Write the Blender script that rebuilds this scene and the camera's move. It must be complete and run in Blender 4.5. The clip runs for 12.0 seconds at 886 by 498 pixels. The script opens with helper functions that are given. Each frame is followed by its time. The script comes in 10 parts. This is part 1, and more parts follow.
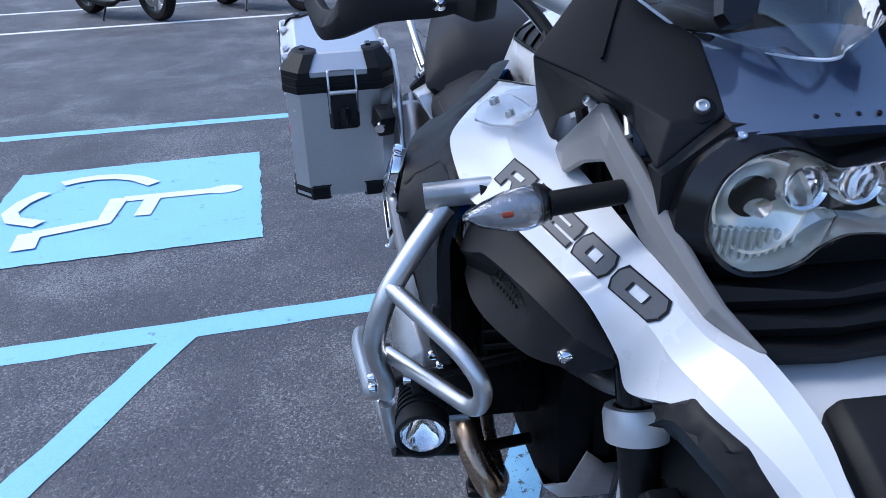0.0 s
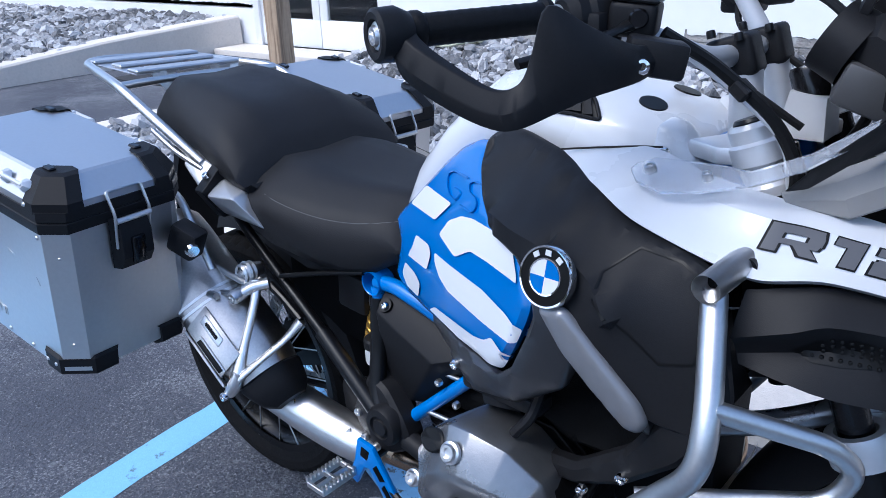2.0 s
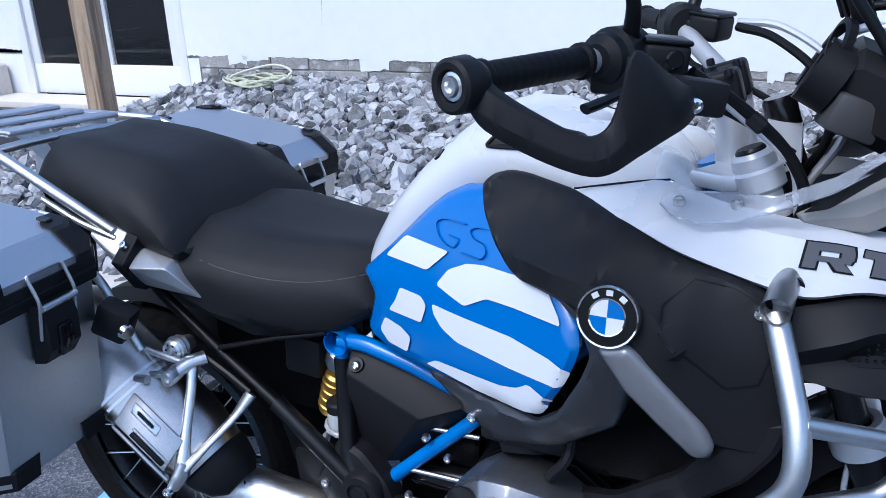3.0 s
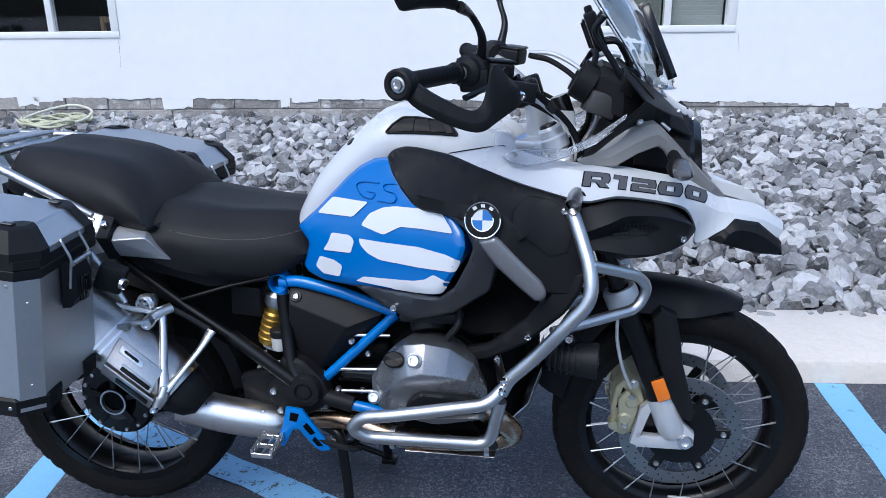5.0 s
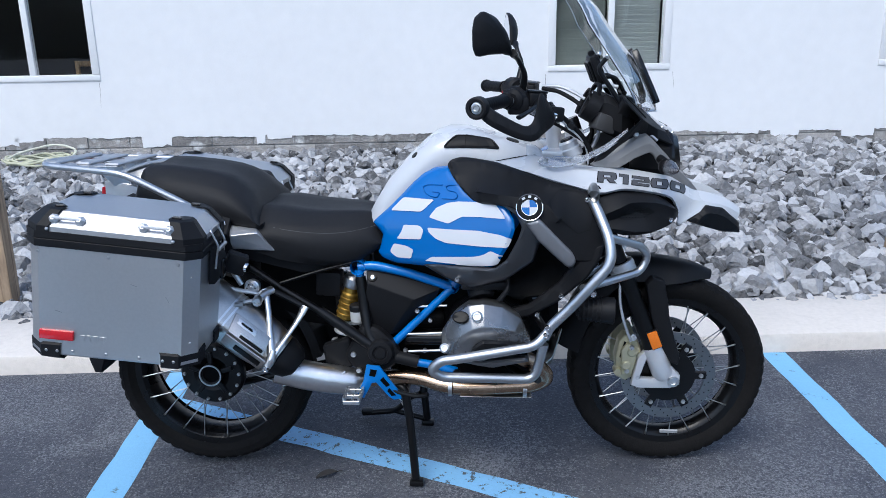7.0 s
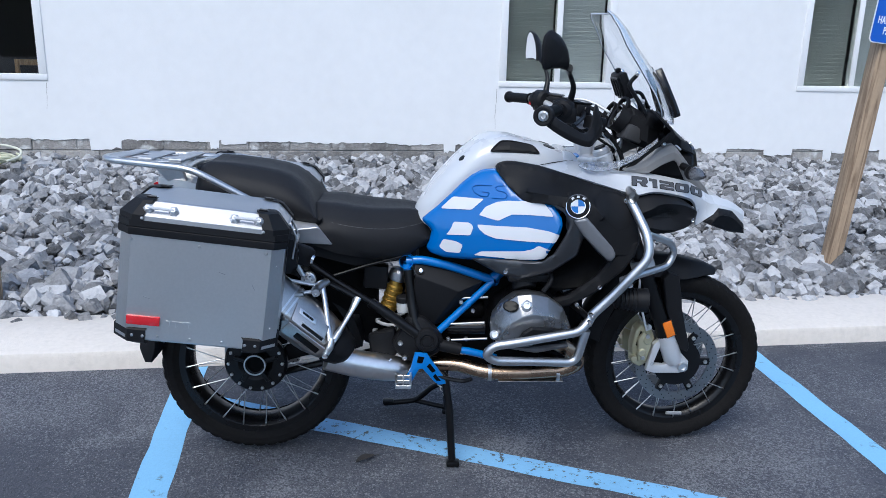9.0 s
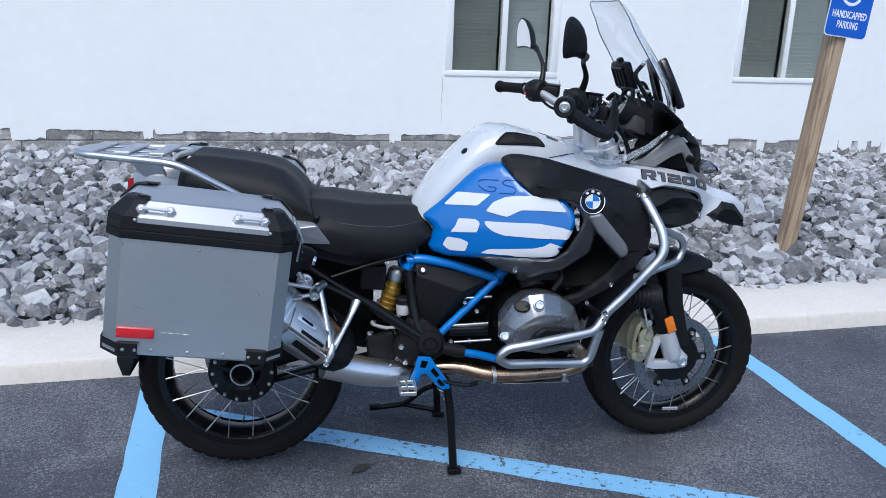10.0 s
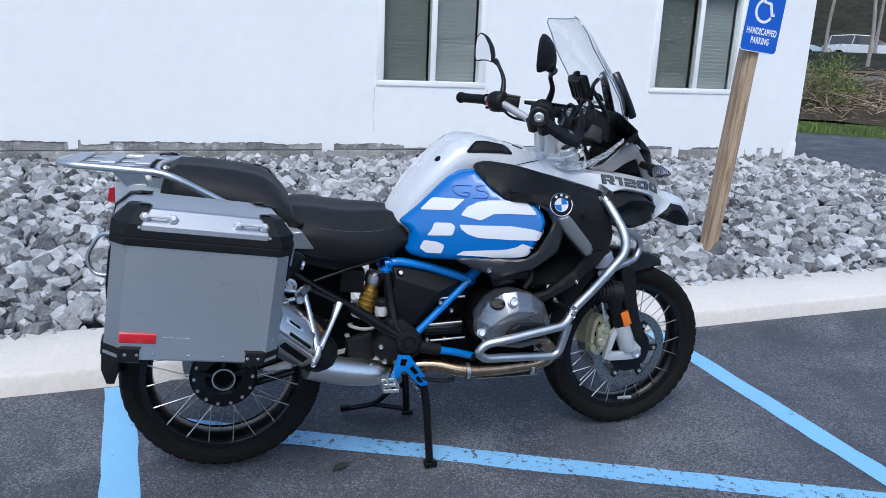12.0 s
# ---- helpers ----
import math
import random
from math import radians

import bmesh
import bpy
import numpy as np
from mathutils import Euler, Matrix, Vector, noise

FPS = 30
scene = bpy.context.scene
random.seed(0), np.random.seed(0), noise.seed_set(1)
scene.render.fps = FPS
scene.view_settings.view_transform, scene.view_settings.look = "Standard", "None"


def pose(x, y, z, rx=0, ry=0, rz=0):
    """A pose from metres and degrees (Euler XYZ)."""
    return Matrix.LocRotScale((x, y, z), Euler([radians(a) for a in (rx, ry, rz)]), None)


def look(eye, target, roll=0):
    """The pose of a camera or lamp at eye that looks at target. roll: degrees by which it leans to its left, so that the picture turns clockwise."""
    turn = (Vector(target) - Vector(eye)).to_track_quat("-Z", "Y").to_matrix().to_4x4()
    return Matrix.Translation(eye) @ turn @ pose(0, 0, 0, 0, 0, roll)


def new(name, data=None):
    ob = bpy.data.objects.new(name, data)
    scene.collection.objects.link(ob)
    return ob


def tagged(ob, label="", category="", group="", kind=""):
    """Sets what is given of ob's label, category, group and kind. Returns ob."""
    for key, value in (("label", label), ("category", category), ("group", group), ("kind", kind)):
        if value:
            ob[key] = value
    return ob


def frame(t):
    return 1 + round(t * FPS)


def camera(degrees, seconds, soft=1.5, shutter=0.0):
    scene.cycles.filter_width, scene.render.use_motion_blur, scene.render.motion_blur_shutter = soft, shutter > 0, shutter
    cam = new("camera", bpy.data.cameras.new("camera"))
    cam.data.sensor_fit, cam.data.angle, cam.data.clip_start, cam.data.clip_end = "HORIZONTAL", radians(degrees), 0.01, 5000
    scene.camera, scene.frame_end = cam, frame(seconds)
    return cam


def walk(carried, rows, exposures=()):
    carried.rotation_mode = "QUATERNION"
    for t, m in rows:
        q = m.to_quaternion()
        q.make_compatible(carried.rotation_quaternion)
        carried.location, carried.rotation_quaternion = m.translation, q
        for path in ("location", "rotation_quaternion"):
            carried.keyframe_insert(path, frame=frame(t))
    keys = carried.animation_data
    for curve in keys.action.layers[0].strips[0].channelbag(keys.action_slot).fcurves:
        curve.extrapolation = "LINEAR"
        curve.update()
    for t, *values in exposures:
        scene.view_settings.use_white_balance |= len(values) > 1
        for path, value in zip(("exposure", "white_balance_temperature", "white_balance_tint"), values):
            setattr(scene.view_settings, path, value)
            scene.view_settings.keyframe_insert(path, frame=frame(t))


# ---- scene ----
cam = camera(59.9, 12.0, soft=0.75)
METRES, EYE, TILT, LEAN, TURN = 3.69, 1.335, 0.0, 0.0, 85.0
ROWS = [
    (0.0, 0.0, 0.0, 0.0, -0.98, -25.56, 2.06),
    (0.5, -0.0709, 0.0196, -0.0006, -14.25, -24.72, 1.12),
    (1.0, -0.127, 0.0438, 0.0064, -26.06, -23.49, 0.67),
    (1.5, -0.1593, 0.1077, -0.0017, -34.71, -23.19, 1.5),
    (2.0, -0.1895, 0.1481, 0.0014, -43.2, -22.93, 1.82),
    (2.5, -0.2309, 0.1847, 0.0068, -51.64, -21.9, 1.83),
    (3.0, -0.2309, 0.219, 0.0058, -59.49, -20.9, 1.58),
    (3.5, -0.2512, 0.2243, 0.0079, -65.73, -20.38, 0.84),
    (5.5, -0.4604, 0.2055, 0.0188, -77.49, -17.71, 0.99),
    (6.0, -0.5021, 0.2268, 0.0235, -78.71, -17.04, 1.18),
    (6.5, -0.537, 0.2489, 0.0226, -79.8, -16.33, 1.19),
    (8.5, -0.6375, 0.3213, 0.0209, -85.03, -14.38, -0.43),
    (9.0, -0.6377, 0.3698, 0.0208, -87.19, -14.64, -1.2),
    (9.5, -0.6076, 0.4056, 0.0159, -89.96, -15.03, -1.7),
    (10.0, -0.6017, 0.439, 0.0175, -92.97, -15.31, -1.91),
    (10.5, -0.6113, 0.4755, 0.0182, -95.8, -15.25, -1.97),
    (11.0, -0.6182, 0.4926, 0.0183, -97.82, -14.97, -2.06),
    (11.5, -0.6277, 0.4941, 0.0189, -98.96, -14.65, -2.24),
    (12.0, -0.6303, 0.4945, 0.0194, -99.36, -14.42, -2.39),
]
walk(cam, [(t, pose(2.095, -0.373, EYE, TILT, LEAN, TURN) @ pose(METRES * x, METRES * y, METRES * z, 90 + pitch, roll, yaw)) for t, x, y, z, yaw, pitch, roll in ROWS],
     exposures=[(0.0, 1.1, 5690, 10.5), (1.5, 1.1, 5690, 10.5), (3.0, 0.98, 5610, 10.0), (5.5, 0.87, 5930, 8.0), (8.5, 0.8, 5990, 7.0), (12.0, 0.8, 5990, 7.0)])

# ---- light ----
world = bpy.data.worlds.new("sky")
scene.world = world
world.use_nodes = True
wn = world.node_tree
sky = wn.nodes.new("ShaderNodeTexSky")
sky.sky_type = "NISHITA"
sky.sun_disc = False
sky.sun_elevation = radians(52)
sky.sun_rotation = radians(200)
sky.air_density, sky.dust_density, sky.ozone_density = 1.0, 1.5, 1.0
bg = wn.nodes["Background"]
bg.inputs["Strength"].default_value = 0.13
wn.links.new(sky.outputs["Color"], bg.inputs["Color"])

sun_data = bpy.data.lights.new("sun", "SUN")
sun_data.energy = 1.2
sun_data.angle = radians(30)
sun_data.color = (1.0, 0.96, 0.9)
sun = new("sun", sun_data)
sun.matrix_world = look((0, 0, 10), (0.8, 2.2, 6.6))

# ---- materials ----
MATS = {}


def surf(name, base, rough=0.5, metal=0.0, var=0.12, scale=6.0, fine=60.0, bump=0.0, bscale=200.0, coat=0.0, speck=None, speck_scale=150.0, speck_amount=0.5, rvar=0.1, rand=0.0, island=0.0, spec=0.5, world=False):
    """A surface with colour variation at two sizes, roughness variation and a fine relief."""
    if name in MATS:
        return MATS[name]
    m = bpy.data.materials.new(name)
    m.use_nodes = True
    nt = m.node_tree
    N, L = nt.nodes, nt.links
    b = N["Principled BSDF"]
    where = N.new("ShaderNodeNewGeometry").outputs["Position"] if world else N.new("ShaderNodeTexCoord").outputs["Object"]
    n1 = N.new("ShaderNodeTexNoise")
    n1.inputs["Scale"].default_value, n1.inputs["Detail"].default_value = scale, 6
    n2 = N.new("ShaderNodeTexNoise")
    n2.inputs["Scale"].default_value, n2.inputs["Detail"].default_value = fine, 4
    L.new(where, n1.inputs["Vector"])
    L.new(where, n2.inputs["Vector"])
    add = N.new("ShaderNodeMath")
    add.operation = "ADD"
    L.new(n1.outputs["Fac"], add.inputs[0])
    L.new(n2.outputs["Fac"], add.inputs[1])
    value = add.outputs[0]
    if rand or island:
        src = N.new("ShaderNodeObjectInfo").outputs["Random"] if rand else N.new("ShaderNodeNewGeometry").outputs["Random Per Island"]
        mad = N.new("ShaderNodeMath")
        mad.operation = "MULTIPLY_ADD"
        L.new(src, mad.inputs[0])
        mad.inputs[1].default_value = (rand or island) / max(var, 0.01)
        L.new(value, mad.inputs[2])
        sub = N.new("ShaderNodeMath")
        sub.operation = "SUBTRACT"
        L.new(mad.outputs[0], sub.inputs[0])
        sub.inputs[1].default_value = 0.5 * (rand or island) / max(var, 0.01)
        value = sub.outputs[0]
    mr = N.new("ShaderNodeMapRange")
    mr.clamp = False
    mr.inputs["From Min"].default_value, mr.inputs["From Max"].default_value = 0.5, 1.5
    mr.inputs["To Min"].default_value, mr.inputs["To Max"].default_value = 1 - var, 1 + var
    L.new(value, mr.inputs["Value"])
    mul = N.new("ShaderNodeVectorMath")
    mul.operation = "SCALE"
    mul.inputs[0].default_value = base
    L.new(mr.outputs["Result"], mul.inputs["Scale"])
    colour = mul.outputs["Vector"]
    if speck:
        sp = N.new("ShaderNodeTexNoise")
        sp.inputs["Scale"].default_value, sp.inputs["Detail"].default_value = speck_scale, 3
        L.new(where, sp.inputs["Vector"])
        ramp = N.new("ShaderNodeMapRange")
        ramp.inputs["From Min"].default_value, ramp.inputs["From Max"].default_value = 0.55, 0.72
        ramp.inputs["To Min"].default_value, ramp.inputs["To Max"].default_value = 0, speck_amount
        L.new(sp.outputs["Fac"], ramp.inputs["Value"])
        mix = N.new("ShaderNodeMix")
        mix.data_type = "RGBA"
        L.new(ramp.outputs["Result"], mix.inputs[0])
        L.new(colour, mix.inputs[6])
        mix.inputs[7].default_value = (*speck, 1)
        colour = mix.outputs[2]
    L.new(colour, b.inputs["Base Color"])
    rr = N.new("ShaderNodeMapRange")
    rr.inputs["To Min"].default_value, rr.inputs["To Max"].default_value = max(0.02, rough - rvar), min(1, rough + rvar)
    L.new(n1.outputs["Fac"], rr.inputs["Value"])
    L.new(rr.outputs["Result"], b.inputs["Roughness"])
    b.inputs["Metallic"].default_value = metal
    b.inputs["Specular IOR Level"].default_value = spec
    b.inputs["Coat Weight"].default_value = coat
    b.inputs["Coat Roughness"].default_value = 0.04
    if bump:
        bn = N.new("ShaderNodeTexNoise")
        bn.inputs["Scale"].default_value, bn.inputs["Detail"].default_value = bscale, 5
        L.new(where, bn.inputs["Vector"])
        bp = N.new("ShaderNodeBump")
        bp.inputs["Strength"].default_value = min(1.0, bump)
        bp.inputs["Distance"].default_value = 0.6 / bscale
        L.new(bn.outputs["Fac"], bp.inputs["Height"])
        L.new(bp.outputs["Normal"], b.inputs["Normal"])
    MATS[name] = m
    return m


def glass(name, colour=(1, 1, 1), rough=0.02, ior=1.45):
    m = bpy.data.materials.new(name)
    m.use_nodes = True
    b = m.node_tree.nodes["Principled BSDF"]
    b.inputs["Base Color"].default_value = (*colour, 1)
    b.inputs["Roughness"].default_value = rough
    b.inputs["Transmission Weight"].default_value = 1
    b.inputs["IOR"].default_value = ior
    return m


def worn_paint(name, base, under, wear=0.5, wscale=7.0, lo=0.56, hi=0.62):
    """Road paint that has flaked off in spots down to the asphalt."""
    m = surf(name, base, 0.6, var=0.1, scale=3, fine=90, bump=0.5, bscale=260)
    nt = m.node_tree
    N, L = nt.nodes, nt.links
    b = N["Principled BSDF"]
    old = b.inputs["Base Color"].links[0].from_socket
    tc = N.new("ShaderNodeTexCoord")
    a = N.new("ShaderNodeTexNoise")
    a.inputs["Scale"].default_value, a.inputs["Detail"].default_value, a.inputs["Roughness"].default_value = wscale, 10, 0.75
    L.new(tc.outputs["Object"], a.inputs["Vector"])
    r = N.new("ShaderNodeMapRange")
    r.inputs["From Min"].default_value, r.inputs["From Max"].default_value = lo, hi
    r.inputs["To Min"].default_value, r.inputs["To Max"].default_value = 0, wear
    L.new(a.outputs["Fac"], r.inputs["Value"])
    mix = N.new("ShaderNodeMix")
    mix.data_type = "RGBA"
    L.new(r.outputs["Result"], mix.inputs[0])
    L.new(old, mix.inputs[6])
    mix.inputs[7].default_value = (*under, 1)
    L.new(mix.outputs[2], b.inputs["Base Color"])
    return m


def asphalt_mat():
    """Dark bluish asphalt: pale grit that thickens in patches, dark pits and soft pale scuffs."""
    m = surf("asphalt", (0.058, 0.062, 0.077), 0.74, var=0.3, scale=0.7, fine=30, bump=1.0, bscale=105, spec=0.35)
    nt = m.node_tree
    N, L = nt.nodes, nt.links
    b = N["Principled BSDF"]
    tc = N.new("ShaderNodeTexCoord")

    def noise(scale, detail, rough, distort=0.0):
        n = N.new("ShaderNodeTexNoise")
        for key, v in (("Scale", scale), ("Detail", detail), ("Roughness", rough), ("Distortion", distort)):
            n.inputs[key].default_value = v
        L.new(tc.outputs["Object"], n.inputs["Vector"])
        return n.outputs["Fac"]

    def ramp(value, lo, hi, top):
        r = N.new("ShaderNodeMapRange")
        r.inputs["From Min"].default_value, r.inputs["From Max"].default_value = lo, hi
        r.inputs["To Min"].default_value, r.inputs["To Max"].default_value = 0, top
        L.new(value, r.inputs["Value"])
        return r.outputs["Result"]

    def blend(fac, under, over):
        x = N.new("ShaderNodeMix")
        x.data_type = "RGBA"
        L.new(fac, x.inputs[0])
        L.new(under, x.inputs[6])
        x.inputs[7].default_value = (*over, 1)
        return x.outputs[2]

    def thickened(value, patch, amount):
        x = N.new("ShaderNodeMath")
        x.operation = "MULTIPLY_ADD"
        L.new(patch, x.inputs[0])
        x.inputs[1].default_value = amount
        L.new(value, x.inputs[2])
        return x.outputs[0]

    colour = b.inputs["Base Color"].links[0].from_socket
    patch = noise(1.7, 9, 0.66, 0.5)
    colour = blend(ramp(noise(2.1, 12, 0.75, 0.2), 0.48, 0.68, 0.6), colour, (0.12, 0.123, 0.134))
    colour = blend(ramp(thickened(noise(62, 4, 0.7, 0.8), patch, 0.45), 0.75, 0.88, 0.7), colour, (0.19, 0.194, 0.208))
    colour = blend(ramp(thickened(noise(128, 3, 0.65, 0.6), patch, 0.5), 0.81, 0.9, 0.85), colour, (0.235, 0.24, 0.255))
    colour = blend(ramp(noise(84, 3, 0.6, 0.5), 0.57, 0.66, 0.75), colour, (0.025, 0.027, 0.034))
    L.new(colour, b.inputs["Base Color"])
    return m


def wood_mat(name, base, dark, stretch=(26, 26, 1.6)):
    m = surf(name, base, 0.75, var=0.15, scale=3, fine=40, bump=0.3, bscale=120)
    nt = m.node_tree
    N, L = nt.nodes, nt.links
    b = N["Principled BSDF"]
    old = b.inputs["Base Color"].links[0].from_socket
    tc = N.new("ShaderNodeTexCoord")
    mp = N.new("ShaderNodeMapping")
    mp.inputs["Scale"].default_value = stretch
    L.new(tc.outputs["Object"], mp.inputs["Vector"])
    a = N.new("ShaderNodeTexNoise")
    a.inputs["Scale"].default_value, a.inputs["Detail"].default_value, a.inputs["Distortion"].default_value = 1.5, 8, 1.2
    L.new(mp.outputs["Vector"], a.inputs["Vector"])
    r = N.new("ShaderNodeMapRange")
    r.inputs["From Min"].default_value, r.inputs["From Max"].default_value = 0.42, 0.66
    r.inputs["To Min"].default_value, r.inputs["To Max"].default_value = 0, 0.85
    L.new(a.outputs["Fac"], r.inputs["Value"])
    mix = N.new("ShaderNodeMix")
    mix.data_type = "RGBA"
    L.new(r.outputs["Result"], mix.inputs[0])
    L.new(old, mix.inputs[6])
    mix.inputs[7].default_value = (*dark, 1)
    L.new(mix.outputs[2], b.inputs["Base Color"])
    bp = N.new("ShaderNodeBump")
    bp.inputs["Strength"].default_value, bp.inputs["Distance"].default_value = 0.6, 0.004
    L.new(a.outputs["Fac"], bp.inputs["Height"])
    L.new(bp.outputs["Normal"], b.inputs["Normal"])
    return m


ASPHALT = asphalt_mat()
BLUE_PAINT = worn_paint("blue_road_paint", (0.225, 0.49, 0.74), (0.08, 0.1, 0.115), 0.8, 9, 0.6, 0.66)
BLUE_WORN = worn_paint("flaked_blue_road_paint", (0.22, 0.47, 0.72), (0.06, 0.065, 0.07), 0.95, 34, 0.565, 0.585)
SIGN_PAINT = worn_paint("white_sign_paint", (0.66, 0.68, 0.7), (0.3, 0.52, 0.68), 0.6, 12, 0.56, 0.68)
WHITE_PAINT = worn_paint("white_road_paint", (0.7, 0.7, 0.7), (0.1, 0.1, 0.1), 0.7, 14, 0.58, 0.66)
STUCCO = surf("white_stucco", (0.8, 0.8, 0.8), 0.85, var=0.04, scale=1.1, fine=9, bump=0.16, bscale=110)
VINYL = surf("white_vinyl", (0.8, 0.8, 0.8), 0.4, var=0.03)
BLOCK = surf("concrete_block", (0.3, 0.285, 0.27), 0.9, var=0.4, scale=7, fine=38, bump=1.0, bscale=70, rand=0.35, speck=(0.74, 0.74, 0.73), speck_scale=7.5, speck_amount=0.85, world=True)
MORTAR = surf("mortar", (0.3, 0.29, 0.28), 0.95, var=0.2, scale=14, bump=0.8, bscale=90)
CONCRETE = surf("pale_concrete", (0.66, 0.605, 0.545), 0.85, var=0.1, scale=2.2, fine=45, bump=0.5, bscale=150, speck=(0.45, 0.42, 0.38), speck_scale=22, speck_amount=0.2)
STONE = surf("crushed_stone", (0.305, 0.305, 0.312), 0.82, var=0.3, scale=14, fine=70, bump=1.0, bscale=38, island=0.74, speck=(0.6, 0.59, 0.58), speck_scale=20, speck_amount=0.35, world=True, spec=0.25)
STONE_ONE = surf("crushed_stone_single", (0.305, 0.305, 0.312), 0.82, var=0.3, scale=14, fine=70, bump=1.0, bscale=38, rand=0.74, speck=(0.6, 0.59, 0.58), speck_scale=20, speck_amount=0.35, world=True, spec=0.25)
# far darker than the stones: shade between them is put into its colour
SHADED_GRIT = surf("stone_grit", (0.05, 0.05, 0.053), 0.9, var=0.4, scale=16, fine=50, bump=1.0, bscale=40)
POST_WOOD = wood_mat("weathered_post_wood", (0.4, 0.29, 0.19), (0.16, 0.105, 0.065))
SIGN_BLUE = surf("sign_blue", (0.01, 0.1, 0.5), 0.35, var=0.04)
SIGN_WHITE = surf("sign_white", (0.8, 0.8, 0.82), 0.4, var=0.03)
SIGN_BACK = surf("sign_aluminium", (0.5, 0.5, 0.5), 0.4, 1.0)
BLIND = surf("blind_slat", (0.4, 0.42, 0.4), 0.55, var=0.08)
# near black: the room's dimness is put into its colour
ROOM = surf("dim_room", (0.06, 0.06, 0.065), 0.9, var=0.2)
PANE = glass("window_glass", (0.85, 0.9, 0.92), 0.0, 1.5)
MAT_BLACK = surf("black_rubber_mat", (0.025, 0.025, 0.027), 0.9, var=0.25, scale=5, bump=0.7, bscale=150)
HOSE = surf("garden_hose", (0.5, 0.5, 0.36), 0.5)
DARK_STEEL = surf("black_steel", (0.02, 0.02, 0.022), 0.5, var=0.2)

# ---- builders ----


def part(name, bm, material, parent=None, label="", smooth=True, angle=0.6):
    """Links a bmesh as one mesh object."""
    me = bpy.data.meshes.new(name)
    bm.normal_update()
    bm.to_mesh(me)
    bm.free()
    me.materials.append(material)
    if smooth:
        me.shade_smooth()
        me.set_sharp_from_angle(angle=angle)
    ob = new(name, me)
    if parent is not None:
        ob.parent = parent
    if label:
        ob["label"] = label
    return ob


def twin(ob, m, parent=None):
    """Another object on the same mesh, at the local pose m."""
    o = new(ob.name.split(".")[0], ob.data)
    o.parent = parent if parent is not None else ob.parent
    o.matrix_basis = m
    for key in ("label",):
        if key in ob:
            o[key] = ob[key]
    return o


# the bike's middle plane stands slightly askew to the axes: y = SKEW[0] + SKEW[1] * x
SKEW = (-0.03, 0.05)
TO_MIDDLE = Matrix(((1, 0, 0, 0), (SKEW[1], 1, 0, SKEW[0]), (0, 0, 1, 0), (0, 0, 0, 1)))
MIRROR_PLANE = Matrix(((1, 0, 0, 0), (2 * SKEW[1], -1, 0, 2 * SKEW[0]), (0, 0, 1, 0), (0, 0, 0, 1)))


def mirrored(ob, parent=None, name=None):
    """The part's mirror image across the bike's middle plane, with its own mesh."""
    me = ob.data.copy()
    me.transform(MIRROR_PLANE)
    me.flip_normals()
    o = new(name or ob.name.split(".")[0], me)
    o.parent = parent if parent is not None else ob.parent
    if "label" in ob:
        o["label"] = ob["label"]
    return o


def thing(name, label, category, group="", kind="", m=None):
    e = new(name)
    e.empty_display_size = 0.1
    if m is not None:
        e.matrix_world = m
    return tagged(e, label, category, group, kind)


def add_box(bm, x0, x1, y0, y1, z0, z1, bevel=0.0, seg=2, m=None):
    r = bmesh.ops.create_cube(bm, size=1)
    vs = r["verts"]
    bmesh.ops.scale(bm, vec=(x1 - x0, y1 - y0, z1 - z0), verts=vs)
    bmesh.ops.translate(bm, vec=((x0 + x1) / 2, (y0 + y1) / 2, (z0 + z1) / 2), verts=vs)
    if bevel:
        es = list({e for v in vs for e in v.link_edges})
        out = bmesh.ops.bevel(bm, geom=es, offset=bevel, segments=seg, profile=0.5, affect="EDGES")
        vs = list({v for f in out["faces"] for v in f.verts} | {v for v in vs if v.is_valid})
    if m is not None:
        bmesh.ops.transform(bm, matrix=m, verts=[v for v in vs if v.is_valid])
    return bm


def boxed(x0, x1, y0, y1, z0, z1, bevel=0.0, seg=2, m=None):
    return add_box(bmesh.new(), x0, x1, y0, y1, z0, z1, bevel, seg, m)


def smooth_path(pts, radius=0.05, n=6):
    """A polyline whose corners are rounded with arcs."""
    pts = [Vector(p) for p in pts]
    out = [pts[0]]
    for a, b, c in zip(pts, pts[1:], pts[2:]):
        r = min(radius, (a - b).length * 0.48, (c - b).length * 0.48)
        p0, p1 = b + (a - b).normalized() * r, b + (c - b).normalized() * r
        for i in range(n + 1):
            t = i / n
            out.append(p0 * (1 - t) ** 2 + b * 2 * t * (1 - t) + p1 * t * t)
    out.append(pts[-1])
    return out


def curve_path(pts, n=8):
    """A smooth curve through the points."""
    pts = [Vector(p) for p in pts]
    ext = [pts[0] * 2 - pts[1], *pts, pts[-1] * 2 - pts[-2]]
    out = []
    for p0, p1, p2, p3 in zip(ext, ext[1:], ext[2:], ext[3:]):
        for i in range(n):
            t = i / n
            out.append(0.5 * (2 * p1 + (p2 - p0) * t + (2 * p0 - 5 * p1 + 4 * p2 - p3) * t * t + (3 * p1 - p0 - 3 * p2 + p3) * t ** 3))
    out.append(pts[-1])
    return out


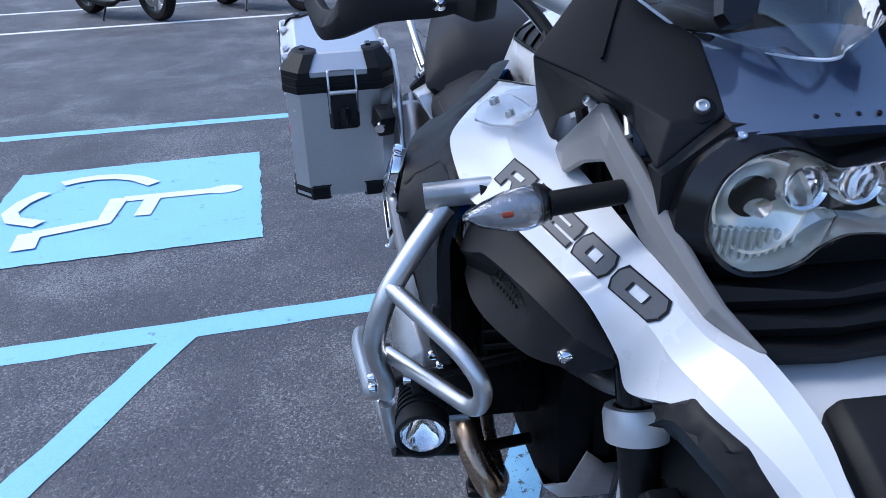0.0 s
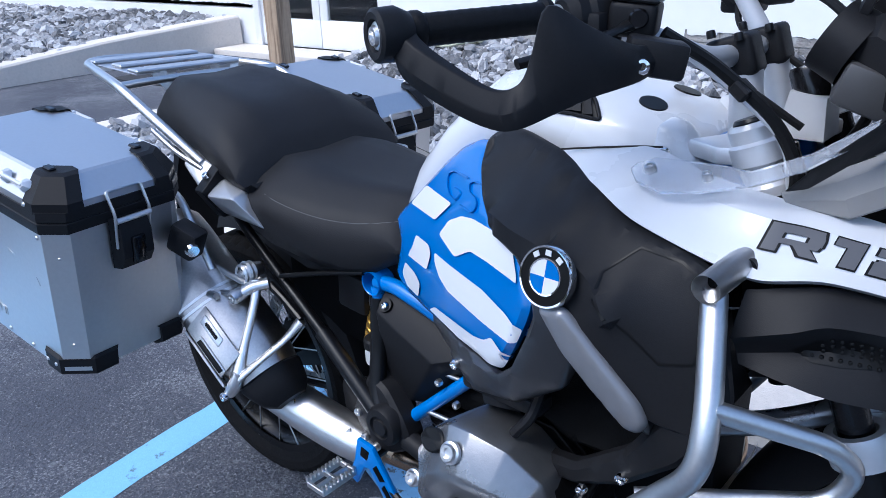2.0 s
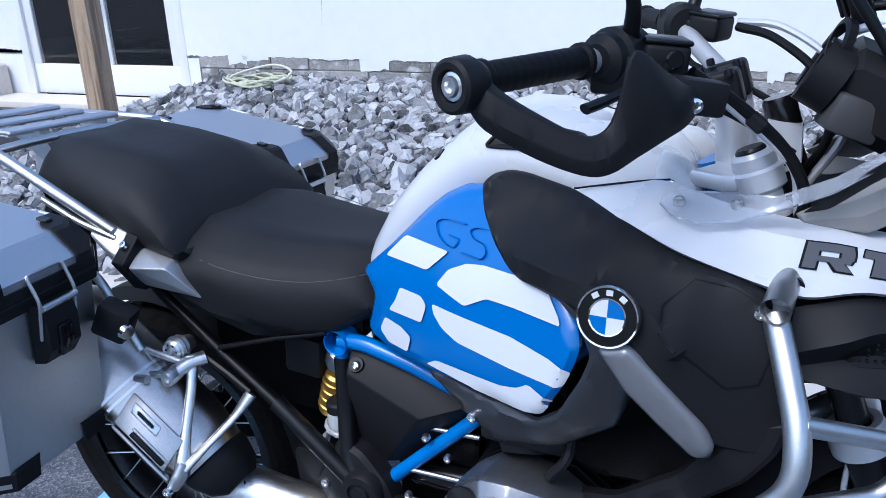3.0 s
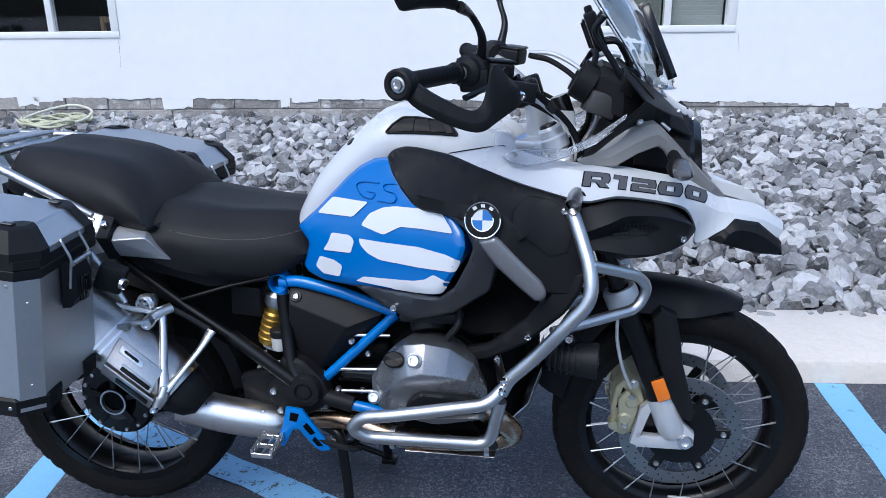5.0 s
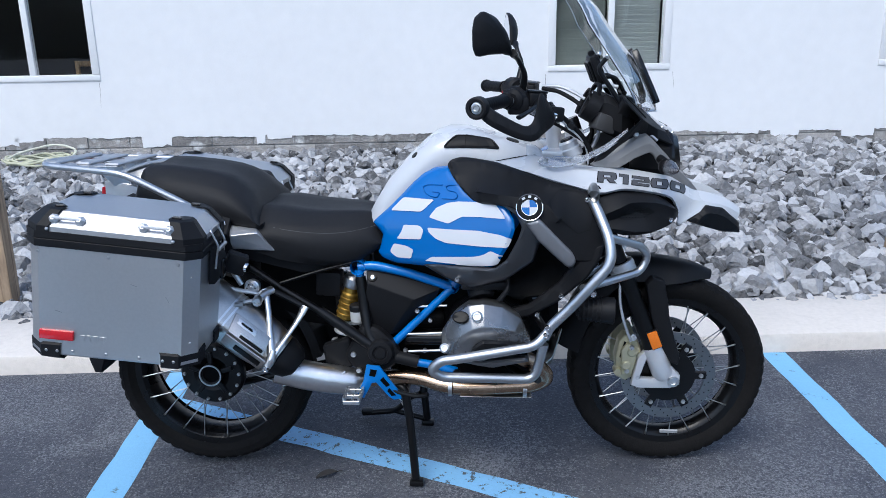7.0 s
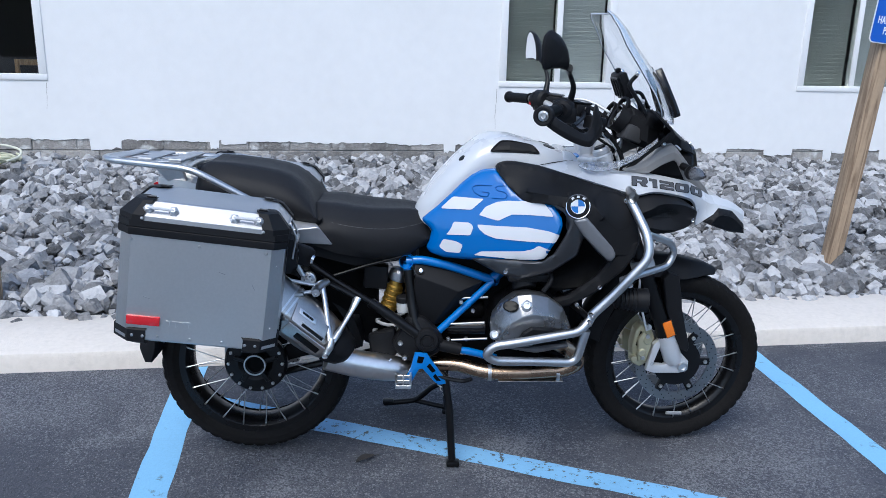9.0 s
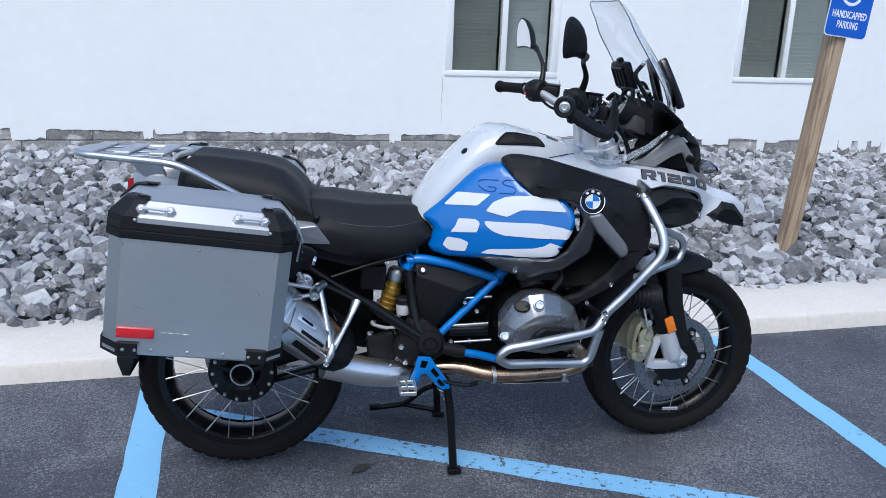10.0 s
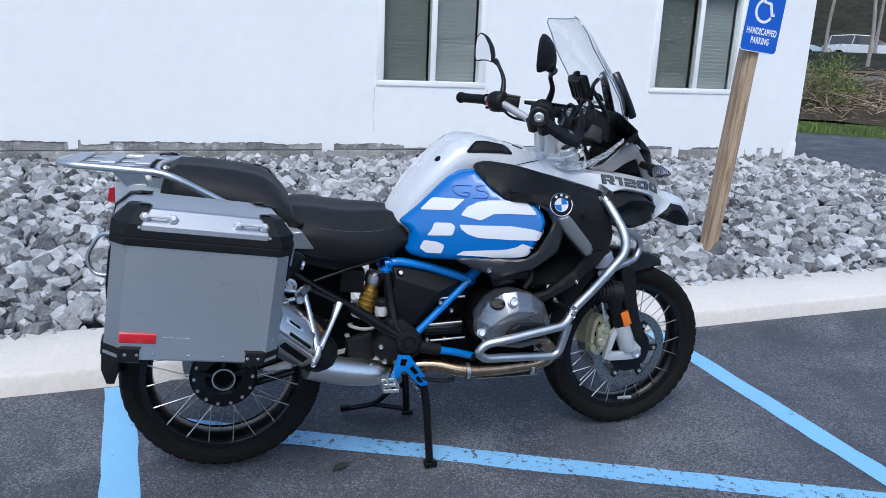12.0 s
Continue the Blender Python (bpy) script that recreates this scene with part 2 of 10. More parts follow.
def add_sweep(bm, path, radius, sides=12, caps=True, flat=1.0, up=None, inner=0.0):
    """A round (or flattened) bar along a path; radius is one number or one a point. inner > 0 gives an open pipe end."""
    path = [Vector(p) for p in path]
    n = len(path)
    rad = radius if isinstance(radius, (list, tuple)) else [radius] * n
    ref = Vector(up) if up else None
    rings, prev = [], None
    for i, p in enumerate(path):
        d = (path[min(i + 1, n - 1)] - path[max(i - 1, 0)]).normalized()
        if ref is not None:
            s = d.cross(ref).normalized()
        elif prev is None:
            s = d.cross(Vector((0, 0, 1)) if abs(d.z) < 0.9 else Vector((1, 0, 0))).normalized()
        else:
            s = (prev - d * prev.dot(d)).normalized()
        prev = s
        w = d.cross(s)
        rings.append([bm.verts.new(p + (s * math.cos(a) + w * math.sin(a) * flat) * rad[i]) for a in (2 * math.pi * k / sides for k in range(sides))])
    for r0, r1 in zip(rings, rings[1:]):
        for k in range(sides):
            bm.faces.new((r0[k], r0[(k + 1) % sides], r1[(k + 1) % sides], r1[k]))
    if caps:
        bm.faces.new(rings[0][::-1])
        last = bm.faces.new(rings[-1])
        if inner:
            d = (path[-1] - path[-2]).normalized()
            out = bmesh.ops.inset_region(bm, faces=[last], thickness=rad[-1] * inner)
            bmesh.ops.translate(bm, vec=-d * rad[-1] * 3, verts=last.verts)
    return bm


def bar(path, radius, **k):
    return add_sweep(bmesh.new(), path, radius, **k)


def add_lathe(bm, profile, seg=32, m=None, close=False):
    """Turns (r, h) pairs round the z axis, then moves by m."""
    rings, start = [], len(bm.verts)
    made = []
    for r, h in profile:
        if r < 1e-6:
            v = bm.verts.new((0, 0, h))
            rings.append([v])
            made.append(v)
        else:
            ring = [bm.verts.new((r * math.cos(2 * math.pi * k / seg), r * math.sin(2 * math.pi * k / seg), h)) for k in range(seg)]
            rings.append(ring)
            made += ring
    pairs = list(zip(rings, rings[1:])) + ([(rings[-1], rings[0])] if close else [])
    for a, b in pairs:
        for k in range(seg):
            q = [a[k % len(a)], a[(k + 1) % len(a)], b[(k + 1) % len(b)], b[k % len(b)]]
            q = list(dict.fromkeys(q))
            if len(q) > 2:
                bm.faces.new(q)
    if m is not None:
        bmesh.ops.transform(bm, matrix=m, verts=made)
    bmesh.ops.recalc_face_normals(bm, faces=list({f for v in made for f in v.link_faces}))
    return bm


def lathe(profile, seg=32, m=None, close=False):
    return add_lathe(bmesh.new(), profile, seg, m, close)


def along(p, d):
    """A pose at p whose z axis points along d."""
    return Matrix.Translation(p) @ Vector(d).to_track_quat("Z", "Y").to_matrix().to_4x4()


def add_loft(bm, sections, closed_ring=True, caps=True):
    rings = [[bm.verts.new(p) for p in s] for s in sections]
    n = len(rings[0])
    for a, b in zip(rings, rings[1:]):
        for k in range(n if closed_ring else n - 1):
            bm.faces.new((a[k], a[(k + 1) % n], b[(k + 1) % n], b[k]))
    if caps and closed_ring:
        bm.faces.new(rings[0][::-1])
        bm.faces.new(rings[-1])
    bmesh.ops.recalc_face_normals(bm, faces=bm.faces[:])
    return bm


def loft(sections, closed_ring=True, caps=True):
    return add_loft(bmesh.new(), sections, closed_ring, caps)


def add_prism(bm, outline, y0, y1, bevel=0.0, seg=2):
    """An outline of (x, z) pairs as a plate between y0 and y1."""
    a = [bm.verts.new((x, y0, z)) for x, z in outline]
    b = [bm.verts.new((x, y1, z)) for x, z in outline]
    fs = [bm.faces.new(a), bm.faces.new(b[::-1])]
    n = len(a)
    for k in range(n):
        fs.append(bm.faces.new((a[k], b[k], b[(k + 1) % n], a[(k + 1) % n])))
    bmesh.ops.recalc_face_normals(bm, faces=fs)
    if bevel:
        es = list({e for f in fs[:2] for e in f.edges})
        bmesh.ops.bevel(bm, geom=es, offset=bevel, segments=seg, profile=0.5, affect="EDGES")
    return bm


def prism(outline, y0, y1, bevel=0.0, seg=2):
    return add_prism(bmesh.new(), outline, y0, y1, bevel, seg)


def dense(pts, step, sharp=True):
    """The closed outline with points added along its sides."""
    out = []
    n = len(pts)
    for i in range(n):
        a, b = Vector(pts[i]), Vector(pts[(i + 1) % n])
        k = max(1, int((b - a).length / step))
        out += [a.lerp(b, j / k) for j in range(k)]
    return out


def rounded(pts, radius, n=4):
    """The closed outline with its corners rounded."""
    pts = [Vector(p) for p in pts]
    out = []
    m = len(pts)
    for i in range(m):
        a, b, c = pts[i - 1], pts[i], pts[(i + 1) % m]
        r = min(radius, (a - b).length * 0.45, (c - b).length * 0.45)
        p0, p1 = b + (a - b).normalized() * r, b + (c - b).normalized() * r
        for j in range(n + 1):
            t = j / n
            out.append(p0 * (1 - t) ** 2 + b * 2 * t * (1 - t) + p1 * t * t)
    return out


from mathutils.bvhtree import BVHTree
from mathutils.geometry import delaunay_2d_cdt


def shell(outline, thick=0.006, bulge=0.0, step=0.022, edge=0.006, soft=0.012, lift=0.0, side=-1.0, surface=None, creases=()):
    """A curved panel: an outline of (x, y, z) points whose inside follows the outline's y,
    swollen outward by bulge and rolled in at the rim by edge. surface(x, z) may give y instead;
    creases are lines of (x, y, z) that the panel is folded along."""
    ring = dense(rounded(outline, soft), step * 0.6)
    flat = [Vector((p.x, p.z)) for p in ring]
    arr = np.array([(p.x, p.z) for p in ring])
    ys = np.array([p.y for p in ring])
    nxt = np.roll(arr, -1, 0)

    def rim(q):
        d = nxt - arr
        t = np.clip(((q - arr) * d).sum(1) / np.maximum((d * d).sum(1), 1e-12), 0, 1)
        return float(np.sqrt(((arr + d * t[:, None] - q) ** 2).sum(1)).min())

    def inside(q):
        x, z = q
        c = ((arr[:, 1] > z) != (nxt[:, 1] > z)) & (x < (nxt[:, 0] - arr[:, 0]) * (z - arr[:, 1]) / np.where(nxt[:, 1] == arr[:, 1], 1e-9, nxt[:, 1] - arr[:, 1]) + arr[:, 0])
        return bool(c.sum() % 2)

    lo, hi = arr.min(0), arr.max(0)
    big = max(1e-6, 0.5 * float(min(hi - lo)))
    pts = list(flat)
    # a band of points just inside the rim carries the rolled edge
    n = len(flat)
    for i in range(n):
        t = (flat[(i + 1) % n] - flat[i - 1])
        if t.length < 1e-9:
            continue
        nrm = Vector((-t.y, t.x)).normalized()
        for s in (1, -1):
            q = flat[i] + nrm * s * edge
            if inside(np.array(q)) and rim(np.array(q)) > edge * 0.8:
                pts.append(q)
    held, links_in = {}, []
    for line in creases:
        line = [Vector(p) for p in line]
        fine = curve_path(line, 3)
        before = None
        for p in fine:
            held[len(pts)] = p.y
            if before is not None:
                links_in.append((before, len(pts)))
            before = len(pts)
            pts.append(Vector((p.x, p.z)))
    gx = np.arange(lo[0] + step / 2, hi[0], step)
    gz = np.arange(lo[1] + step / 2, hi[1], step)
    for j, z in enumerate(gz):
        for x in gx:
            q = np.array((x + (step / 2 if j % 2 else 0), z))
            if inside(q) and rim(q) > edge * 1.7 and all((pts[i] - Vector(q)).length > step * 0.4 for i in held):
                pts.append(Vector(q))
    v2, _, faces, origin, *_ = delaunay_2d_cdt(pts, links_in, [list(range(n))], 1, 1e-6)
    bm = bmesh.new()
    q = np.array([tuple(p) for p in v2])
    d2 = ((q[:, None, :] - arr[None, :, :]) ** 2).sum(2)
    dist = np.array([rim(k) for k in q])
    near = d2.argmin(1)
    fixed = d2.min(1) < 1e-10
    y = ys[near].astype(float)
    for k, came in enumerate(origin):
        for i in came:
            if i in held:
                y[k], fixed[k] = held[i], True
    # the inside hangs between the rim's heights like a soap film
    links = [set() for _ in q]
    for f in faces:
        for i in f:
            links[i].update(j for j in f if j != i)
    pairs = np.array([(i, j) for i, l in enumerate(links) for j in l])
    count = np.maximum(1, np.bincount(pairs[:, 0], minlength=len(q)))
    for _ in range(500):
        mean = np.bincount(pairs[:, 0], weights=y[pairs[:, 1]], minlength=len(q)) / count
        y = np.where(fixed, y, mean)
    if surface is not None:
        y = np.array([surface(*k) for k in q])
    front, back = [], []
    for k, p in enumerate(v2):
        dome = min(1.0, dist[k] / big)
        yk = float(y[k]) + side * (bulge * (1 - (1 - dome) ** 2) + lift)
        roll = edge * (1 - min(1.0, dist[k] / edge)) ** 2 if edge else 0
        front.append(bm.verts.new((p.x, yk - side * roll, p.y)))
        back.append(bm.verts.new((p.x, yk - side * (thick + edge * 0.3), p.y)))
    edges = {}
    for f in faces:
        try:
            bm.faces.new([front[i] for i in f])
            bm.faces.new([back[i] for i in reversed(f)])
        except ValueError:
            continue
        for a, b in zip(f, f[1:] + f[:1]):
            edges[(a, b)] = edges.get((a, b), 0) + 1
    for a, b in list(edges):
        if (b, a) not in edges:
            try:
                bm.faces.new((front[b], front[a], back[a], back[b]))
            except ValueError:
                pass
    bmesh.ops.recalc_face_normals(bm, faces=bm.faces[:])
    return bm


def decal(outline, surface, lift=0.0018, step=0.02):
    """A thin film laid on a panel: outline of (x, z), surface gives y there."""
    ring = dense([Vector((x, 0, z)) for x, z in outline], step * 0.5)
    flat = [Vector((p.x, p.z)) for p in ring]
    arr = np.array([tuple(p) for p in flat])
    nxt = np.roll(arr, -1, 0)
    pts = list(flat)
    lo, hi = arr.min(0), arr.max(0)
    for x in np.arange(lo[0] + step / 2, hi[0], step):
        for z in np.arange(lo[1] + step / 2, hi[1], step):
            c = ((arr[:, 1] > z) != (nxt[:, 1] > z)) & (x < (nxt[:, 0] - arr[:, 0]) * (z - arr[:, 1]) / np.where(nxt[:, 1] == arr[:, 1], 1e-9, nxt[:, 1] - arr[:, 1]) + arr[:, 0])
            if c.sum() % 2 and np.sqrt(((arr - (x, z)) ** 2).sum(1)).min() > step * 0.35:
                pts.append(Vector((x, z)))
    v2, _, faces, *_ = delaunay_2d_cdt(pts, [], [list(range(len(flat)))], 1, 1e-6)
    bm = bmesh.new()
    vs = [bm.verts.new(surface(p.x, p.y, lift)) for p in v2]
    for f in faces:
        try:
            fc = bm.faces.new([vs[i] for i in f])
            fc.normal_update()
            if fc.normal.y > 0:
                fc.normal_flip()
        except ValueError:
            continue
    return bm


def skin_y(ob):
    """The outermost (most negative) y of a panel at (x, z), by a ray from the side."""
    tree = BVHTree.FromPolygons([v.co for v in ob.data.vertices], [p.vertices for p in ob.data.polygons])

    def at(x, z, lift=None):
        hit = tree.ray_cast(Vector((x, -1.5, z)), Vector((0, 1, 0)))
        if hit[0] is None:
            hit = tree.find_nearest(Vector((x, -0.3, z)))
        if lift is None:
            return hit[0].y
        n = hit[1] if hit[1].y < 0 else -hit[1]
        return hit[0] + n * lift
    return at

# ---- the lot, the beds and the building ----
# Site axes: u along the kerb, v towards the building, turned from the bike's axes.
SITE = pose(0, 0, 0, 0, 0, 6.0)
WALL_V, KERB_V, BED_V = 5.2, 0.70, 1.17


def bed_z(u, v):
    """The height of the stone bed: it rises from the kerb to the wall."""
    t = min(1, max(0, (v - BED_V) / (WALL_V - BED_V)))
    right = min(1, max(0, (u - 4.5) / 3.5))
    return 0.07 + t * (0.22 - 0.13 * right) + 0.02 * noise.noise((u * 0.8, v * 0.8, 0))


def ground():
    bm = bmesh.new()
    xs = [-300, -60, -20, -10, -6, -3, 0, 3, 6, 10, 20, 60, 300]
    ys = [-300, -60, -20, -8, -4, -2, 0, 2, 6, 12, 30, 80, 300]
    grid = [[bm.verts.new((x, y, 0)) for x in xs] for y in ys]
    for r0, r1 in zip(grid, grid[1:]):
        for k in range(len(xs) - 1):
            bm.faces.new((r0[k], r0[k + 1], r1[k + 1], r1[k]))
    tagged(part("ground", bm, ASPHALT, smooth=False), "dark grey asphalt of a parking lot, speckled and stained", "ground", kind="structure")


ground()


def stripe(name, p, q, width, material, label, z=0.002):
    p, q = Vector((*p, 0)), Vector((*q, 0))
    d = (q - p).normalized()
    s = Vector((-d.y, d.x, 0)) * width / 2
    n = max(2, int((q - p).length / 0.1))
    bm = bmesh.new()
    rows = []
    for i in range(n + 1):
        c = p.lerp(q, i / n)
        j0, j1 = random.uniform(-0.004, 0.004), random.uniform(-0.004, 0.004)
        rows.append([bm.verts.new(c + s * (1 + j0 / width * 2) + Vector((0, 0, z))), bm.verts.new(c - s * (1 + j1 / width * 2) + Vector((0, 0, z)))])
    for a, b in zip(rows, rows[1:]):
        bm.faces.new((a[0], a[1], b[1], b[0]))
    bmesh.ops.recalc_face_normals(bm, faces=bm.faces[:])
    for f in bm.faces:
        if f.normal.z < 0:
            f.normal_flip()
    return tagged(part(name, bm, material, smooth=False), label, "road marking", "painted lines on the asphalt", "structure")


stripe("parking_line", (-0.437, 0.65), (0.203, -4.2), 0.118, BLUE_PAINT, "light blue painted line across the asphalt to the kerb")
stripe("parking_line", (2.183, 0.93), (2.5, -4.2), 0.108, BLUE_PAINT, "light blue painted line across the asphalt to the kerb")
stripe("parking_line", (-0.36, 0.337), (2.24, -0.727), 0.105, BLUE_WORN, "flaked light blue diagonal line of the access aisle", 0.0028)
stripe("parking_line", (-0.2, -1.05), (2.58, -2.14), 0.105, BLUE_PAINT, "light blue diagonal line of the access aisle", 0.0028)
stripe("parking_line", (-2.99, 0.4), (-2.54, -4.6), 0.105, BLUE_PAINT, "light blue painted line across the asphalt to the kerb")
stripe("parking_line", (-7.55, 0.75), (-6.8, -5.5), 0.11, WHITE_PAINT, "white painted line of a parking bay")
stripe("parking_line", (-9.2, 0.35), (-8.45, -6.0), 0.11, WHITE_PAINT, "white painted line of a parking bay")
stripe("parking_line", (-11.8, 0.2), (-11.0, -6.0), 0.11, WHITE_PAINT, "white painted line of a parking bay")


def access_sign_on_ground():
    """The painted square with the wheelchair sign."""
    m = pose(-1.46, -1.56, 0, 0, 0, 6.8)
    e = thing("accessible_parking_mark", "light blue square with a white wheelchair sign painted on asphalt", "road marking", kind="structure", m=m)
    bm = bmesh.new()
    n = 24
    pts = []
    for a, b in (((-0.6, -0.62), (0.6, -0.62)), ((0.6, -0.62), (0.6, 0.62)), ((0.6, 0.62), (-0.6, 0.62)), ((-0.6, 0.62), (-0.6, -0.62))):
        for k in range(n):
            q = Vector(a).lerp(Vector(b), k / n)
            pts.append((q.x + random.uniform(-0.006, 0.006), q.y + random.uniform(-0.006, 0.006), 0.004))
    bm.faces.new([bm.verts.new(p) for p in pts])
    part("painted_square", bm, BLUE_PAINT, e, smooth=False)

    level = [0.008]

    def stroke(path, w):
        b2 = bmesh.new()
        level[0] += 0.0008
        path = [Vector((*p, level[0])) for p in path]
        rows = []
        for i, p in enumerate(path):
            d = (path[min(i + 1, len(path) - 1)] - path[max(i - 1, 0)]).normalized()
            s = Vector((-d.y, d.x, 0)) * w / 2
            rows.append((b2.verts.new(p + s), b2.verts.new(p - s)))
        for a, c in zip(rows, rows[1:]):
            f = b2.faces.new((a[0], a[1], c[1], c[0]))
            f.normal_update()
            if f.normal.z < 0:
                f.normal_flip()
        return part("painted_stroke", b2, SIGN_PAINT, e, smooth=False)
    # head, back, arm, leg, foot and wheel of the sign
    disc = bmesh.new()
    disc.faces.new([disc.verts.new((-0.036 + 0.055 * math.cos(a), 0.447 + 0.085 * math.sin(a), 0.0075)) for a in np.linspace(0, 2 * math.pi, 25)[:-1]])
    part("painted_head", disc, SIGN_PAINT, e, smooth=False)
    stroke([(-0.03, 0.39), (-0.036, 0.2), (-0.045, -0.03)], 0.07)
    stroke([(-0.02, 0.11), (0.2, 0.085)], 0.075)
    stroke([(-0.06, -0.05), (0.225, -0.075), (0.29, -0.36)], 0.085)
    stroke([(0.27, -0.375), (0.45, -0.365)], 0.1)
    stroke([(-0.22, 0.095), (-0.33, 0.0), (-0.39, -0.1), (-0.41, -0.2), (-0.4, -0.29), (-0.365, -0.368)], 0.075)
    stroke([(-0.256, -0.426), (-0.14, -0.5), (-0.012, -0.53), (0.09, -0.49), (0.171, -0.36)], 0.075)


access_sign_on_ground()


def sweep_profile(path, profile, material, name, label, category, closed=False):
    """A kerb: a section of (across, height) pairs swept along a path on the ground; across is to the left of the way."""
    bm = bmesh.new()
    rows = []
    path = [Vector((*p, 0)) for p in path]
    for i, p in enumerate(path):
        d = (path[min(i + 1, len(path) - 1)] - path[max(i - 1, 0)]).normalized()
        s = Vector((-d.y, d.x, 0))
        rows.append([bm.verts.new(p + s * a + Vector((0, 0, h))) for a, h in profile])
    for a, b in zip(rows, rows[1:]):
        for k in range(len(profile) - 1):
            bm.faces.new((a[k], b[k], b[k + 1], a[k + 1]))
    bm.faces.new(rows[0])
    bm.faces.new(rows[-1][::-1])
    bmesh.ops.recalc_face_normals(bm, faces=bm.faces[:])
    ob = part(name, bm, material)
    ob.matrix_world = SITE
    return tagged(ob, label, category, kind="structure")


KERB_SECTION = [(0, -0.05), (0.004, 0.07), (0.012, 0.083), (0.03, 0.09), (0.25, 0.098), (0.46, 0.1), (0.475, 0.09), (0.475, -0.05)]
front = [(-3.95, 5.15), (-3.95, 4.0), (-3.95, 2.6), (-3.95, 1.5)]
corner_arc = [(-3.15 - 0.8 * math.cos(a), 1.5 - 0.8 * math.sin(a)) for a in np.linspace(0.1, math.pi / 2, 10)]
run = [(x, 0.70) for x in np.linspace(-2.8, 7.2, 36)]
arc_right = [(7.2 + 1.3 * math.sin(a), 2.0 - 1.3 * math.cos(a)) for a in np.linspace(0.1, math.pi / 2, 12)]
sweep_profile([*front, *corner_arc, *run, *arc_right, (8.52, 3.6), (8.56, 5.4), (8.6, 7.6)], KERB_SECTION, CONCRETE, "kerb", "pale concrete kerb along the stone bed, lightly stained", "kerb")
LEFT_KERB = [(0, -0.05), (0.004, 0.10), (0.012, 0.118), (0.03, 0.125), (0.12, 0.13), (0.24, 0.13), (0.25, 0.12), (0.25, -0.05)]
left_arc = [(-7.4 + 0.8 * math.sin(a), 1.45 - 0.8 * math.cos(a)) for a in np.linspace(0.05, math.pi / 2 - 0.05, 10)]
sweep_profile([(-16, 0.6), (-12, 0.6), (-9.5, 0.6), (-8.2, 0.62), *left_arc, (-6.58, 2.0), (-6.45, 3.5), (-6.25, 5.15)], LEFT_KERB, CONCRETE, "kerb", "pale concrete kerb curving round the second stone bed", "kerb")


def retaining_kerb():
    """The taller edge beside the walkway, rising with the bed behind it."""
    sec = []
    for u, v, h in ((-6.6, 1.75, 0.125), (-6.56, 2.2, 0.18), (-6.45, 3.5, 0.3), (-6.25, 5.17, 0.4)):
        sec.append([(u, v, 0), (u - 0.012, v, h - 0.02), (u - 0.03, v, h), (u - 0.24, v, h + 0.006), (u - 0.26, v, h - 0.02), (u - 0.26, v, 0)])
    ob = part("kerb", loft(sec), CONCRETE)
    ob.matrix_world = SITE
    tagged(ob, "tall pale concrete edge between the walkway and the second stone bed", "kerb", kind="structure")


retaining_kerb()


def bed_sheet(name, u0, u1, v0, v1, label, inside=None):
    bm = bmesh.new()
    nu, nv = int((u1 - u0) / 0.2), int((v1 - v0) / 0.2)
    rows = [[bm.verts.new((u0 + (u1 - u0) * i / nu, v0 + (v1 - v0) * j / nv, bed_z(u0 + (u1 - u0) * i / nu, v0 + (v1 - v0) * j / nv) - 0.015)) for i in range(nu + 1)] for j in range(nv + 1)]
    for a, b in zip(rows, rows[1:]):
        for k in range(nu):
            c = (a[k].co + b[k + 1].co) / 2
            if inside is None or inside(c.x, c.y):
                bm.faces.new((a[k], a[k + 1], b[k + 1], b[k]))
    bmesh.ops.delete(bm, geom=[v for v in bm.verts if not v.link_faces], context="VERTS")
    ob = part(name, bm, SHADED_GRIT)
    ob.matrix_world = SITE
    tagged(ob, label, "stone bed", kind="structure")


def in_bed(u, v):
    if v < BED_V - 0.06 or u < -3.52 or v > 9.5:
        return False
    if u < -2.7 and v < 1.5 and (u + 2.7) ** 2 + (v - 1.5) ** 2 > 0.36 ** 2 * 2.2:
        return False
    if v > 5.15:
        return u > 7.55 and u < 8.1
    right = 7.2 + 0.84 * math.sqrt(max(0, 1 - ((2.0 - v) / 0.86) ** 2)) if v < 2.0 else 8.06
    return u < right


def in_left_bed(u, v):
    return v < 5.15 and v > 0.85 and u < -6.82 + 0.09 * (v - 1.2) and (v > 1.5 or u < -7.2)


bed_sheet("ground_bed", -3.6, 11.0, 1.1, 9.0, "grit sheet under the crushed stone, darkened for the shade in its gaps", in_bed)
bed_sheet("ground_bed", -16, -6.2, 0.8, 5.2, "grit sheet under the second bed's crushed stone, darkened for its gaps' shade", in_left_bed)


def walkway():
    bm = boxed(-6.35, -3.95, 0.75, 5.2, -0.02, 0.012)
    ob = part("walkway", bm, ASPHALT, smooth=False)
    ob.matrix_world = SITE
    tagged(ob, "asphalt walkway that leads up to the glass doors", "walkway", kind="structure")
    bm = boxed(-6.25, -3.92, 4.72, 5.2, -0.02, 0.075, 0.01)
    ob = part("door_step", bm, CONCRETE)
    ob.matrix_world = SITE
    tagged(ob, "low pale concrete step before the glass doors", "step", kind="structure")
    bm = boxed(-5.9, -4.3, 3.15, 4.6, 0.012, 0.024, 0.004)
    ob = part("floor_mat", bm, MAT_BLACK)
    ob.matrix_world = SITE
    tagged(ob, "black rubber mat lying on the walkway by the doors", "mat")


walkway()

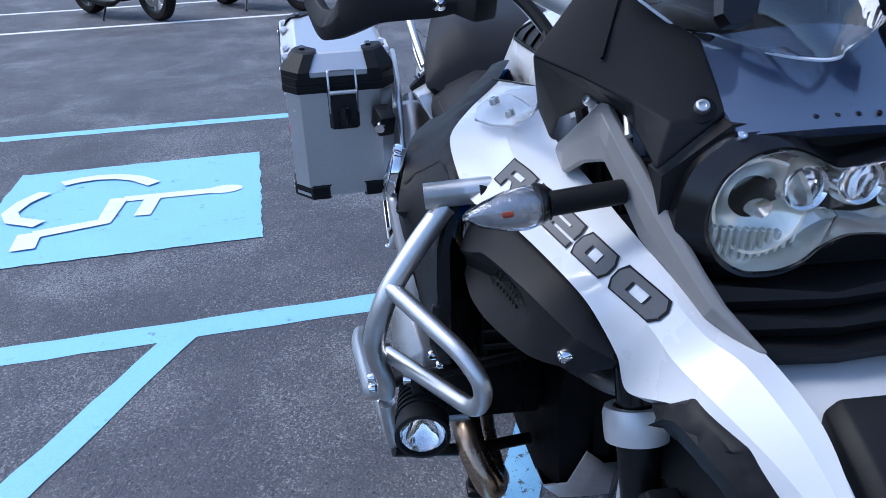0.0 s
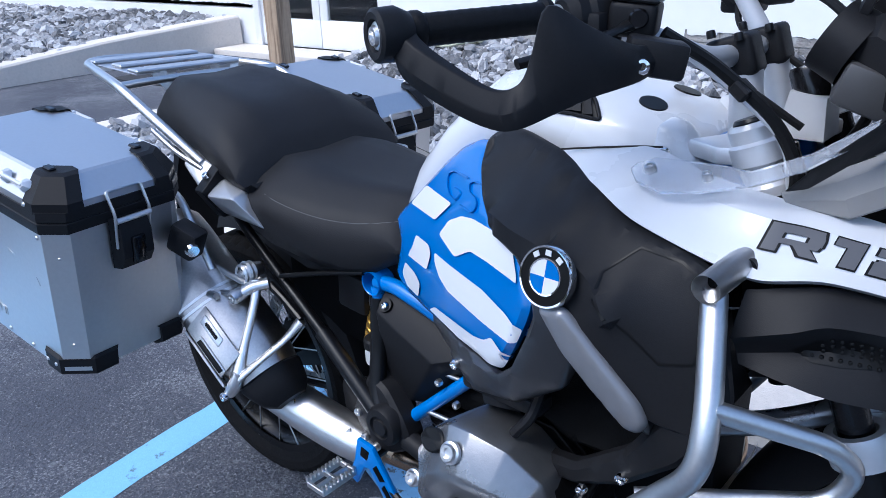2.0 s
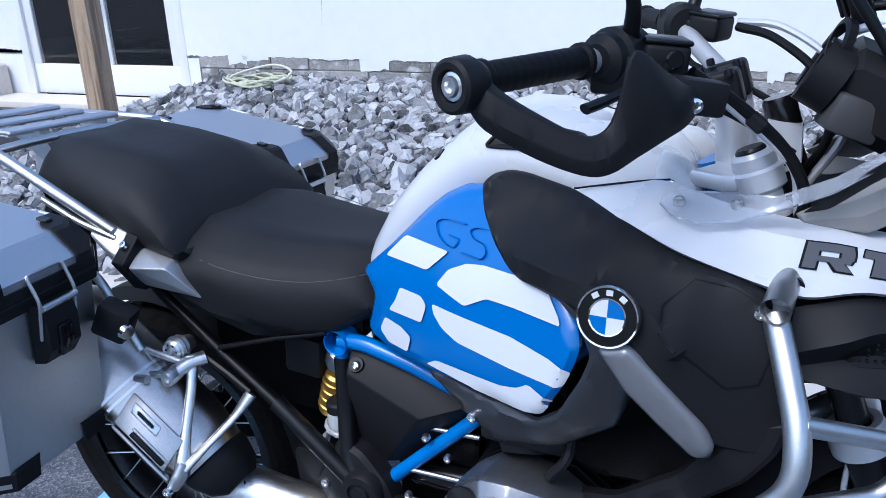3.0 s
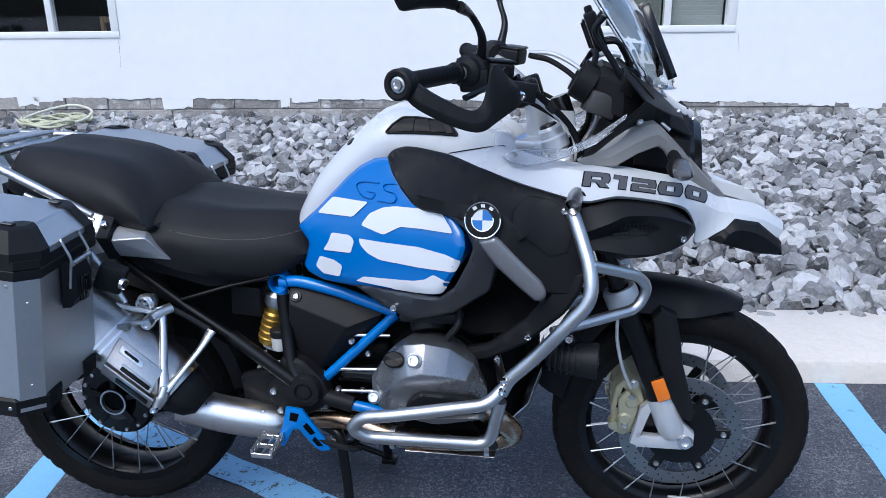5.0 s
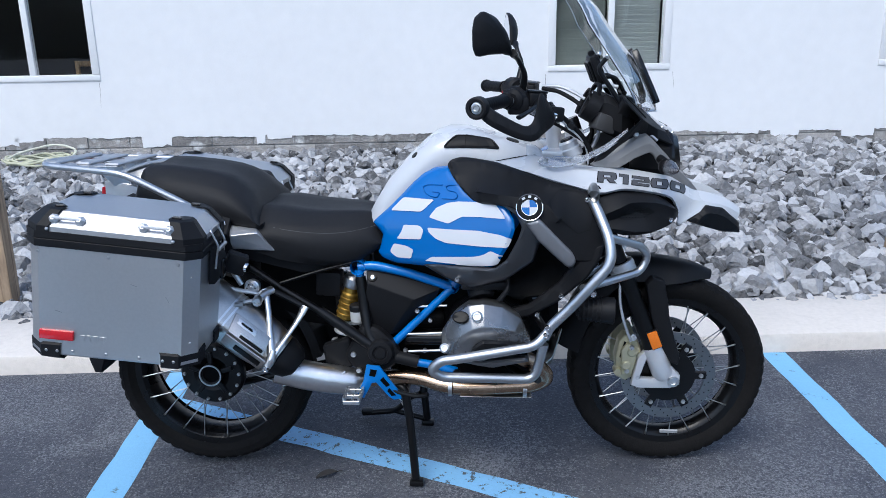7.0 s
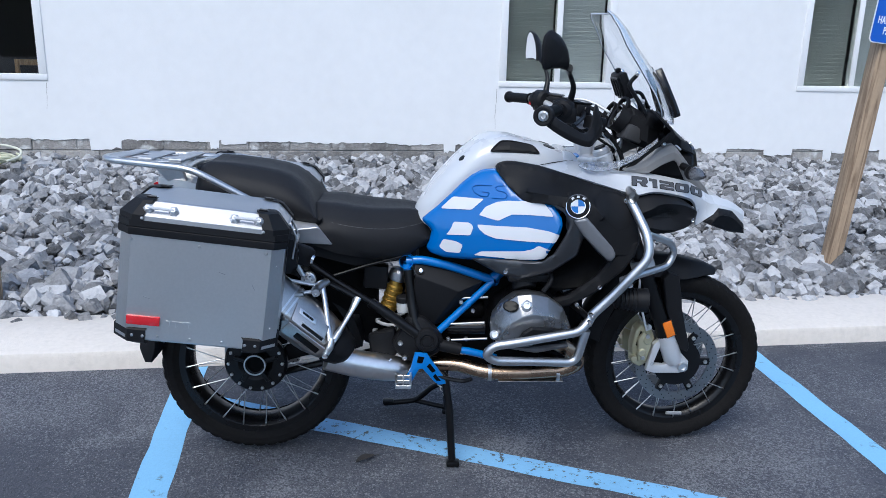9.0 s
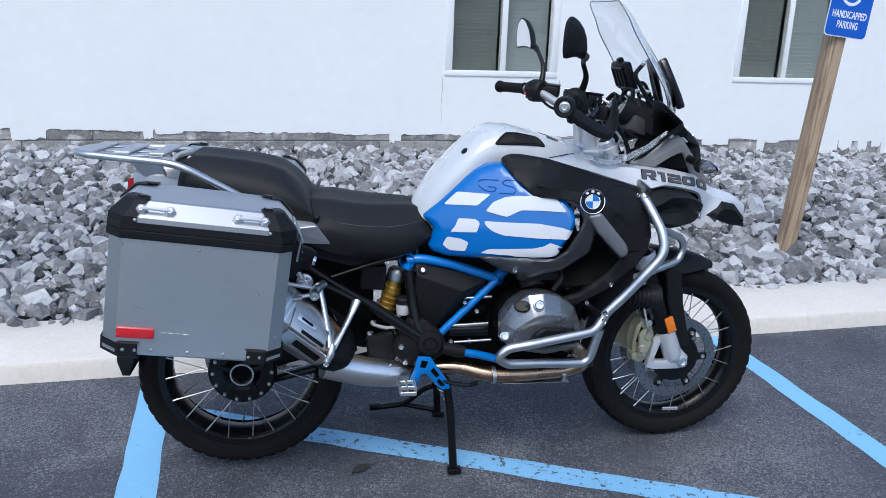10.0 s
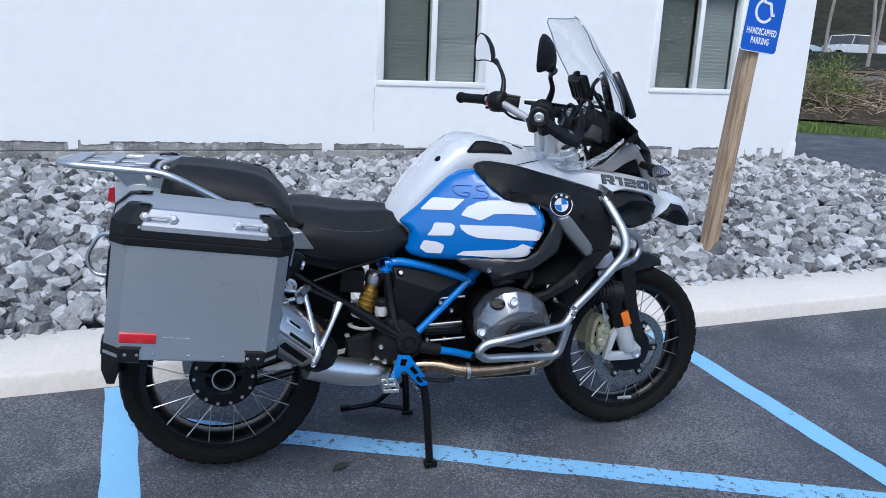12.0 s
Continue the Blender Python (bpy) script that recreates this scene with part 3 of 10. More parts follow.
OPENINGS = [(-6.02, -3.92, 0.0, 2.15), (-3.63, -2.38, 1.05, 2.25), (1.99, 3.14, 1.05, 2.25), (5.27, 6.49, 1.05, 2.25)]
WALL_TOP, WALL_LOW = 3.1, 0.455


def wall_mesh(u0, u1, openings, v0, v1, low, top):
    """A wall with openings cut through it; its coat ends in a ragged lower edge."""
    bm = bmesh.new()
    us = sorted({u0, u1, *(o[0] for o in openings), *(o[1] for o in openings)})
    fine = []
    for a, b in zip(us, us[1:]):
        n = max(1, int((b - a) / 0.03))
        fine += [a + (b - a) * k / n for k in range(n)]
    us = fine + [us[-1]]
    zs = sorted({low, low + 0.12, top, *(z for o in openings for z in o[2:] if low < z < top)})
    jag = {}

    def vert(i, j, v):
        key = (i, j, v)
        if key not in jag:
            z = zs[j]
            if j == 0:
                z += -0.011 * us[i] + 0.012 + 0.022 * noise.noise((us[i] * 2.3, 2.0, 0)) + 0.016 * noise.noise((us[i] * 11.7, 5.0, 0)) + 0.012 * noise.noise((us[i] * 31.0, 8.0, 0))
            jag[key] = bm.verts.new((us[i], v, z))
        return jag[key]

    def is_open(i, j):
        u, z = (us[i] + us[i + 1]) / 2, (zs[j] + zs[j + 1]) / 2
        return any(o[0] < u < o[1] and o[2] < z < o[3] for o in openings)
    cells = {(i, j) for i in range(len(us) - 1) for j in range(len(zs) - 1) if not is_open(i, j)}
    for i, j in cells:
        bm.faces.new((vert(i, j, v0), vert(i + 1, j, v0), vert(i + 1, j + 1, v0), vert(i, j + 1, v0)))
        bm.faces.new((vert(i, j + 1, v1), vert(i + 1, j + 1, v1), vert(i + 1, j, v1), vert(i, j, v1)))
        for di, dj, a, b in ((-1, 0, (0, 1), (0, 0)), (1, 0, (1, 0), (1, 1)), (0, -1, (0, 0), (1, 0)), (0, 1, (1, 1), (0, 1))):
            if (i + di, j + dj) not in cells:
                p, q = (i + a[0], j + a[1]), (i + b[0], j + b[1])
                bm.faces.new((vert(*p, v0), vert(*p, v1), vert(*q, v1), vert(*q, v0)))
    bmesh.ops.recalc_face_normals(bm, faces=bm.faces[:])
    return bm


def building():
    b = thing("building", "long low white stucco building on a grey block footing", "building", kind="structure", m=SITE)
    part("wall_front", wall_mesh(-16, 7.56, OPENINGS, WALL_V, WALL_V + 0.16, WALL_LOW, WALL_TOP), STUCCO, b, smooth=False)
    part("wall_left_of_door", boxed(-16, -6.02, WALL_V + 0.004, WALL_V + 0.15, -0.05, WALL_LOW + 0.03), STUCCO, b, smooth=False)
    part("wall_end", boxed(7.40, 7.555, WALL_V + 0.16, 14, 0.1, WALL_TOP), STUCCO, b, smooth=False)
    part("wall_end", boxed(-16, -15.85, WALL_V + 0.16, 14, -0.05, WALL_TOP), STUCCO, b, smooth=False)
    part("wall_back", boxed(-15.85, 7.4, 13.85, 14, -0.05, WALL_TOP), STUCCO, b, smooth=False)
    part("roof", boxed(-16.4, 7.95, WALL_V - 0.1, 14.4, WALL_TOP, WALL_TOP + 0.22, 0.01), VINYL, b, smooth=False)
    # unseen floor and partition, added dark behind the panes
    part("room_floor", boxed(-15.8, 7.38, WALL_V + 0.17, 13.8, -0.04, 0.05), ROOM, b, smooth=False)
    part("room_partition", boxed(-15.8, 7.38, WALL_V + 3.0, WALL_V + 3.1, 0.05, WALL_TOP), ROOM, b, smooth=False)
    # ragged patches of white coat left on the footing
    part("corner_drip", boxed(7.50, 7.575, WALL_V - 0.012, WALL_V + 0.02, 0.2, 0.47, 0.008), STUCCO, b)
    return b


BUILDING = building()


def wall_crack(u, z0, z1, seed):
    """A hairline crack in the coat."""
    rng = random.Random(seed)
    bm = bmesh.new()
    rows = []
    n = int((z0 - z1) / 0.03)
    for k in range(n + 1):
        u += rng.uniform(-0.006, 0.006)
        w = 0.0022 * (1 - 0.6 * k / n)
        z = z0 + (z1 - z0) * k / n
        rows.append((bm.verts.new((u - w, WALL_V - 0.002, z)), bm.verts.new((u + w, WALL_V - 0.002, z))))
    for a, b in zip(rows, rows[1:]):
        bm.faces.new((a[0], b[0], b[1], a[1]))
    part("crack", bm, BLOCK, BUILDING, smooth=False)


wall_crack(1.95, 1.02, 0.55, 3)
wall_crack(3.2, 1.02, 0.86, 5)
wall_crack(-2.37, 1.02, 0.78, 7)


def footing():
    """Two courses of grey blocks under the coat, each block on its own."""
    f = thing("wall_footing", "two courses of grey concrete blocks under the white coat", "wall footing", kind="structure", m=SITE)
    part("mortar_bed", boxed(-3.88, 7.545, WALL_V + 0.018, WALL_V + 0.15, -0.05, WALL_LOW + 0.06), MORTAR, f, smooth=False)
    part("mortar_bed", boxed(-3.92, -3.78, WALL_V + 0.004, WALL_V + 0.14, -0.05, WALL_LOW + 0.02), STUCCO, f, smooth=False)
    proto = None
    for course in range(2):
        u = -3.77 - (0.2 if course else 0)
        while u < 7.5:
            a, b = max(u, -3.77), min(u + 0.392, 7.535)
            if b - a > 0.05:
                z1 = WALL_LOW + 0.05 - 0.125 * course + (0.0 if course else 0.004)
                z0 = z1 - 0.116 if not course else z1 - 0.2
                if proto is None:
                    proto = part("block", boxed(-0.5, 0.5, -0.5, 0.5, -0.5, 0.5, 0.02, 1), BLOCK, f, smooth=False)
                    first = proto
                else:
                    first = twin(proto, Matrix(), f)
                push = random.uniform(-0.004, 0.006)
                first.matrix_basis = Matrix.LocRotScale(((a + b) / 2, WALL_V + 0.05 + push, (z0 + z1) / 2), None, (b - a, 0.09, z1 - z0))
            u += 0.404
    # patches of the white coat that reach down over the blocks
    rnd = random.Random(21)
    u = -3.6
    while u < 7.4:
        w = rnd.uniform(0.07, 0.34)
        near_corner = u > 5.6
        if rnd.random() < (0.62 if near_corner else 0.24):
            h = rnd.uniform(0.02, 0.115) * (1.3 if near_corner else 0.8)
            n = 7
            edge = WALL_LOW - 0.011 * u + 0.012
            low = [edge - h * (1 + rnd.uniform(-0.25, 0.25)) for _ in range(n)]
            line = [(u + w * k / (n - 1), low[k]) for k in range(n)] + [(u + w + 0.01, edge + 0.06), (u - 0.01, edge + 0.06)]
            part("coat_patch", prism(line, WALL_V + 0.0006, WALL_V + 0.02), STUCCO, f, smooth=False)
        u += w * rnd.uniform(0.7, 1.9)


footing()


SCREEN = glass("insect_screen", (0.6, 0.61, 0.6), 0.25, 1.02)


def slider_window(name, u0, u1, z0, z1, blinds, label):
    w = thing(name, label, "window", kind="structure", m=SITE)
    v = WALL_V - 0.012
    bm = bmesh.new()
    t = 0.05
    add_box(bm, u0 - 0.025, u1 + 0.025, v, v + 0.11, z0 - 0.008, z0 + t, 0.006)
    add_box(bm, u0 - 0.025, u1 + 0.025, v, v + 0.11, z1 - t, z1 + 0.03, 0.006)
    add_box(bm, u0 - 0.025, u0 + t, v, v + 0.11, z0 + t, z1 - t, 0.006)
    add_box(bm, u1 - t, u1 + 0.025, v, v + 0.11, z0 + t, z1 - t, 0.006)
    part("window_frame", bm, VINYL, w)
    mid = (u0 + u1) / 2 + 0.01
    part("mullion", boxed(mid - 0.03, mid + 0.03, v + 0.012, v + 0.09, z0 + t, z1 - t, 0.005), VINYL, w)
    for a, b, dv in ((u0 + t, mid - 0.03, 0.03), (mid + 0.03, u1 - t, 0.05)):
        pane = part("pane", boxed(a, b, v + dv, v + dv + 0.005, z0 + t, z1 - t), PANE, w, smooth=False)
        pane.visible_shadow = False
    if blinds:
        screen = part("insect_screen", boxed(u0 + t, mid - 0.03, v + 0.022, v + 0.0235, z0 + t, z1 - t), SCREEN, w, smooth=False)
        screen.visible_shadow = False
    if blinds:
        proto = None
        for a, b in ((u0 + t + 0.01, mid - 0.035), (mid + 0.035, u1 - t - 0.01)):
            k = 0
            z = z0 + t + 0.012
            while z < z1 - t:
                if proto is None:
                    proto = part("slat", boxed(-0.5, 0.5, -0.5, 0.5, -0.5, 0.5), BLIND, w, smooth=False)
                    s = proto
                else:
                    s = twin(proto, Matrix(), w)
                s.matrix_basis = Matrix.LocRotScale(((a + b) / 2, WALL_V + 0.13, z), Euler((radians(-66 + random.uniform(-3, 3)), random.uniform(-0.004, 0.004), 0)), (b - a, 0.05, 0.004))
                z += 0.043
    return w


slider_window("window_1", -3.63, -2.38, 1.05, 2.25, False, "white vinyl sliding window with dark panes and no blind")
slider_window("window_2", 1.99, 3.14, 1.05, 2.25, True, "white vinyl sliding window with closed grey blinds")
slider_window("window_3", 5.27, 6.49, 1.05, 2.25, True, "white vinyl sliding window with closed grey blinds")


def room_chair():
    e = thing("wooden_chair", "plain wooden chair behind the window of the dim room", "chair", m=SITE @ pose(-2.75, WALL_V + 0.7, 0.05))
    wood = wood_mat("chair_wood", (0.4, 0.26, 0.13), (0.25, 0.15, 0.07))
    for x in (-0.19, 0.19):
        part("back_post", boxed(x - 0.02, x + 0.02, 0.18, 0.22, 0, 1.16, 0.005), wood, e)
        part("leg", boxed(x - 0.02, x + 0.02, -0.2, -0.16, 0, 0.45, 0.005), wood, e)
    part("seat", boxed(-0.22, 0.22, -0.22, 0.22, 0.45, 0.48, 0.008), wood, e)
    for z in (0.8, 0.95, 1.1):
        part("back_slat", boxed(-0.17, 0.17, 0.185, 0.21, z, z + 0.06, 0.005), wood, e)


room_chair()


def double_door():
    d = thing("door_1", "white double door with dark glass panes at the end of the walkway", "door", kind="structure", m=SITE)
    v = WALL_V + 0.03
    bm = bmesh.new()
    add_box(bm, -6.03, -5.93, v - 0.035, v + 0.09, 0.0, 2.15, 0.006)
    add_box(bm, -4.01, -3.91, v - 0.035, v + 0.09, 0.0, 2.15, 0.006)
    add_box(bm, -5.93, -4.01, v - 0.035, v + 0.09, 2.05, 2.15, 0.006)
    part("door_frame", bm, VINYL, d)
    for a, b in ((-5.93, -4.975), (-4.965, -4.01)):
        leaf = bmesh.new()
        add_box(leaf, a, b, v, v + 0.05, 0.08, 0.39, 0.004)
        add_box(leaf, a, b, v, v + 0.05, 1.9, 2.05, 0.004)
        add_box(leaf, a, a + 0.11, v, v + 0.05, 0.39, 1.9, 0.004)
        add_box(leaf, b - 0.11, b, v, v + 0.05, 0.39, 1.9, 0.004)
        lf = part("door_leaf", leaf, VINYL, d)
        pane = part("pane", boxed(a + 0.11, b - 0.11, v + 0.02, v + 0.026, 0.39, 1.9), PANE, lf, smooth=False)
        pane.visible_shadow = False
        h = a + 0.055 if a > -5 else b - 0.055
        part("door_handle", bar(smooth_path([(h, v, 0.9), (h, v - 0.05, 0.9), (h, v - 0.05, 1.2), (h, v, 1.2)], 0.02), 0.01), DARK_STEEL, lf)


double_door()


def wood_post(u, v, z0, z1, lean, radius, label, name="sign_post"):
    m = SITE @ pose(u, v, z0, 0, lean, 0)
    bm = bmesh.new()
    sides, rows = 16, 26
    rings = []
    for j in range(rows + 1):
        z = (z1 - z0) * j / rows - (0.08 if j == 0 else 0)
        ring = []
        for k in range(sides):
            a = 2 * math.pi * k / sides
            sq = 1 / max(abs(math.cos(a)), abs(math.sin(a))) ** 0.55
            r = radius * sq * (1 + 0.05 * noise.noise((math.cos(a) * 1.2, math.sin(a) * 1.2, z * 1.7 + u)) + 0.025 * noise.noise((math.cos(a) * 5, math.sin(a) * 5, z * 2)))
            ring.append((r * math.cos(a), r * math.sin(a), z))
        rings.append(ring)
    e = thing(name, label, "sign post", m=m)
    part("timber", loft(rings), POST_WOOD, e, angle=0.9)
    return e


def text_mesh(body, size, spacing=1.0):
    cu = bpy.data.curves.new("text", "FONT")
    cu.body, cu.size, cu.align_x, cu.align_y, cu.extrude, cu.offset, cu.space_character = body, size, "CENTER", "CENTER", 0.0006, size * 0.022, spacing
    tmp = bpy.data.objects.new("text", cu)
    scene.collection.objects.link(tmp)
    me = bpy.data.meshes.new_from_object(tmp.evaluated_get(bpy.context.evaluated_depsgraph_get()))
    bpy.data.objects.remove(tmp)
    bm = bmesh.new()
    bm.from_mesh(me)
    return bm


def rounded_rect(w, h, r, n=6):
    pts = []
    for cx, cz, a0 in ((w / 2 - r, h / 2 - r, 0), (-w / 2 + r, h / 2 - r, 90), (-w / 2 + r, -h / 2 + r, 180), (w / 2 - r, -h / 2 + r, 270)):
        pts += [(cx + r * math.cos(radians(a0 + 90 * k / n)), cz + r * math.sin(radians(a0 + 90 * k / n))) for k in range(n + 1)]
    return pts


def parking_sign(post, z, w=0.305, h=0.457, dv=-0.075):
    """The plate with the wheelchair sign and its words, screwed to the post."""
    m = post.matrix_world @ pose(0, dv, z)
    s = thing("parking_sign", "blue metal sign with a white wheelchair on a wooden post", "sign", m=m)
    plate = part("plate", prism(rounded_rect(w, h, 0.03), -0.0015, 0.0015), SIGN_WHITE, s)
    part("blue_field", prism(rounded_rect(w - 0.012, h - 0.012, 0.026), -0.0035, -0.0016), SIGN_BLUE, s)
    for body, zz in (("HANDICAPPED", -0.1), ("PARKING", -0.158)):
        bm = text_mesh(body, 0.058, 1.06)
        bmesh.ops.transform(bm, matrix=pose(0, -0.0045, zz, 90) @ Matrix.Diagonal((0.6, 1, 1, 1)), verts=bm.verts[:])
        part("lettering", bm, SIGN_WHITE, s, smooth=False)

    def stroke(path, r):
        bm = bmesh.new()
        path = [Vector((x, 0, z)) for x, z in path]
        rows = []
        for i, p in enumerate(path):
            d = (path[min(i + 1, len(path) - 1)] - path[max(i - 1, 0)]).normalized()
            o = Vector((-d.z, 0, d.x)) * r
            rows.append([bm.verts.new(p + o + Vector((0, y, 0))) for y in (-0.005, -0.0036)] + [bm.verts.new(p - o + Vector((0, y, 0))) for y in (-0.0036, -0.005)])
        for a, b in zip(rows, rows[1:]):
            for k in range(4):
                bm.faces.new((a[k], a[(k + 1) % 4], b[(k + 1) % 4], b[k]))
        bmesh.ops.recalc_face_normals(bm, faces=bm.faces[:])
        part("wheelchair_stroke", bm, SIGN_WHITE, s, smooth=False)
    stroke([(-0.03 + 0.006 * math.cos(a), 0.175 + 0.006 * math.sin(a)) for a in np.linspace(0, 2 * math.pi, 14)], 0.011)
    stroke([(-0.03, 0.155), (-0.022, 0.085), (0.03, 0.08), (0.055, 0.01), (0.075, 0.016)], 0.011)
    stroke([(-0.027, 0.12), (0.025, 0.116)], 0.008)
    stroke([(-0.01 + 0.068 * math.cos(a), 0.03 + 0.068 * math.sin(a)) for a in np.linspace(2.0, 5.75, 24)], 0.009)
    for zz in (h / 2 - 0.03, -h / 2 + 0.03):
        part("screw", lathe([(0, -0.006), (0.006, -0.005), (0.008, -0.003)], 10, pose(0, 0, zz, 90)), SIGN_BACK, s)
    return s


post_a = wood_post(3.41, 1.70, 0.12, 1.98, 5.3, 0.052, "weathered round-edged timber post that leans, set in crushed stone")
parking_sign(post_a, 1.60)
post_b = wood_post(-1.49, 1.43, 0.1, 1.98, 0.5, 0.05, "weathered timber post standing in crushed stone")
parking_sign(post_b, 1.62)


def steel_post():
    e = thing("steel_post", "short black steel post with a hole near its top", "post", m=pose(-3.36, 0.47, 0, 0, 2, 10))
    bm = boxed(-0.04, 0.04, -0.025, 0.025, 0, 0.78, 0.006)
    part("tube", bm, DARK_STEEL, e)
    part("bolt", lathe([(0, 0.03), (0.008, 0.03), (0.01, 0.025)], 10, pose(0.02, 0, 0.72, 0, 90)), SIGN_BACK, e)


steel_post()


def hose_coil():
    e = thing("garden_hose", "pale garden hose coiled on the stones by the wall", "hose", m=SITE @ pose(-2.82, 4.72, 0.0))
    path = []
    for k in range(170):
        a = k * 0.19
        r = 0.28 + 0.05 * math.sin(k * 0.31) + 0.02 * math.sin(k * 0.07)
        path.append((r * math.cos(a), 0.75 * r * math.sin(a), 0.35 + 0.015 * math.sin(k * 0.9) + 0.0002 * k))
    part("coil", bar(path, 0.011, sides=8), HOSE, e)
    part("loop", bar(curve_path([(-0.3, -0.05, 0.37), (-0.2, 0.1, 0.42), (0.05, 0.2, 0.47), (0.27, 0.12, 0.44), (0.33, -0.05, 0.4), (0.26, -0.16, 0.37)], 8), 0.011, sides=8), surf("pale_hose", (0.6, 0.6, 0.5), 0.5), e)


hose_coil()


def fallen_leaf():
    e = thing("fallen_leaf", "dark curled leaf lying on the asphalt by the wheel", "leaf", m=pose(0.379, -0.161, 0.003, 0, 0, 35))
    sec = []
    for k in range(9):
        t = k / 8
        w = 0.016 * math.sin(math.pi * min(0.98, max(0.02, t))) ** 0.8
        z = 0.004 + 0.006 * math.sin(3 * t)
        sec.append([(0.075 * (t - 0.5), -w, z + 0.005), (0.075 * (t - 0.5), 0, z), (0.075 * (t - 0.5), w, z + 0.006), (0.075 * (t - 0.5), 0, z - 0.0012)])
    part("blade", loft(sec), surf("dead_leaf", (0.03, 0.026, 0.024), 0.6, var=0.3), e)
    part("stalk", bar([(0.036, 0, 0.005), (0.05, 0.004, 0.004), (0.06, 0.003, 0.002)], 0.0012, sides=6), surf("dead_leaf", (0.03, 0.026, 0.024), 0.6, var=0.3), e)


fallen_leaf()

# ---- motorcycle: materials ----
WHITE_BODY = surf("white_lacquer", (0.565, 0.578, 0.6), 0.28, var=0.015, coat=0.5, rvar=0.04)
BLUE_BODY = surf("blue_lacquer", (0.0, 0.125, 0.43), 0.26, var=0.03, coat=0.3, rvar=0.04)
BLUE_FRAME = surf("blue_frame_paint", (0.002, 0.155, 0.5), 0.32, var=0.05, coat=0.3)
DECAL_WHITE = surf("white_film", (0.64, 0.65, 0.67), 0.3, var=0.015, coat=0.4)
BLACK_PLASTIC = surf("matt_black_plastic", (0.0105, 0.0106, 0.0118), 0.5, var=0.2, scale=9, fine=300, bump=0.25, bscale=900, spec=0.17)
GLOSS_BLACK = surf("gloss_black", (0.005, 0.005, 0.006), 0.2, var=0.1, spec=0.4)
SATIN_BLACK = surf("satin_black_metal", (0.004, 0.004, 0.0045), 0.35, var=0.2, scale=12, spec=0.3)
SHROUD = surf("dark_grey_metallic", (0.08, 0.08, 0.084), 0.36, metal=0.8, var=0.06, fine=400, coat=0.15)
GREY_PLASTIC = surf("warm_grey_plastic", (0.2, 0.195, 0.19), 0.42, var=0.05, bump=0.15, bscale=700)
SEAT_VINYL = surf("black_seat_vinyl", (0.0145, 0.0146, 0.016), 0.55, var=0.15, scale=7, bump=0.5, bscale=650, spec=0.2)
STEEL = surf("brushed_stainless", (0.6, 0.6, 0.6), 0.37, metal=1.0, var=0.08, scale=14, fine=200, bump=0.1, bscale=500)
ALU = surf("brushed_aluminium", (0.65, 0.647, 0.64), 0.42, metal=1.0, var=0.06, scale=3, fine=140, bump=0.08, bscale=400, speck=(0.6, 0.6, 0.6), speck_scale=45, speck_amount=0.12)
ALU_PALE = surf("pale_aluminium", (0.42, 0.424, 0.432), 0.56, metal=0.6, var=0.05, scale=3, fine=140)
SILENCER = surf("brushed_silencer_steel", (0.6, 0.565, 0.53), 0.33, metal=1.0, var=0.18, scale=5, fine=220, bump=0.06, bscale=400)
CAST = surf("cast_aluminium", (0.8, 0.79, 0.78), 0.32, metal=1.0, var=0.1, scale=10, bump=0.25, bscale=350)
SILVER_PAINT = surf("silver_paint", (0.66, 0.66, 0.67), 0.38, metal=0.45, var=0.05)
SILVER_PANEL = surf("silver_panel_paint", (0.58, 0.585, 0.6), 0.36, metal=0.7, var=0.05)
LID_ALU = surf("bright_lid_aluminium", (0.57, 0.575, 0.59), 0.42, metal=1.0, var=0.04, scale=3, fine=140, bump=0.03, bscale=300)
ENGINE_GREY = surf("engine_grey", (0.25, 0.255, 0.265), 0.29, metal=0.85, var=0.12, scale=10, bump=0.12, bscale=300)
# near black for engine parts, and for the shade in holes and hollows
ENGINE_AND_HOLLOW_BLACK = surf("engine_black", (0.002, 0.002, 0.0022), 0.55, var=0.3, scale=14, bump=0.3, bscale=200, spec=0.08)
BRONZE = surf("heat_tinted_steel", (0.42, 0.3, 0.21), 0.28, metal=1.0, var=0.3, scale=7)
GOLD = surf("gold_anodised", (0.62, 0.38, 0.08), 0.35, metal=0.9, var=0.08)
CALIPER = surf("pale_gold_caliper", (0.5, 0.47, 0.32), 0.4, metal=0.5, var=0.1, bump=0.15, bscale=250)
DISC = surf("brake_disc_steel", (0.3, 0.3, 0.3), 0.35, metal=1.0, var=0.12, scale=20)
TYRE = surf("tyre_rubber", (0.009, 0.0083, 0.0081), 0.76, var=0.4, scale=6, bump=0.5, bscale=150, spec=0.12)
RIM = surf("black_rim", (0.004, 0.004, 0.0045), 0.28, var=0.15, spec=0.3)
RUBBER = surf("soft_rubber", (0.004, 0.004, 0.0045), 0.6, var=0.15, bump=0.3, bscale=500, spec=0.2)
ORANGE = surf("orange_reflector", (0.85, 0.2, 0.01), 0.25, var=0.12, fine=250, coat=0.5)
RED = surf("red_reflector", (0.55, 0.012, 0.02), 0.25, var=0.15, fine=250, coat=0.5)
MIRROR = surf("mirror_glass", (0.85, 0.85, 0.87), 0.03, metal=1.0, var=0.01, rvar=0.0)
LETTER = surf("dark_grey_film", (0.075, 0.075, 0.08), 0.4, var=0.05)
BLACK_FILM = surf("black_film", (0.004, 0.004, 0.004), 0.4, var=0.05, spec=0.2)
CLEAR = glass("clear_acrylic", (0.95, 0.97, 1.0), 0.0, 1.6)
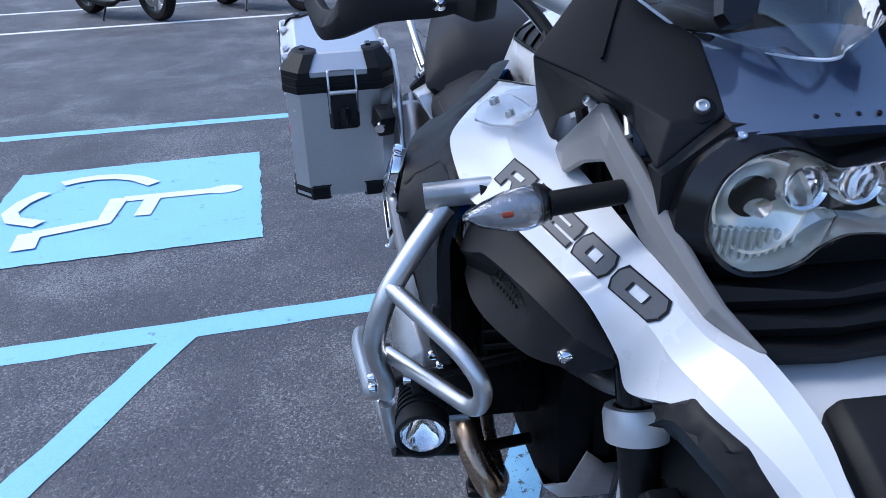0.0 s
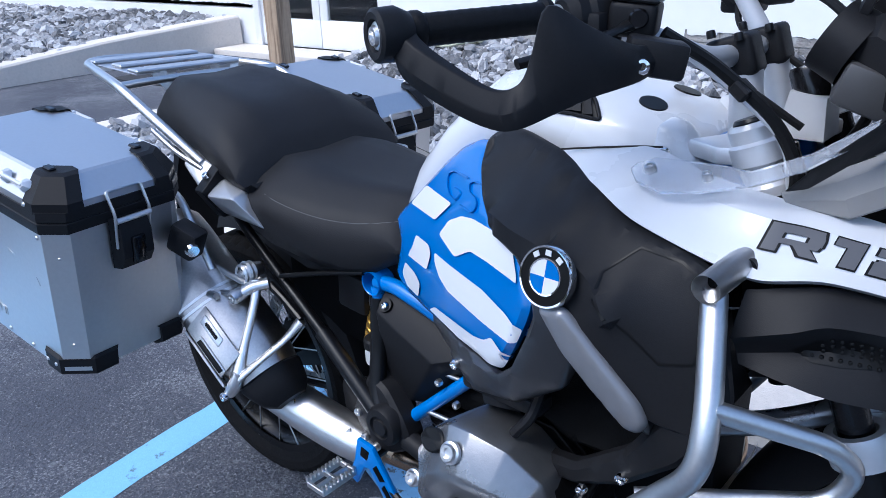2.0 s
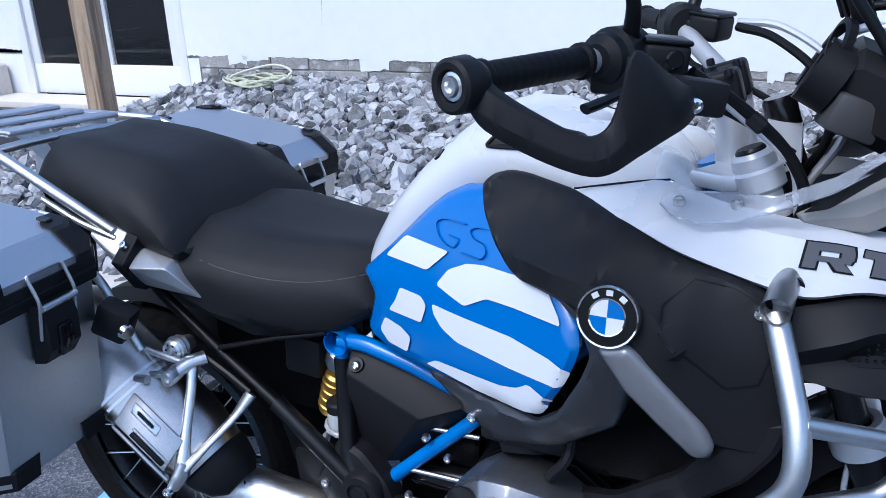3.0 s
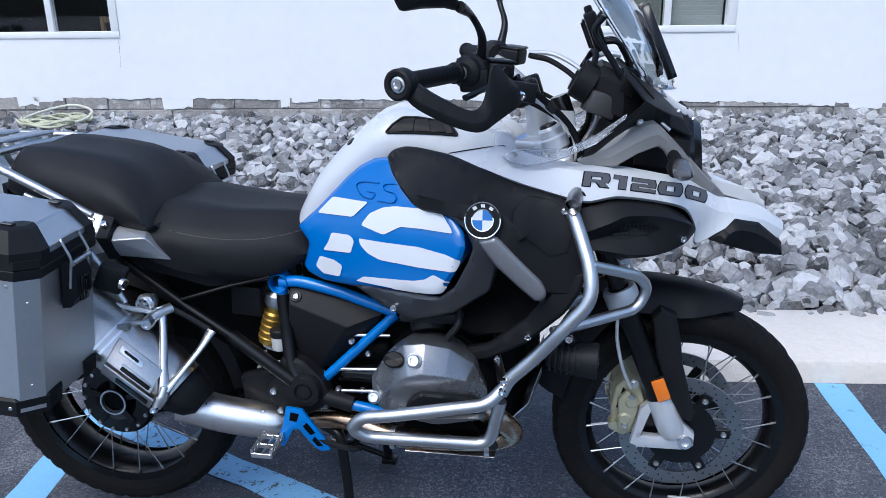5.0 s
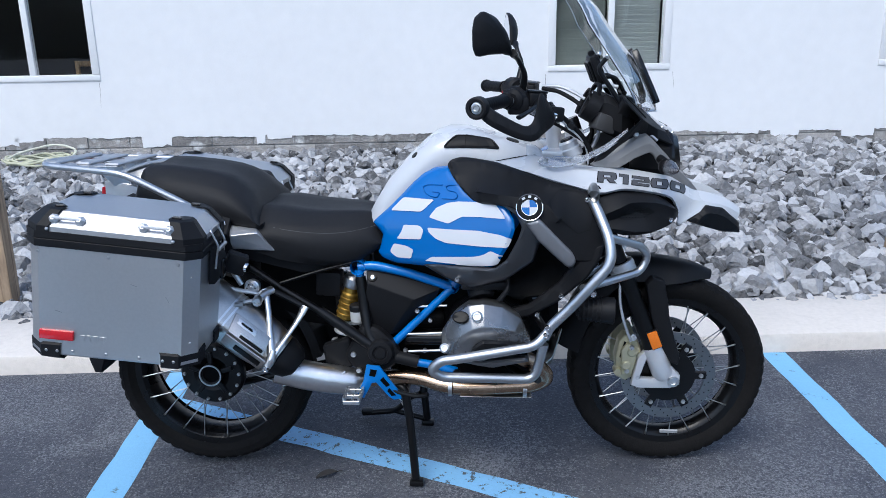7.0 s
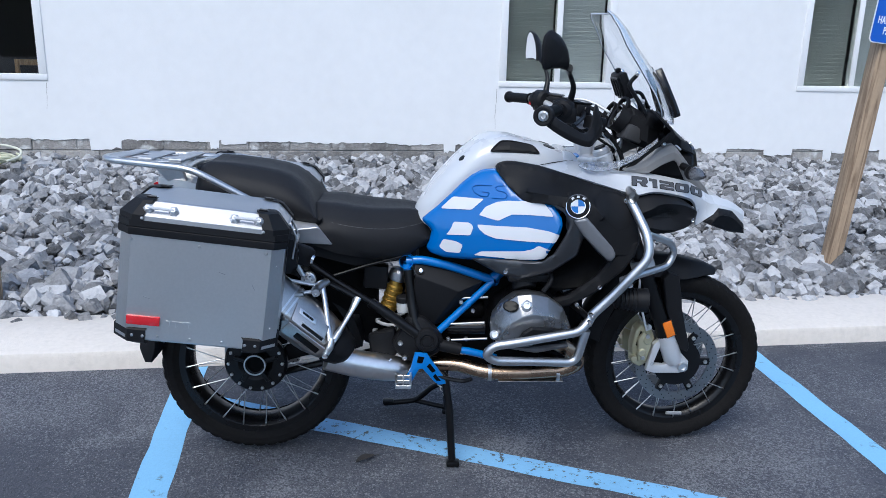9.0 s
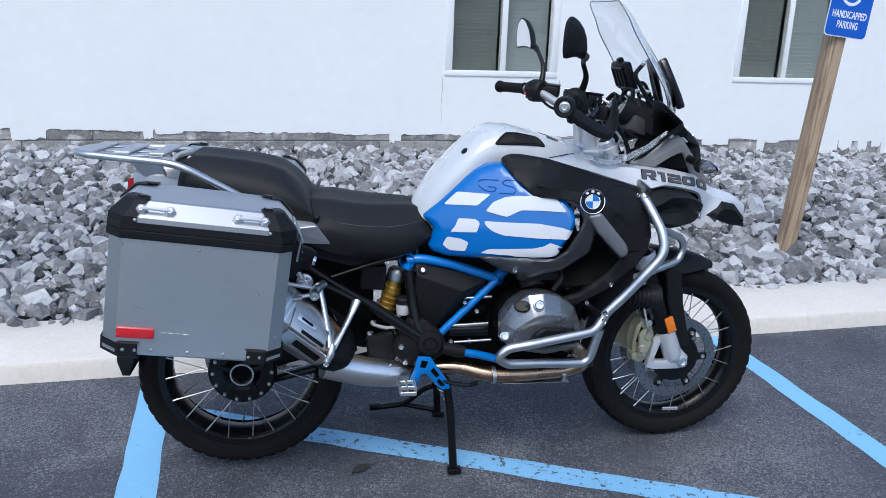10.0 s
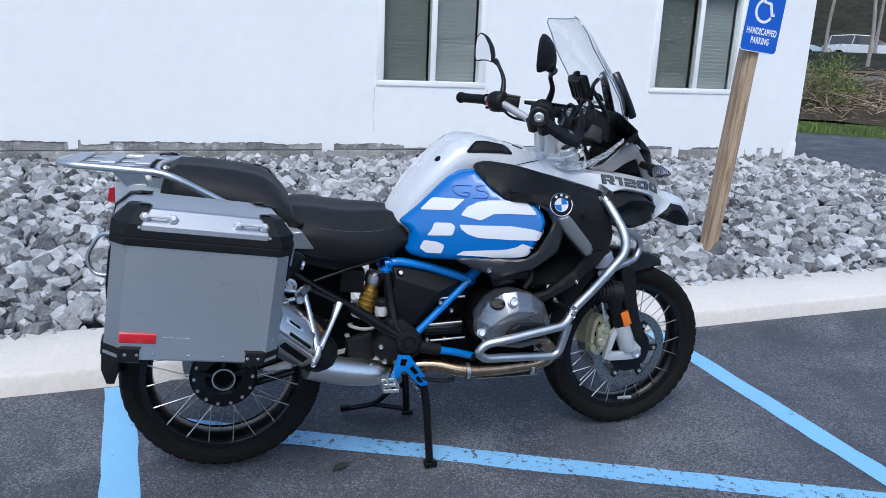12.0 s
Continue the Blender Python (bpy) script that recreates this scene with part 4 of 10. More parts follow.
EDGE_GLINT = surf("polished_acrylic_edge", (0.62, 0.67, 0.75), 0.3, var=0.05)
THIN_CLEAR = glass("thin_acrylic", (0.8, 0.83, 0.88), 0.12, 1.2)
THIN_CLEAR.node_tree.nodes["Principled BSDF"].inputs["Transmission Weight"].default_value = 0.82
LENS = glass("lamp_lens", (1, 1, 1), 0.03, 1.45)
LAMP_SILVER = surf("lamp_silver", (0.88, 0.88, 0.8), 0.18, metal=0.55, var=0.08, scale=40, bump=0.15, bscale=90)
CHROME = surf("lamp_chrome", (0.85, 0.85, 0.85), 0.08, metal=1.0, var=0.02, rvar=0.03)

BIKE = thing("motorcycle", "white and blue touring motorcycle with aluminium panniers on its centre stand", "motorcycle")


def piece(name, bm, material, label="", parent=None, both=False, angle=0.6, smooth=True, mid=False):
    if mid:
        bmesh.ops.transform(bm, matrix=TO_MIDDLE, verts=bm.verts[:])
    o = part(name, bm, material, parent or BIKE, label, smooth, angle)
    if both:
        mirrored(o)
    return o


def tube(name, pts, r, material, bend=0.05, parent=None, both=False, label="", sides=14, inner=0.0, n=6, mid=False):
    return piece(name, bar(smooth_path(pts, bend, n), r, sides=sides, inner=inner), material, label, parent, both, angle=0.8, mid=mid)


def bolt(p, d=(0, -1, 0), r=0.008, parent=None, material=None, both=False, mid=False):
    bm = lathe([(0, 0.004), (r * 0.45, 0.004), (r * 0.5, 0.0065), (r * 0.85, 0.006), (r, 0.003), (r, -0.004)], 14, along(p, d))
    return piece("bolt", bm, material or CHROME, "", parent, both, mid=mid)


# ---- wheels ----


def wheel(name, x, z, R, rim_r, width, discs, label):
    yc, toe = SKEW[0] + SKEW[1] * x, math.degrees(math.atan(SKEW[1]))
    hub = piece(name, lathe([(0.0, -0.075), (0.03, -0.075), (0.034, -0.05), (0.028, -0.03), (0.028, 0.03), (0.034, 0.05), (0.03, 0.075), (0.0, 0.075)], 28, pose(x, yc, z, 90, 0, toe)), SATIN_BLACK, label)
    m = pose(x, yc, z, 90, 0, toe)
    w = width / 2
    side = R - rim_r
    prof = [(rim_r - 0.004, w * 0.72), (rim_r + 0.012, w * 0.84), (rim_r + side * 0.35, w * 0.98), (rim_r + side * 0.6, w), (rim_r + side * 0.8, w * 0.9), (rim_r + side * 0.92, w * 0.66), (R - 0.002, w * 0.36), (R, 0)]
    prof = prof + [(r, -h) for r, h in prof[-2::-1]] + [(rim_r - 0.004, 0)]
    seg = 192
    bm = lathe(prof, seg, None, close=True)
    # tread: cross grooves on the shoulders and a broken centre groove
    for v in bm.verts:
        r, a, h = math.hypot(v.co.x, v.co.y), math.atan2(v.co.y, v.co.x), abs(v.co.z) / w
        if r > rim_r + side * 0.7:
            k = int(round(a / (2 * math.pi) * seg)) + (2 if v.co.z > 0 else 0)
            cut = 0.0
            if h > 0.5 and k % 4 == 0:
                cut = 0.005
            elif 0.2 < h < 0.5 and k % 4 == 2:
                cut = 0.006
            elif h < 0.05 and k % 8 < 5:
                cut = 0.004
            if cut:
                f = (r - cut) / r
                v.co.x *= f
                v.co.y *= f
    bmesh.ops.transform(bm, matrix=m, verts=bm.verts[:])
    piece("tyre", bm, TYRE, "", hub, angle=0.5)
    f = 0.8 * w
    prof = [(rim_r + 0.008, f), (rim_r + 0.010, f - 0.006), (rim_r - 0.004, f - 0.012), (rim_r - 0.012, f - 0.016), (rim_r - 0.02, f * 0.55), (rim_r - 0.03, f * 0.3), (rim_r - 0.03, 0)]
    prof = prof + [(r, -h) for r, h in prof[-2::-1]]
    piece("rim", lathe([(rim_r - 0.014, f - 0.002), *prof, (rim_r - 0.014, -f + 0.002)], 96, m), RIM, "", hub, angle=0.7)
    # crossed spokes, laced from the hub flanges to the rim's edges
    sp = None
    n = 20
    for s in (-1, 1):
        for k in range(n):
            a1 = 2 * math.pi * (k + 0.25 * s) / n
            a0 = a1 + (0.75 if k % 2 else -0.75)
            p0 = Vector((0.046 * math.cos(a0), 0.046 * math.sin(a0), 0.052 * s))
            p1 = Vector(((rim_r - 0.004) * math.cos(a1), (rim_r - 0.004) * math.sin(a1), (f - 0.012) * s))
            d = p1 - p0
            pm = m @ along(p0, d)
            if sp is None:
                L = d.length
                sp = piece("spoke", add_lathe(bmesh.new(), [(0, 0), (0.0017, 0), (0.0017, L - 0.03), (0.0028, L - 0.02), (0.0028, L), (0, L)], 7), STEEL, "", hub)
                sp.matrix_basis = pm
            else:
                twin(sp, pm, hub)
    piece("hub_flange", lathe([(0.02, -0.058), (0.055, -0.058), (0.055, -0.048), (0.03, -0.045), (0.03, 0.045), (0.055, 0.048), (0.055, 0.058), (0.02, 0.058)], 32, m), SATIN_BLACK, "", hub)
    for y, ro, ri in discs:
        md = pose(x, yc + y, z, 90, 0, toe)
        bm = lathe([(ri, -0.0025), (ro, -0.0025), (ro, 0.0025), (ri, 0.0025)], 72, md, close=True)
        d = piece("brake_disc", bm, DISC, "drilled steel brake disc", hub, angle=0.4)
        # black discs standing proud, in place of the shade in drilled holes
        holes = bmesh.new()
        for k in range(22):
            for j, q in enumerate((0.2, 0.5, 0.8)):
                a = 2 * math.pi * (k + j * 0.33) / 22
                r = ri + (ro - ri) * q
                c = Vector((r * math.cos(a), r * math.sin(a), 0))
                add_lathe(holes, [(0, 0.0028), (0.0022, 0.0028), (0.0022, -0.0028), (0, -0.0028)], 8, md @ Matrix.Translation(c))
        piece("drill_holes", holes, ENGINE_AND_HOLLOW_BLACK, "", d)
        car = bmesh.new()
        add_lathe(car, [(0.03, -0.004), (ri - 0.03, -0.006), (ri - 0.03, 0.006), (0.03, 0.004)], 40, md, close=True)
        piece("disc_carrier", car, SATIN_BLACK, "", d)
        for k in range(6):
            piece("carrier_arm", boxed(ri - 0.04, ri + 0.006, -0.014, 0.014, -0.006, 0.006, 0.003, 1, md @ pose(0, 0, 0, 0, 0, 60 * k)), SATIN_BLACK, "", d)
        for k in range(6):
            a = math.pi * 2 * k / 6
            p = md @ Vector(((ri - 0.012) * math.cos(a), (ri - 0.012) * math.sin(a), 0.006 if y < 0 else -0.006))
            bolt(p, (0, -1 if y < 0 else 1, 0), 0.0075, d, STEEL)
    return hub


FW = wheel("front_wheel", 1.502, 0.325, 0.325, 0.251, 0.122, [(-0.072, 0.1525, 0.118), (0.072, 0.1525, 0.118)], "black spoked front wheel with twin drilled discs")
RW = wheel("rear_wheel", 0.0, 0.344, 0.328, 0.256, 0.172, [(0.07, 0.138, 0.1)], "black spoked rear wheel")
# the open rear hub with its ring of bolts
piece("hub_ring", lathe([(0.028, -0.082), (0.037, -0.088), (0.037, -0.05), (0.03, -0.05)], 32, pose(0, -0.034, 0.344, 90) @ pose(0, 0, 0, 180)), SATIN_BLACK, "black hub sleeve with a bright lip", RW)
piece("hub_lip", lathe([(0.033, 0.0), (0.0375, 0.0), (0.0375, 0.004), (0.033, 0.004)], 32, pose(0, -0.034, 0.344, 90) @ pose(0, 0, 0.086), True), STEEL, "", RW)
piece("hub_plate", lathe([(0.036, 0.06), (0.06, 0.075), (0.1, 0.072), (0.108, 0.062), (0.108, 0.045), (0.03, 0.045)], 40, pose(0, -0.034, 0.344, 90)), SATIN_BLACK, "", RW)
piece("hub_bore", lathe([(0, 0.078), (0.029, 0.078)], 28, pose(0, -0.034, 0.344, 90)), ENGINE_AND_HOLLOW_BLACK, "", RW)
for k in range(14):
    a = 2 * math.pi * k / 14
    bolt((0.092 * math.cos(a), -0.107, 0.344 + 0.092 * math.sin(a)), (0, -1, 0), 0.006, RW, STEEL)
for k in range(5):
    a = 2 * math.pi * k / 5 + 0.3
    piece("hub_web", boxed(0.034, 0.078, -0.008, 0.008, -0.012, 0.008, 0.003, 1, pose(0, -0.108, 0.344, 90) @ pose(0, 0, 0, 0, 0, math.degrees(a))), SATIN_BLACK, "", RW)
piece("balance_weight", boxed(-0.03, 0.03, -0.004, 0.004, -0.006, 0.006, 0.002, 1, pose(1.502 + 0.02, 0.0, 0.325 - 0.218)), ALU_PALE, "pale stick-on balance weight", FW)

# ---- front fork, brakes and mudguard ----
FD = Vector((1.17 - 1.470, 0, 1.11 - 0.37)).normalized()
for s in (-1, 1):
    y = 0.105 * s
    low = Vector((1.478, y, 0.345))
    leg = piece("fork_leg", lathe([(0, 0), (0.028, 0), (0.031, 0.02), (0.031, 0.12), (0.027, 0.135), (0.0265, 0.30), (0.0265, 0.36), (0, 0.36)], 22, along(low, FD)), SATIN_BLACK, "fork leg with a silver lower end", mid=True)
    piece("fork_foot", lathe([(0.0, -0.012), (0.026, -0.01), (0.0335, 0.006), (0.0335, 0.095), (0.030, 0.112), (0.0, 0.113)], 24, along(low, FD)), SILVER_PAINT, "", leg, mid=True)
    piece("fork_clamp", lathe([(0.027, 0.0), (0.04, 0.0), (0.041, 0.012), (0.041, 0.036), (0.038, 0.045), (0.027, 0.045)], 24, along(low + FD * 0.365, FD)), SILVER_PAINT, "", leg, mid=True)
    piece("fork_tube", lathe([(0, 0), (0.0225, 0), (0.0225, 0.43), (0, 0.43)], 20, along(low + FD * 0.36, FD)), GLOSS_BLACK, "", leg, mid=True)
    # axle lug and the caliper bracket
    arm = prism([(1.375, 0.312), (1.40, 0.302), (1.5, 0.300), (1.53, 0.312), (1.53, 0.345), (1.505, 0.37), (1.48, 0.40), (1.455, 0.395), (1.47, 0.345), (1.44, 0.332), (1.40, 0.335), (1.42, 0.40), (1.44, 0.425), (1.425, 0.44), (1.395, 0.41)], y - 0.014, y + 0.012, 0.004)
    piece("axle_bracket", arm, SILVER_PAINT, "silver cast axle bracket", leg, angle=0.5, mid=True)
    piece("axle_nut", lathe([(0, 0.012), (0.008, 0.012), (0.009, 0.018), (0.016, 0.018), (0.019, 0.012), (0.019, -0.02)], 20, along((1.508, y + 0.006 * s, 0.325), (0, s, 0))), CAST, "", leg, mid=True)
    cal = prism([(1.33, 0.33), (1.36, 0.315), (1.385, 0.33), (1.395, 0.37), (1.408, 0.42), (1.395, 0.455), (1.375, 0.47), (1.352, 0.475), (1.335, 0.455), (1.325, 0.40)], 0.064 * s - 0.028, 0.064 * s + 0.028, 0.008, 3)
    c = piece("brake_caliper", cal, CALIPER, "pale gold brake caliper", leg, angle=0.5, mid=True)
    cal2 = prism([(1.345, 0.345), (1.375, 0.345), (1.39, 0.40), (1.385, 0.44), (1.36, 0.455), (1.34, 0.43)], 0.1 * s - 0.012, 0.1 * s + 0.006, 0.006, 3)
    piece("caliper_face", cal2, CALIPER, "", c, angle=0.5, mid=True)
    for q in ((1.36, 0.36), (1.372, 0.44), (1.395, 0.338)):
        bolt((q[0], 0.113 * s, q[1]), (0, s, 0), 0.008, c, STEEL, mid=True)
    for q, z in ((1.358, 0.378), (1.374, 0.425)):
        piece("piston_cap", lathe([(0, 0.005), (0.012, 0.005), (0.0155, 0.002), (0.019, -0.004)], 18, along((q, 0.112 * s, z), (0, s, 0))), CALIPER, "", c, mid=True)
    piece("caliper_slot", prism([(1.338, 0.40), (1.352, 0.395), (1.362, 0.445), (1.352, 0.455)], 0.094 * s - 0.004, 0.094 * s + 0.004, 0.002), ENGINE_AND_HOLLOW_BLACK, "", c, mid=True)
    piece("caliper_ear", lathe([(0, -0.02), (0.011, -0.02), (0.013, -0.016), (0.013, 0.016), (0.011, 0.02), (0, 0.02)], 18, along((1.333, 0.085 * s, 0.352), (0, 1, 0))), CALIPER, "", c, mid=True)
    piece("hose_union", lathe([(0, 0.014), (0.005, 0.014), (0.006, 0.01), (0.0105, 0.01), (0.0105, -0.008), (0, -0.008)], 16, along((1.378, 0.092 * s, 0.468), (0, s, 0.2))), STEEL, "", c, mid=True)
    # black fork guard, reflector
    gd = [(1.405, 0.655), (1.425, 0.678), (1.462, 0.664), (1.476, 0.6), (1.484, 0.546), (1.505, 0.47), (1.525, 0.405), (1.518, 0.384), (1.495, 0.392), (1.455, 0.46), (1.425, 0.55)]
    piece("fork_guard", prism(gd, y - 0.024, y + 0.02, 0.008, 3), BLACK_PLASTIC, "", leg, angle=0.5, mid=True)
    piece("reflector", boxed(-0.016, 0.016, -0.004, 0.004, -0.029, 0.029, 0.003, 2, pose(1.437, y + 0.036 * s, 0.477, 0, -22, 0)), ORANGE, "orange reflector", leg, mid=True)
    piece("reflector_mount", boxed(-0.018, 0.018, -0.006, 0.006, -0.032, 0.032, 0.003, 2, pose(1.439, y + 0.029 * s, 0.477, 0, -22, 0)), BLACK_PLASTIC, "", leg, mid=True)
    tube("brake_hose", [(1.37, y, 0.46), (1.345, y + 0.02 * s, 0.52), (1.325, y + 0.01 * s, 0.6), (1.33, y, 0.7), (1.3, y * 0.8, 0.8)], 0.0045, RUBBER if s > 0 else SILVER_PAINT, 0.08, leg, sides=8, mid=True)


def mudguard():
    line = curve_path([(1.634, 0, 0.664), (1.575, 0, 0.69), (1.49, 0, 0.71), (1.40, 0, 0.722), (1.33, 0, 0.715), (1.26, 0, 0.672), (1.2, 0, 0.592), (1.155, 0, 0.5), (1.135, 0, 0.43)], 6)
    n = len(line)
    sec = []
    for i, p in enumerate(line):
        t = i / (n - 1)
        w = 0.035 + 0.05 * min(1, t * 5)
        drop = 0.02 + 0.05 * min(1, t * 4)
        d = (line[min(i + 1, n - 1)] - line[max(i - 1, 0)]).normalized()
        up = Vector((-d.z, 0, d.x))
        if up.z < 0 and t < 0.5:
            up = -up
        up = up if up.dot(Vector((p.x - 1.502, 0, p.z - 0.325))) > 0 else -up
        ring = []
        for q in np.linspace(-1, 1, 11):
            ring.append(p + Vector((0, w * q, 0)) - up * (drop * abs(q) ** 3))
        for q in np.linspace(1, -1, 11):
            ring.append(p + Vector((0, (w - 0.004) * q, 0)) - up * (drop * abs(q) ** 3 + 0.004))
        sec.append(ring)
    piece("front_mudguard", loft(sec), BLACK_PLASTIC, "long matt black front mudguard", angle=0.7, mid=True)


mudguard()

# ---- tank ----


def tank():
    stations = [(0.53, 0.855, 0.5), (0.545, 0.882, 0.62), (0.565, 0.918, 0.78), (0.609, 0.987, 0.92), (0.664, 1.048, 0.98), (0.72, 1.1, 1.0), (0.757, 1.128, 1.0), (0.796, 1.141, 1.0), (0.854, 1.139, 1.0), (0.926, 1.119, 1.0), (0.98, 1.105, 0.98), (1.035, 1.088, 0.92), (1.06, 1.066, 0.82), (1.075, 1.04, 0.74)]
    half = [(0, 0), (0.04, -0.001), (0.078, -0.005), (0.106, -0.016), (0.125, -0.034), (0.136, -0.06), (0.138, -0.09), (0.128, -0.12), (0.115, -0.18), (0.10, -0.25)]
    sec = []
    for x, zt, s in stations:
        ring = [(x, -y * s, zt + dz * (0.75 + 0.25 * s)) for y, dz in half]
        ring += [(x, y * s, zt + dz * (0.75 + 0.25 * s)) for y, dz in half[:0:-1]]
        sec.append(ring)
    return piece("fuel_tank", loft(sec), WHITE_BODY, "glossy white fuel tank", angle=0.9, mid=True)


TANK = tank()
TANK_SKIN = BVHTree.FromPolygons([v.co for v in TANK.data.vertices], [p.vertices for p in TANK.data.polygons])


def blue_surface(x, z):
    """The blue side's swell: how far out it stands at (x, z)."""
    a, b, c, d, e, f = 0.911, -0.314, -2.181, 0.093, -0.352, 1.551
    return a + b * x + c * z + d * x * x + e * x * z + f * z * z


BLUE_LINE = [(0.802, -0.16, 1.042), (0.761, -0.146, 1.035), (0.727, -0.14, 1.018), (0.695, -0.142, 0.991), (0.66, -0.144, 0.955), (0.622, -0.144, 0.917), (0.579, -0.135, 0.879), (0.566, -0.131, 0.867), (0.6, -0.158, 0.836), (0.591, -0.157, 0.799), (0.582, -0.157, 0.777), (0.596, -0.164, 0.762), (0.638, -0.183, 0.752), (0.721, -0.219, 0.755), (0.865, -0.285, 0.772), (0.921, -0.307, 0.776), (0.943, -0.317, 0.786), (0.973, -0.332, 0.839), (0.987, -0.334, 0.871), (0.994, -0.33, 0.895), (0.99, -0.318, 0.92), (0.972, -0.301, 0.948), (0.955, -0.286, 0.972), (0.9, -0.262, 0.968), (0.878, -0.246, 0.972), (0.848, -0.219, 0.996), (0.82, -0.185, 1.026)]
blue = piece("tank_side", shell(BLUE_LINE, 0.02, 0.0, 0.02, 0.01, 0.008, lift=0.004, surface=blue_surface), BLUE_BODY, "blue tank side with broad white stripes", TANK, angle=0.9)
blue_y = skin_y(blue)
mirrored(blue)
STRIPES = [
    [(0.668, 0.949), (0.763, 0.951), (0.724, 0.915), (0.628, 0.909)],
    [(0.747, 0.902), (0.768, 0.929), (0.801, 0.946), (0.833, 0.953), (0.937, 0.96), (0.963, 0.93), (0.968, 0.92), (0.894, 0.918), (0.846, 0.914), (0.83, 0.905), (0.806, 0.891), (0.782, 0.895)],
    [(0.669, 0.873), (0.718, 0.876), (0.731, 0.866), (0.722, 0.837), (0.646, 0.83), (0.661, 0.851)],
    [(0.742, 0.873), (0.798, 0.875), (0.893, 0.881), (0.955, 0.876), (0.985, 0.868), (0.974, 0.843), (0.894, 0.838), (0.798, 0.836), (0.766, 0.845), (0.747, 0.86)],
    [(0.637, 0.815), (0.677, 0.813), (0.699, 0.804), (0.69, 0.776), (0.645, 0.774), (0.624, 0.789)],
    [(0.733, 0.775), (0.755, 0.79), (0.879, 0.806), (0.907, 0.815), (0.926, 0.829), (0.962, 0.818), (0.944, 0.79), (0.881, 0.779)],
]
for line in STRIPES:
    pts = [(p.x, p.z) for p in rounded([Vector((x, 0, z)) for x, z in line], 0.006, 3)]
    d = piece("white_stripe", decal(pts, blue_y, 0.0028, 0.009), DECAL_WHITE, "", TANK, smooth=True)
    mirrored(d)
# the model letters, raised in the blue skin
for name, line in (("raised_letter", [(0.786, 0.993), (0.742, 0.991), (0.725, 0.983), (0.732, 0.968), (0.748, 0.959), (0.772, 0.957), (0.781, 0.972), (0.757, 0.972)]), ("raised_letter", [(0.842, 0.996), (0.807, 0.995), (0.795, 0.988), (0.802, 0.979), (0.826, 0.977), (0.833, 0.967), (0.825, 0.958), (0.786, 0.957)])):
    path = [blue_y(p.x, p.z, 0.0006) for p in smooth_path([(x, 0, z) for x, z in line], 0.008, 4)]
    mirrored(piece(name, bar(path, 0.0034, sides=8, flat=0.26), BLUE_BODY, "", TANK))


def tank_point(p, lift=0.0):
    """The place on the tank's skin nearest to p, raised by lift, and the way the skin faces."""
    at, n = TANK_SKIN.find_nearest(Vector(p))[:2]
    n = n if n.z > -0.2 and n.dot(Vector((0.0, -0.4, 1.0))) > 0 else -n
    return at + n * lift, n


def tank_patch(a, b, c, d, lifts, nu=14, nv=6):
    """A film between four corners, following the tank; lifts are its heights at the corners."""
    bm = bmesh.new()
    g = []
    for i in range(nu + 1):
        row = []
        for j in range(nv + 1):
            u, v = i / nu, j / nv
            w = ((1 - u) * (1 - v), u * (1 - v), u * v, (1 - u) * v)
            p = sum((Vector(q) * k for q, k in zip((a, b, c, d), w)), Vector())
            row.append(bm.verts.new(tank_point(p, sum(h * k for h, k in zip(lifts, w)))[0]))
        g.append(row)
    for i in range(nu):
        for j in range(nv):
            f = bm.faces.new((g[i][j], g[i + 1][j], g[i + 1][j + 1], g[i][j + 1]))
    bmesh.ops.recalc_face_normals(bm, faces=bm.faces[:])
    if sum(f.normal.z for f in bm.faces) < 0:
        bmesh.ops.reverse_faces(bm, faces=bm.faces[:])
    return bm


def vent():
    """A slotted vent let into the tank's shoulder: a black bed, a rim and four slanted louvres."""
    low0, low1, top1, top0 = [Vector(p) for p in ((0.785, -0.123, 1.092), (0.951, -0.109, 1.089), (0.924, -0.081, 1.113), (0.822, -0.103, 1.129))]
    v = piece("tank_vent", tank_patch(low0, low1, top1, top0, (0.0015,) * 4), BLACK_FILM, "black slotted vent", TANK)
    mirrored(v)
    ring = rounded([low0, low1, top1, top0], 0.008, 3)
    path = [tank_point(p, 0.002)[0] for p in dense(ring + [ring[0]], 0.008, False)]
    mirrored(piece("vent_rim", bar(path, 0.0028, sides=8), BLACK_PLASTIC, "", v))
    cuts = [(0.07, 0.03), (0.4, 0.28), (0.63, 0.56), (0.84, 0.84), (0.95, 0.96)]
    for (l0, t0), (l1, t1) in zip(cuts, cuts[1:]):
        q = [low0.lerp(low1, l0), low0.lerp(low1, l1 - 0.015), top0.lerp(top1, t1 - 0.02), top0.lerp(top1, t0)]
        q = [q[0].lerp(q[3], 0.1), q[1].lerp(q[2], 0.1), q[2].lerp(q[1], 0.12), q[3].lerp(q[0], 0.12)]
        mirrored(piece("vent_fin", tank_patch(*q, (0.0022, 0.0065, 0.0065, 0.0022), 6, 5), BLACK_PLASTIC, "", v))


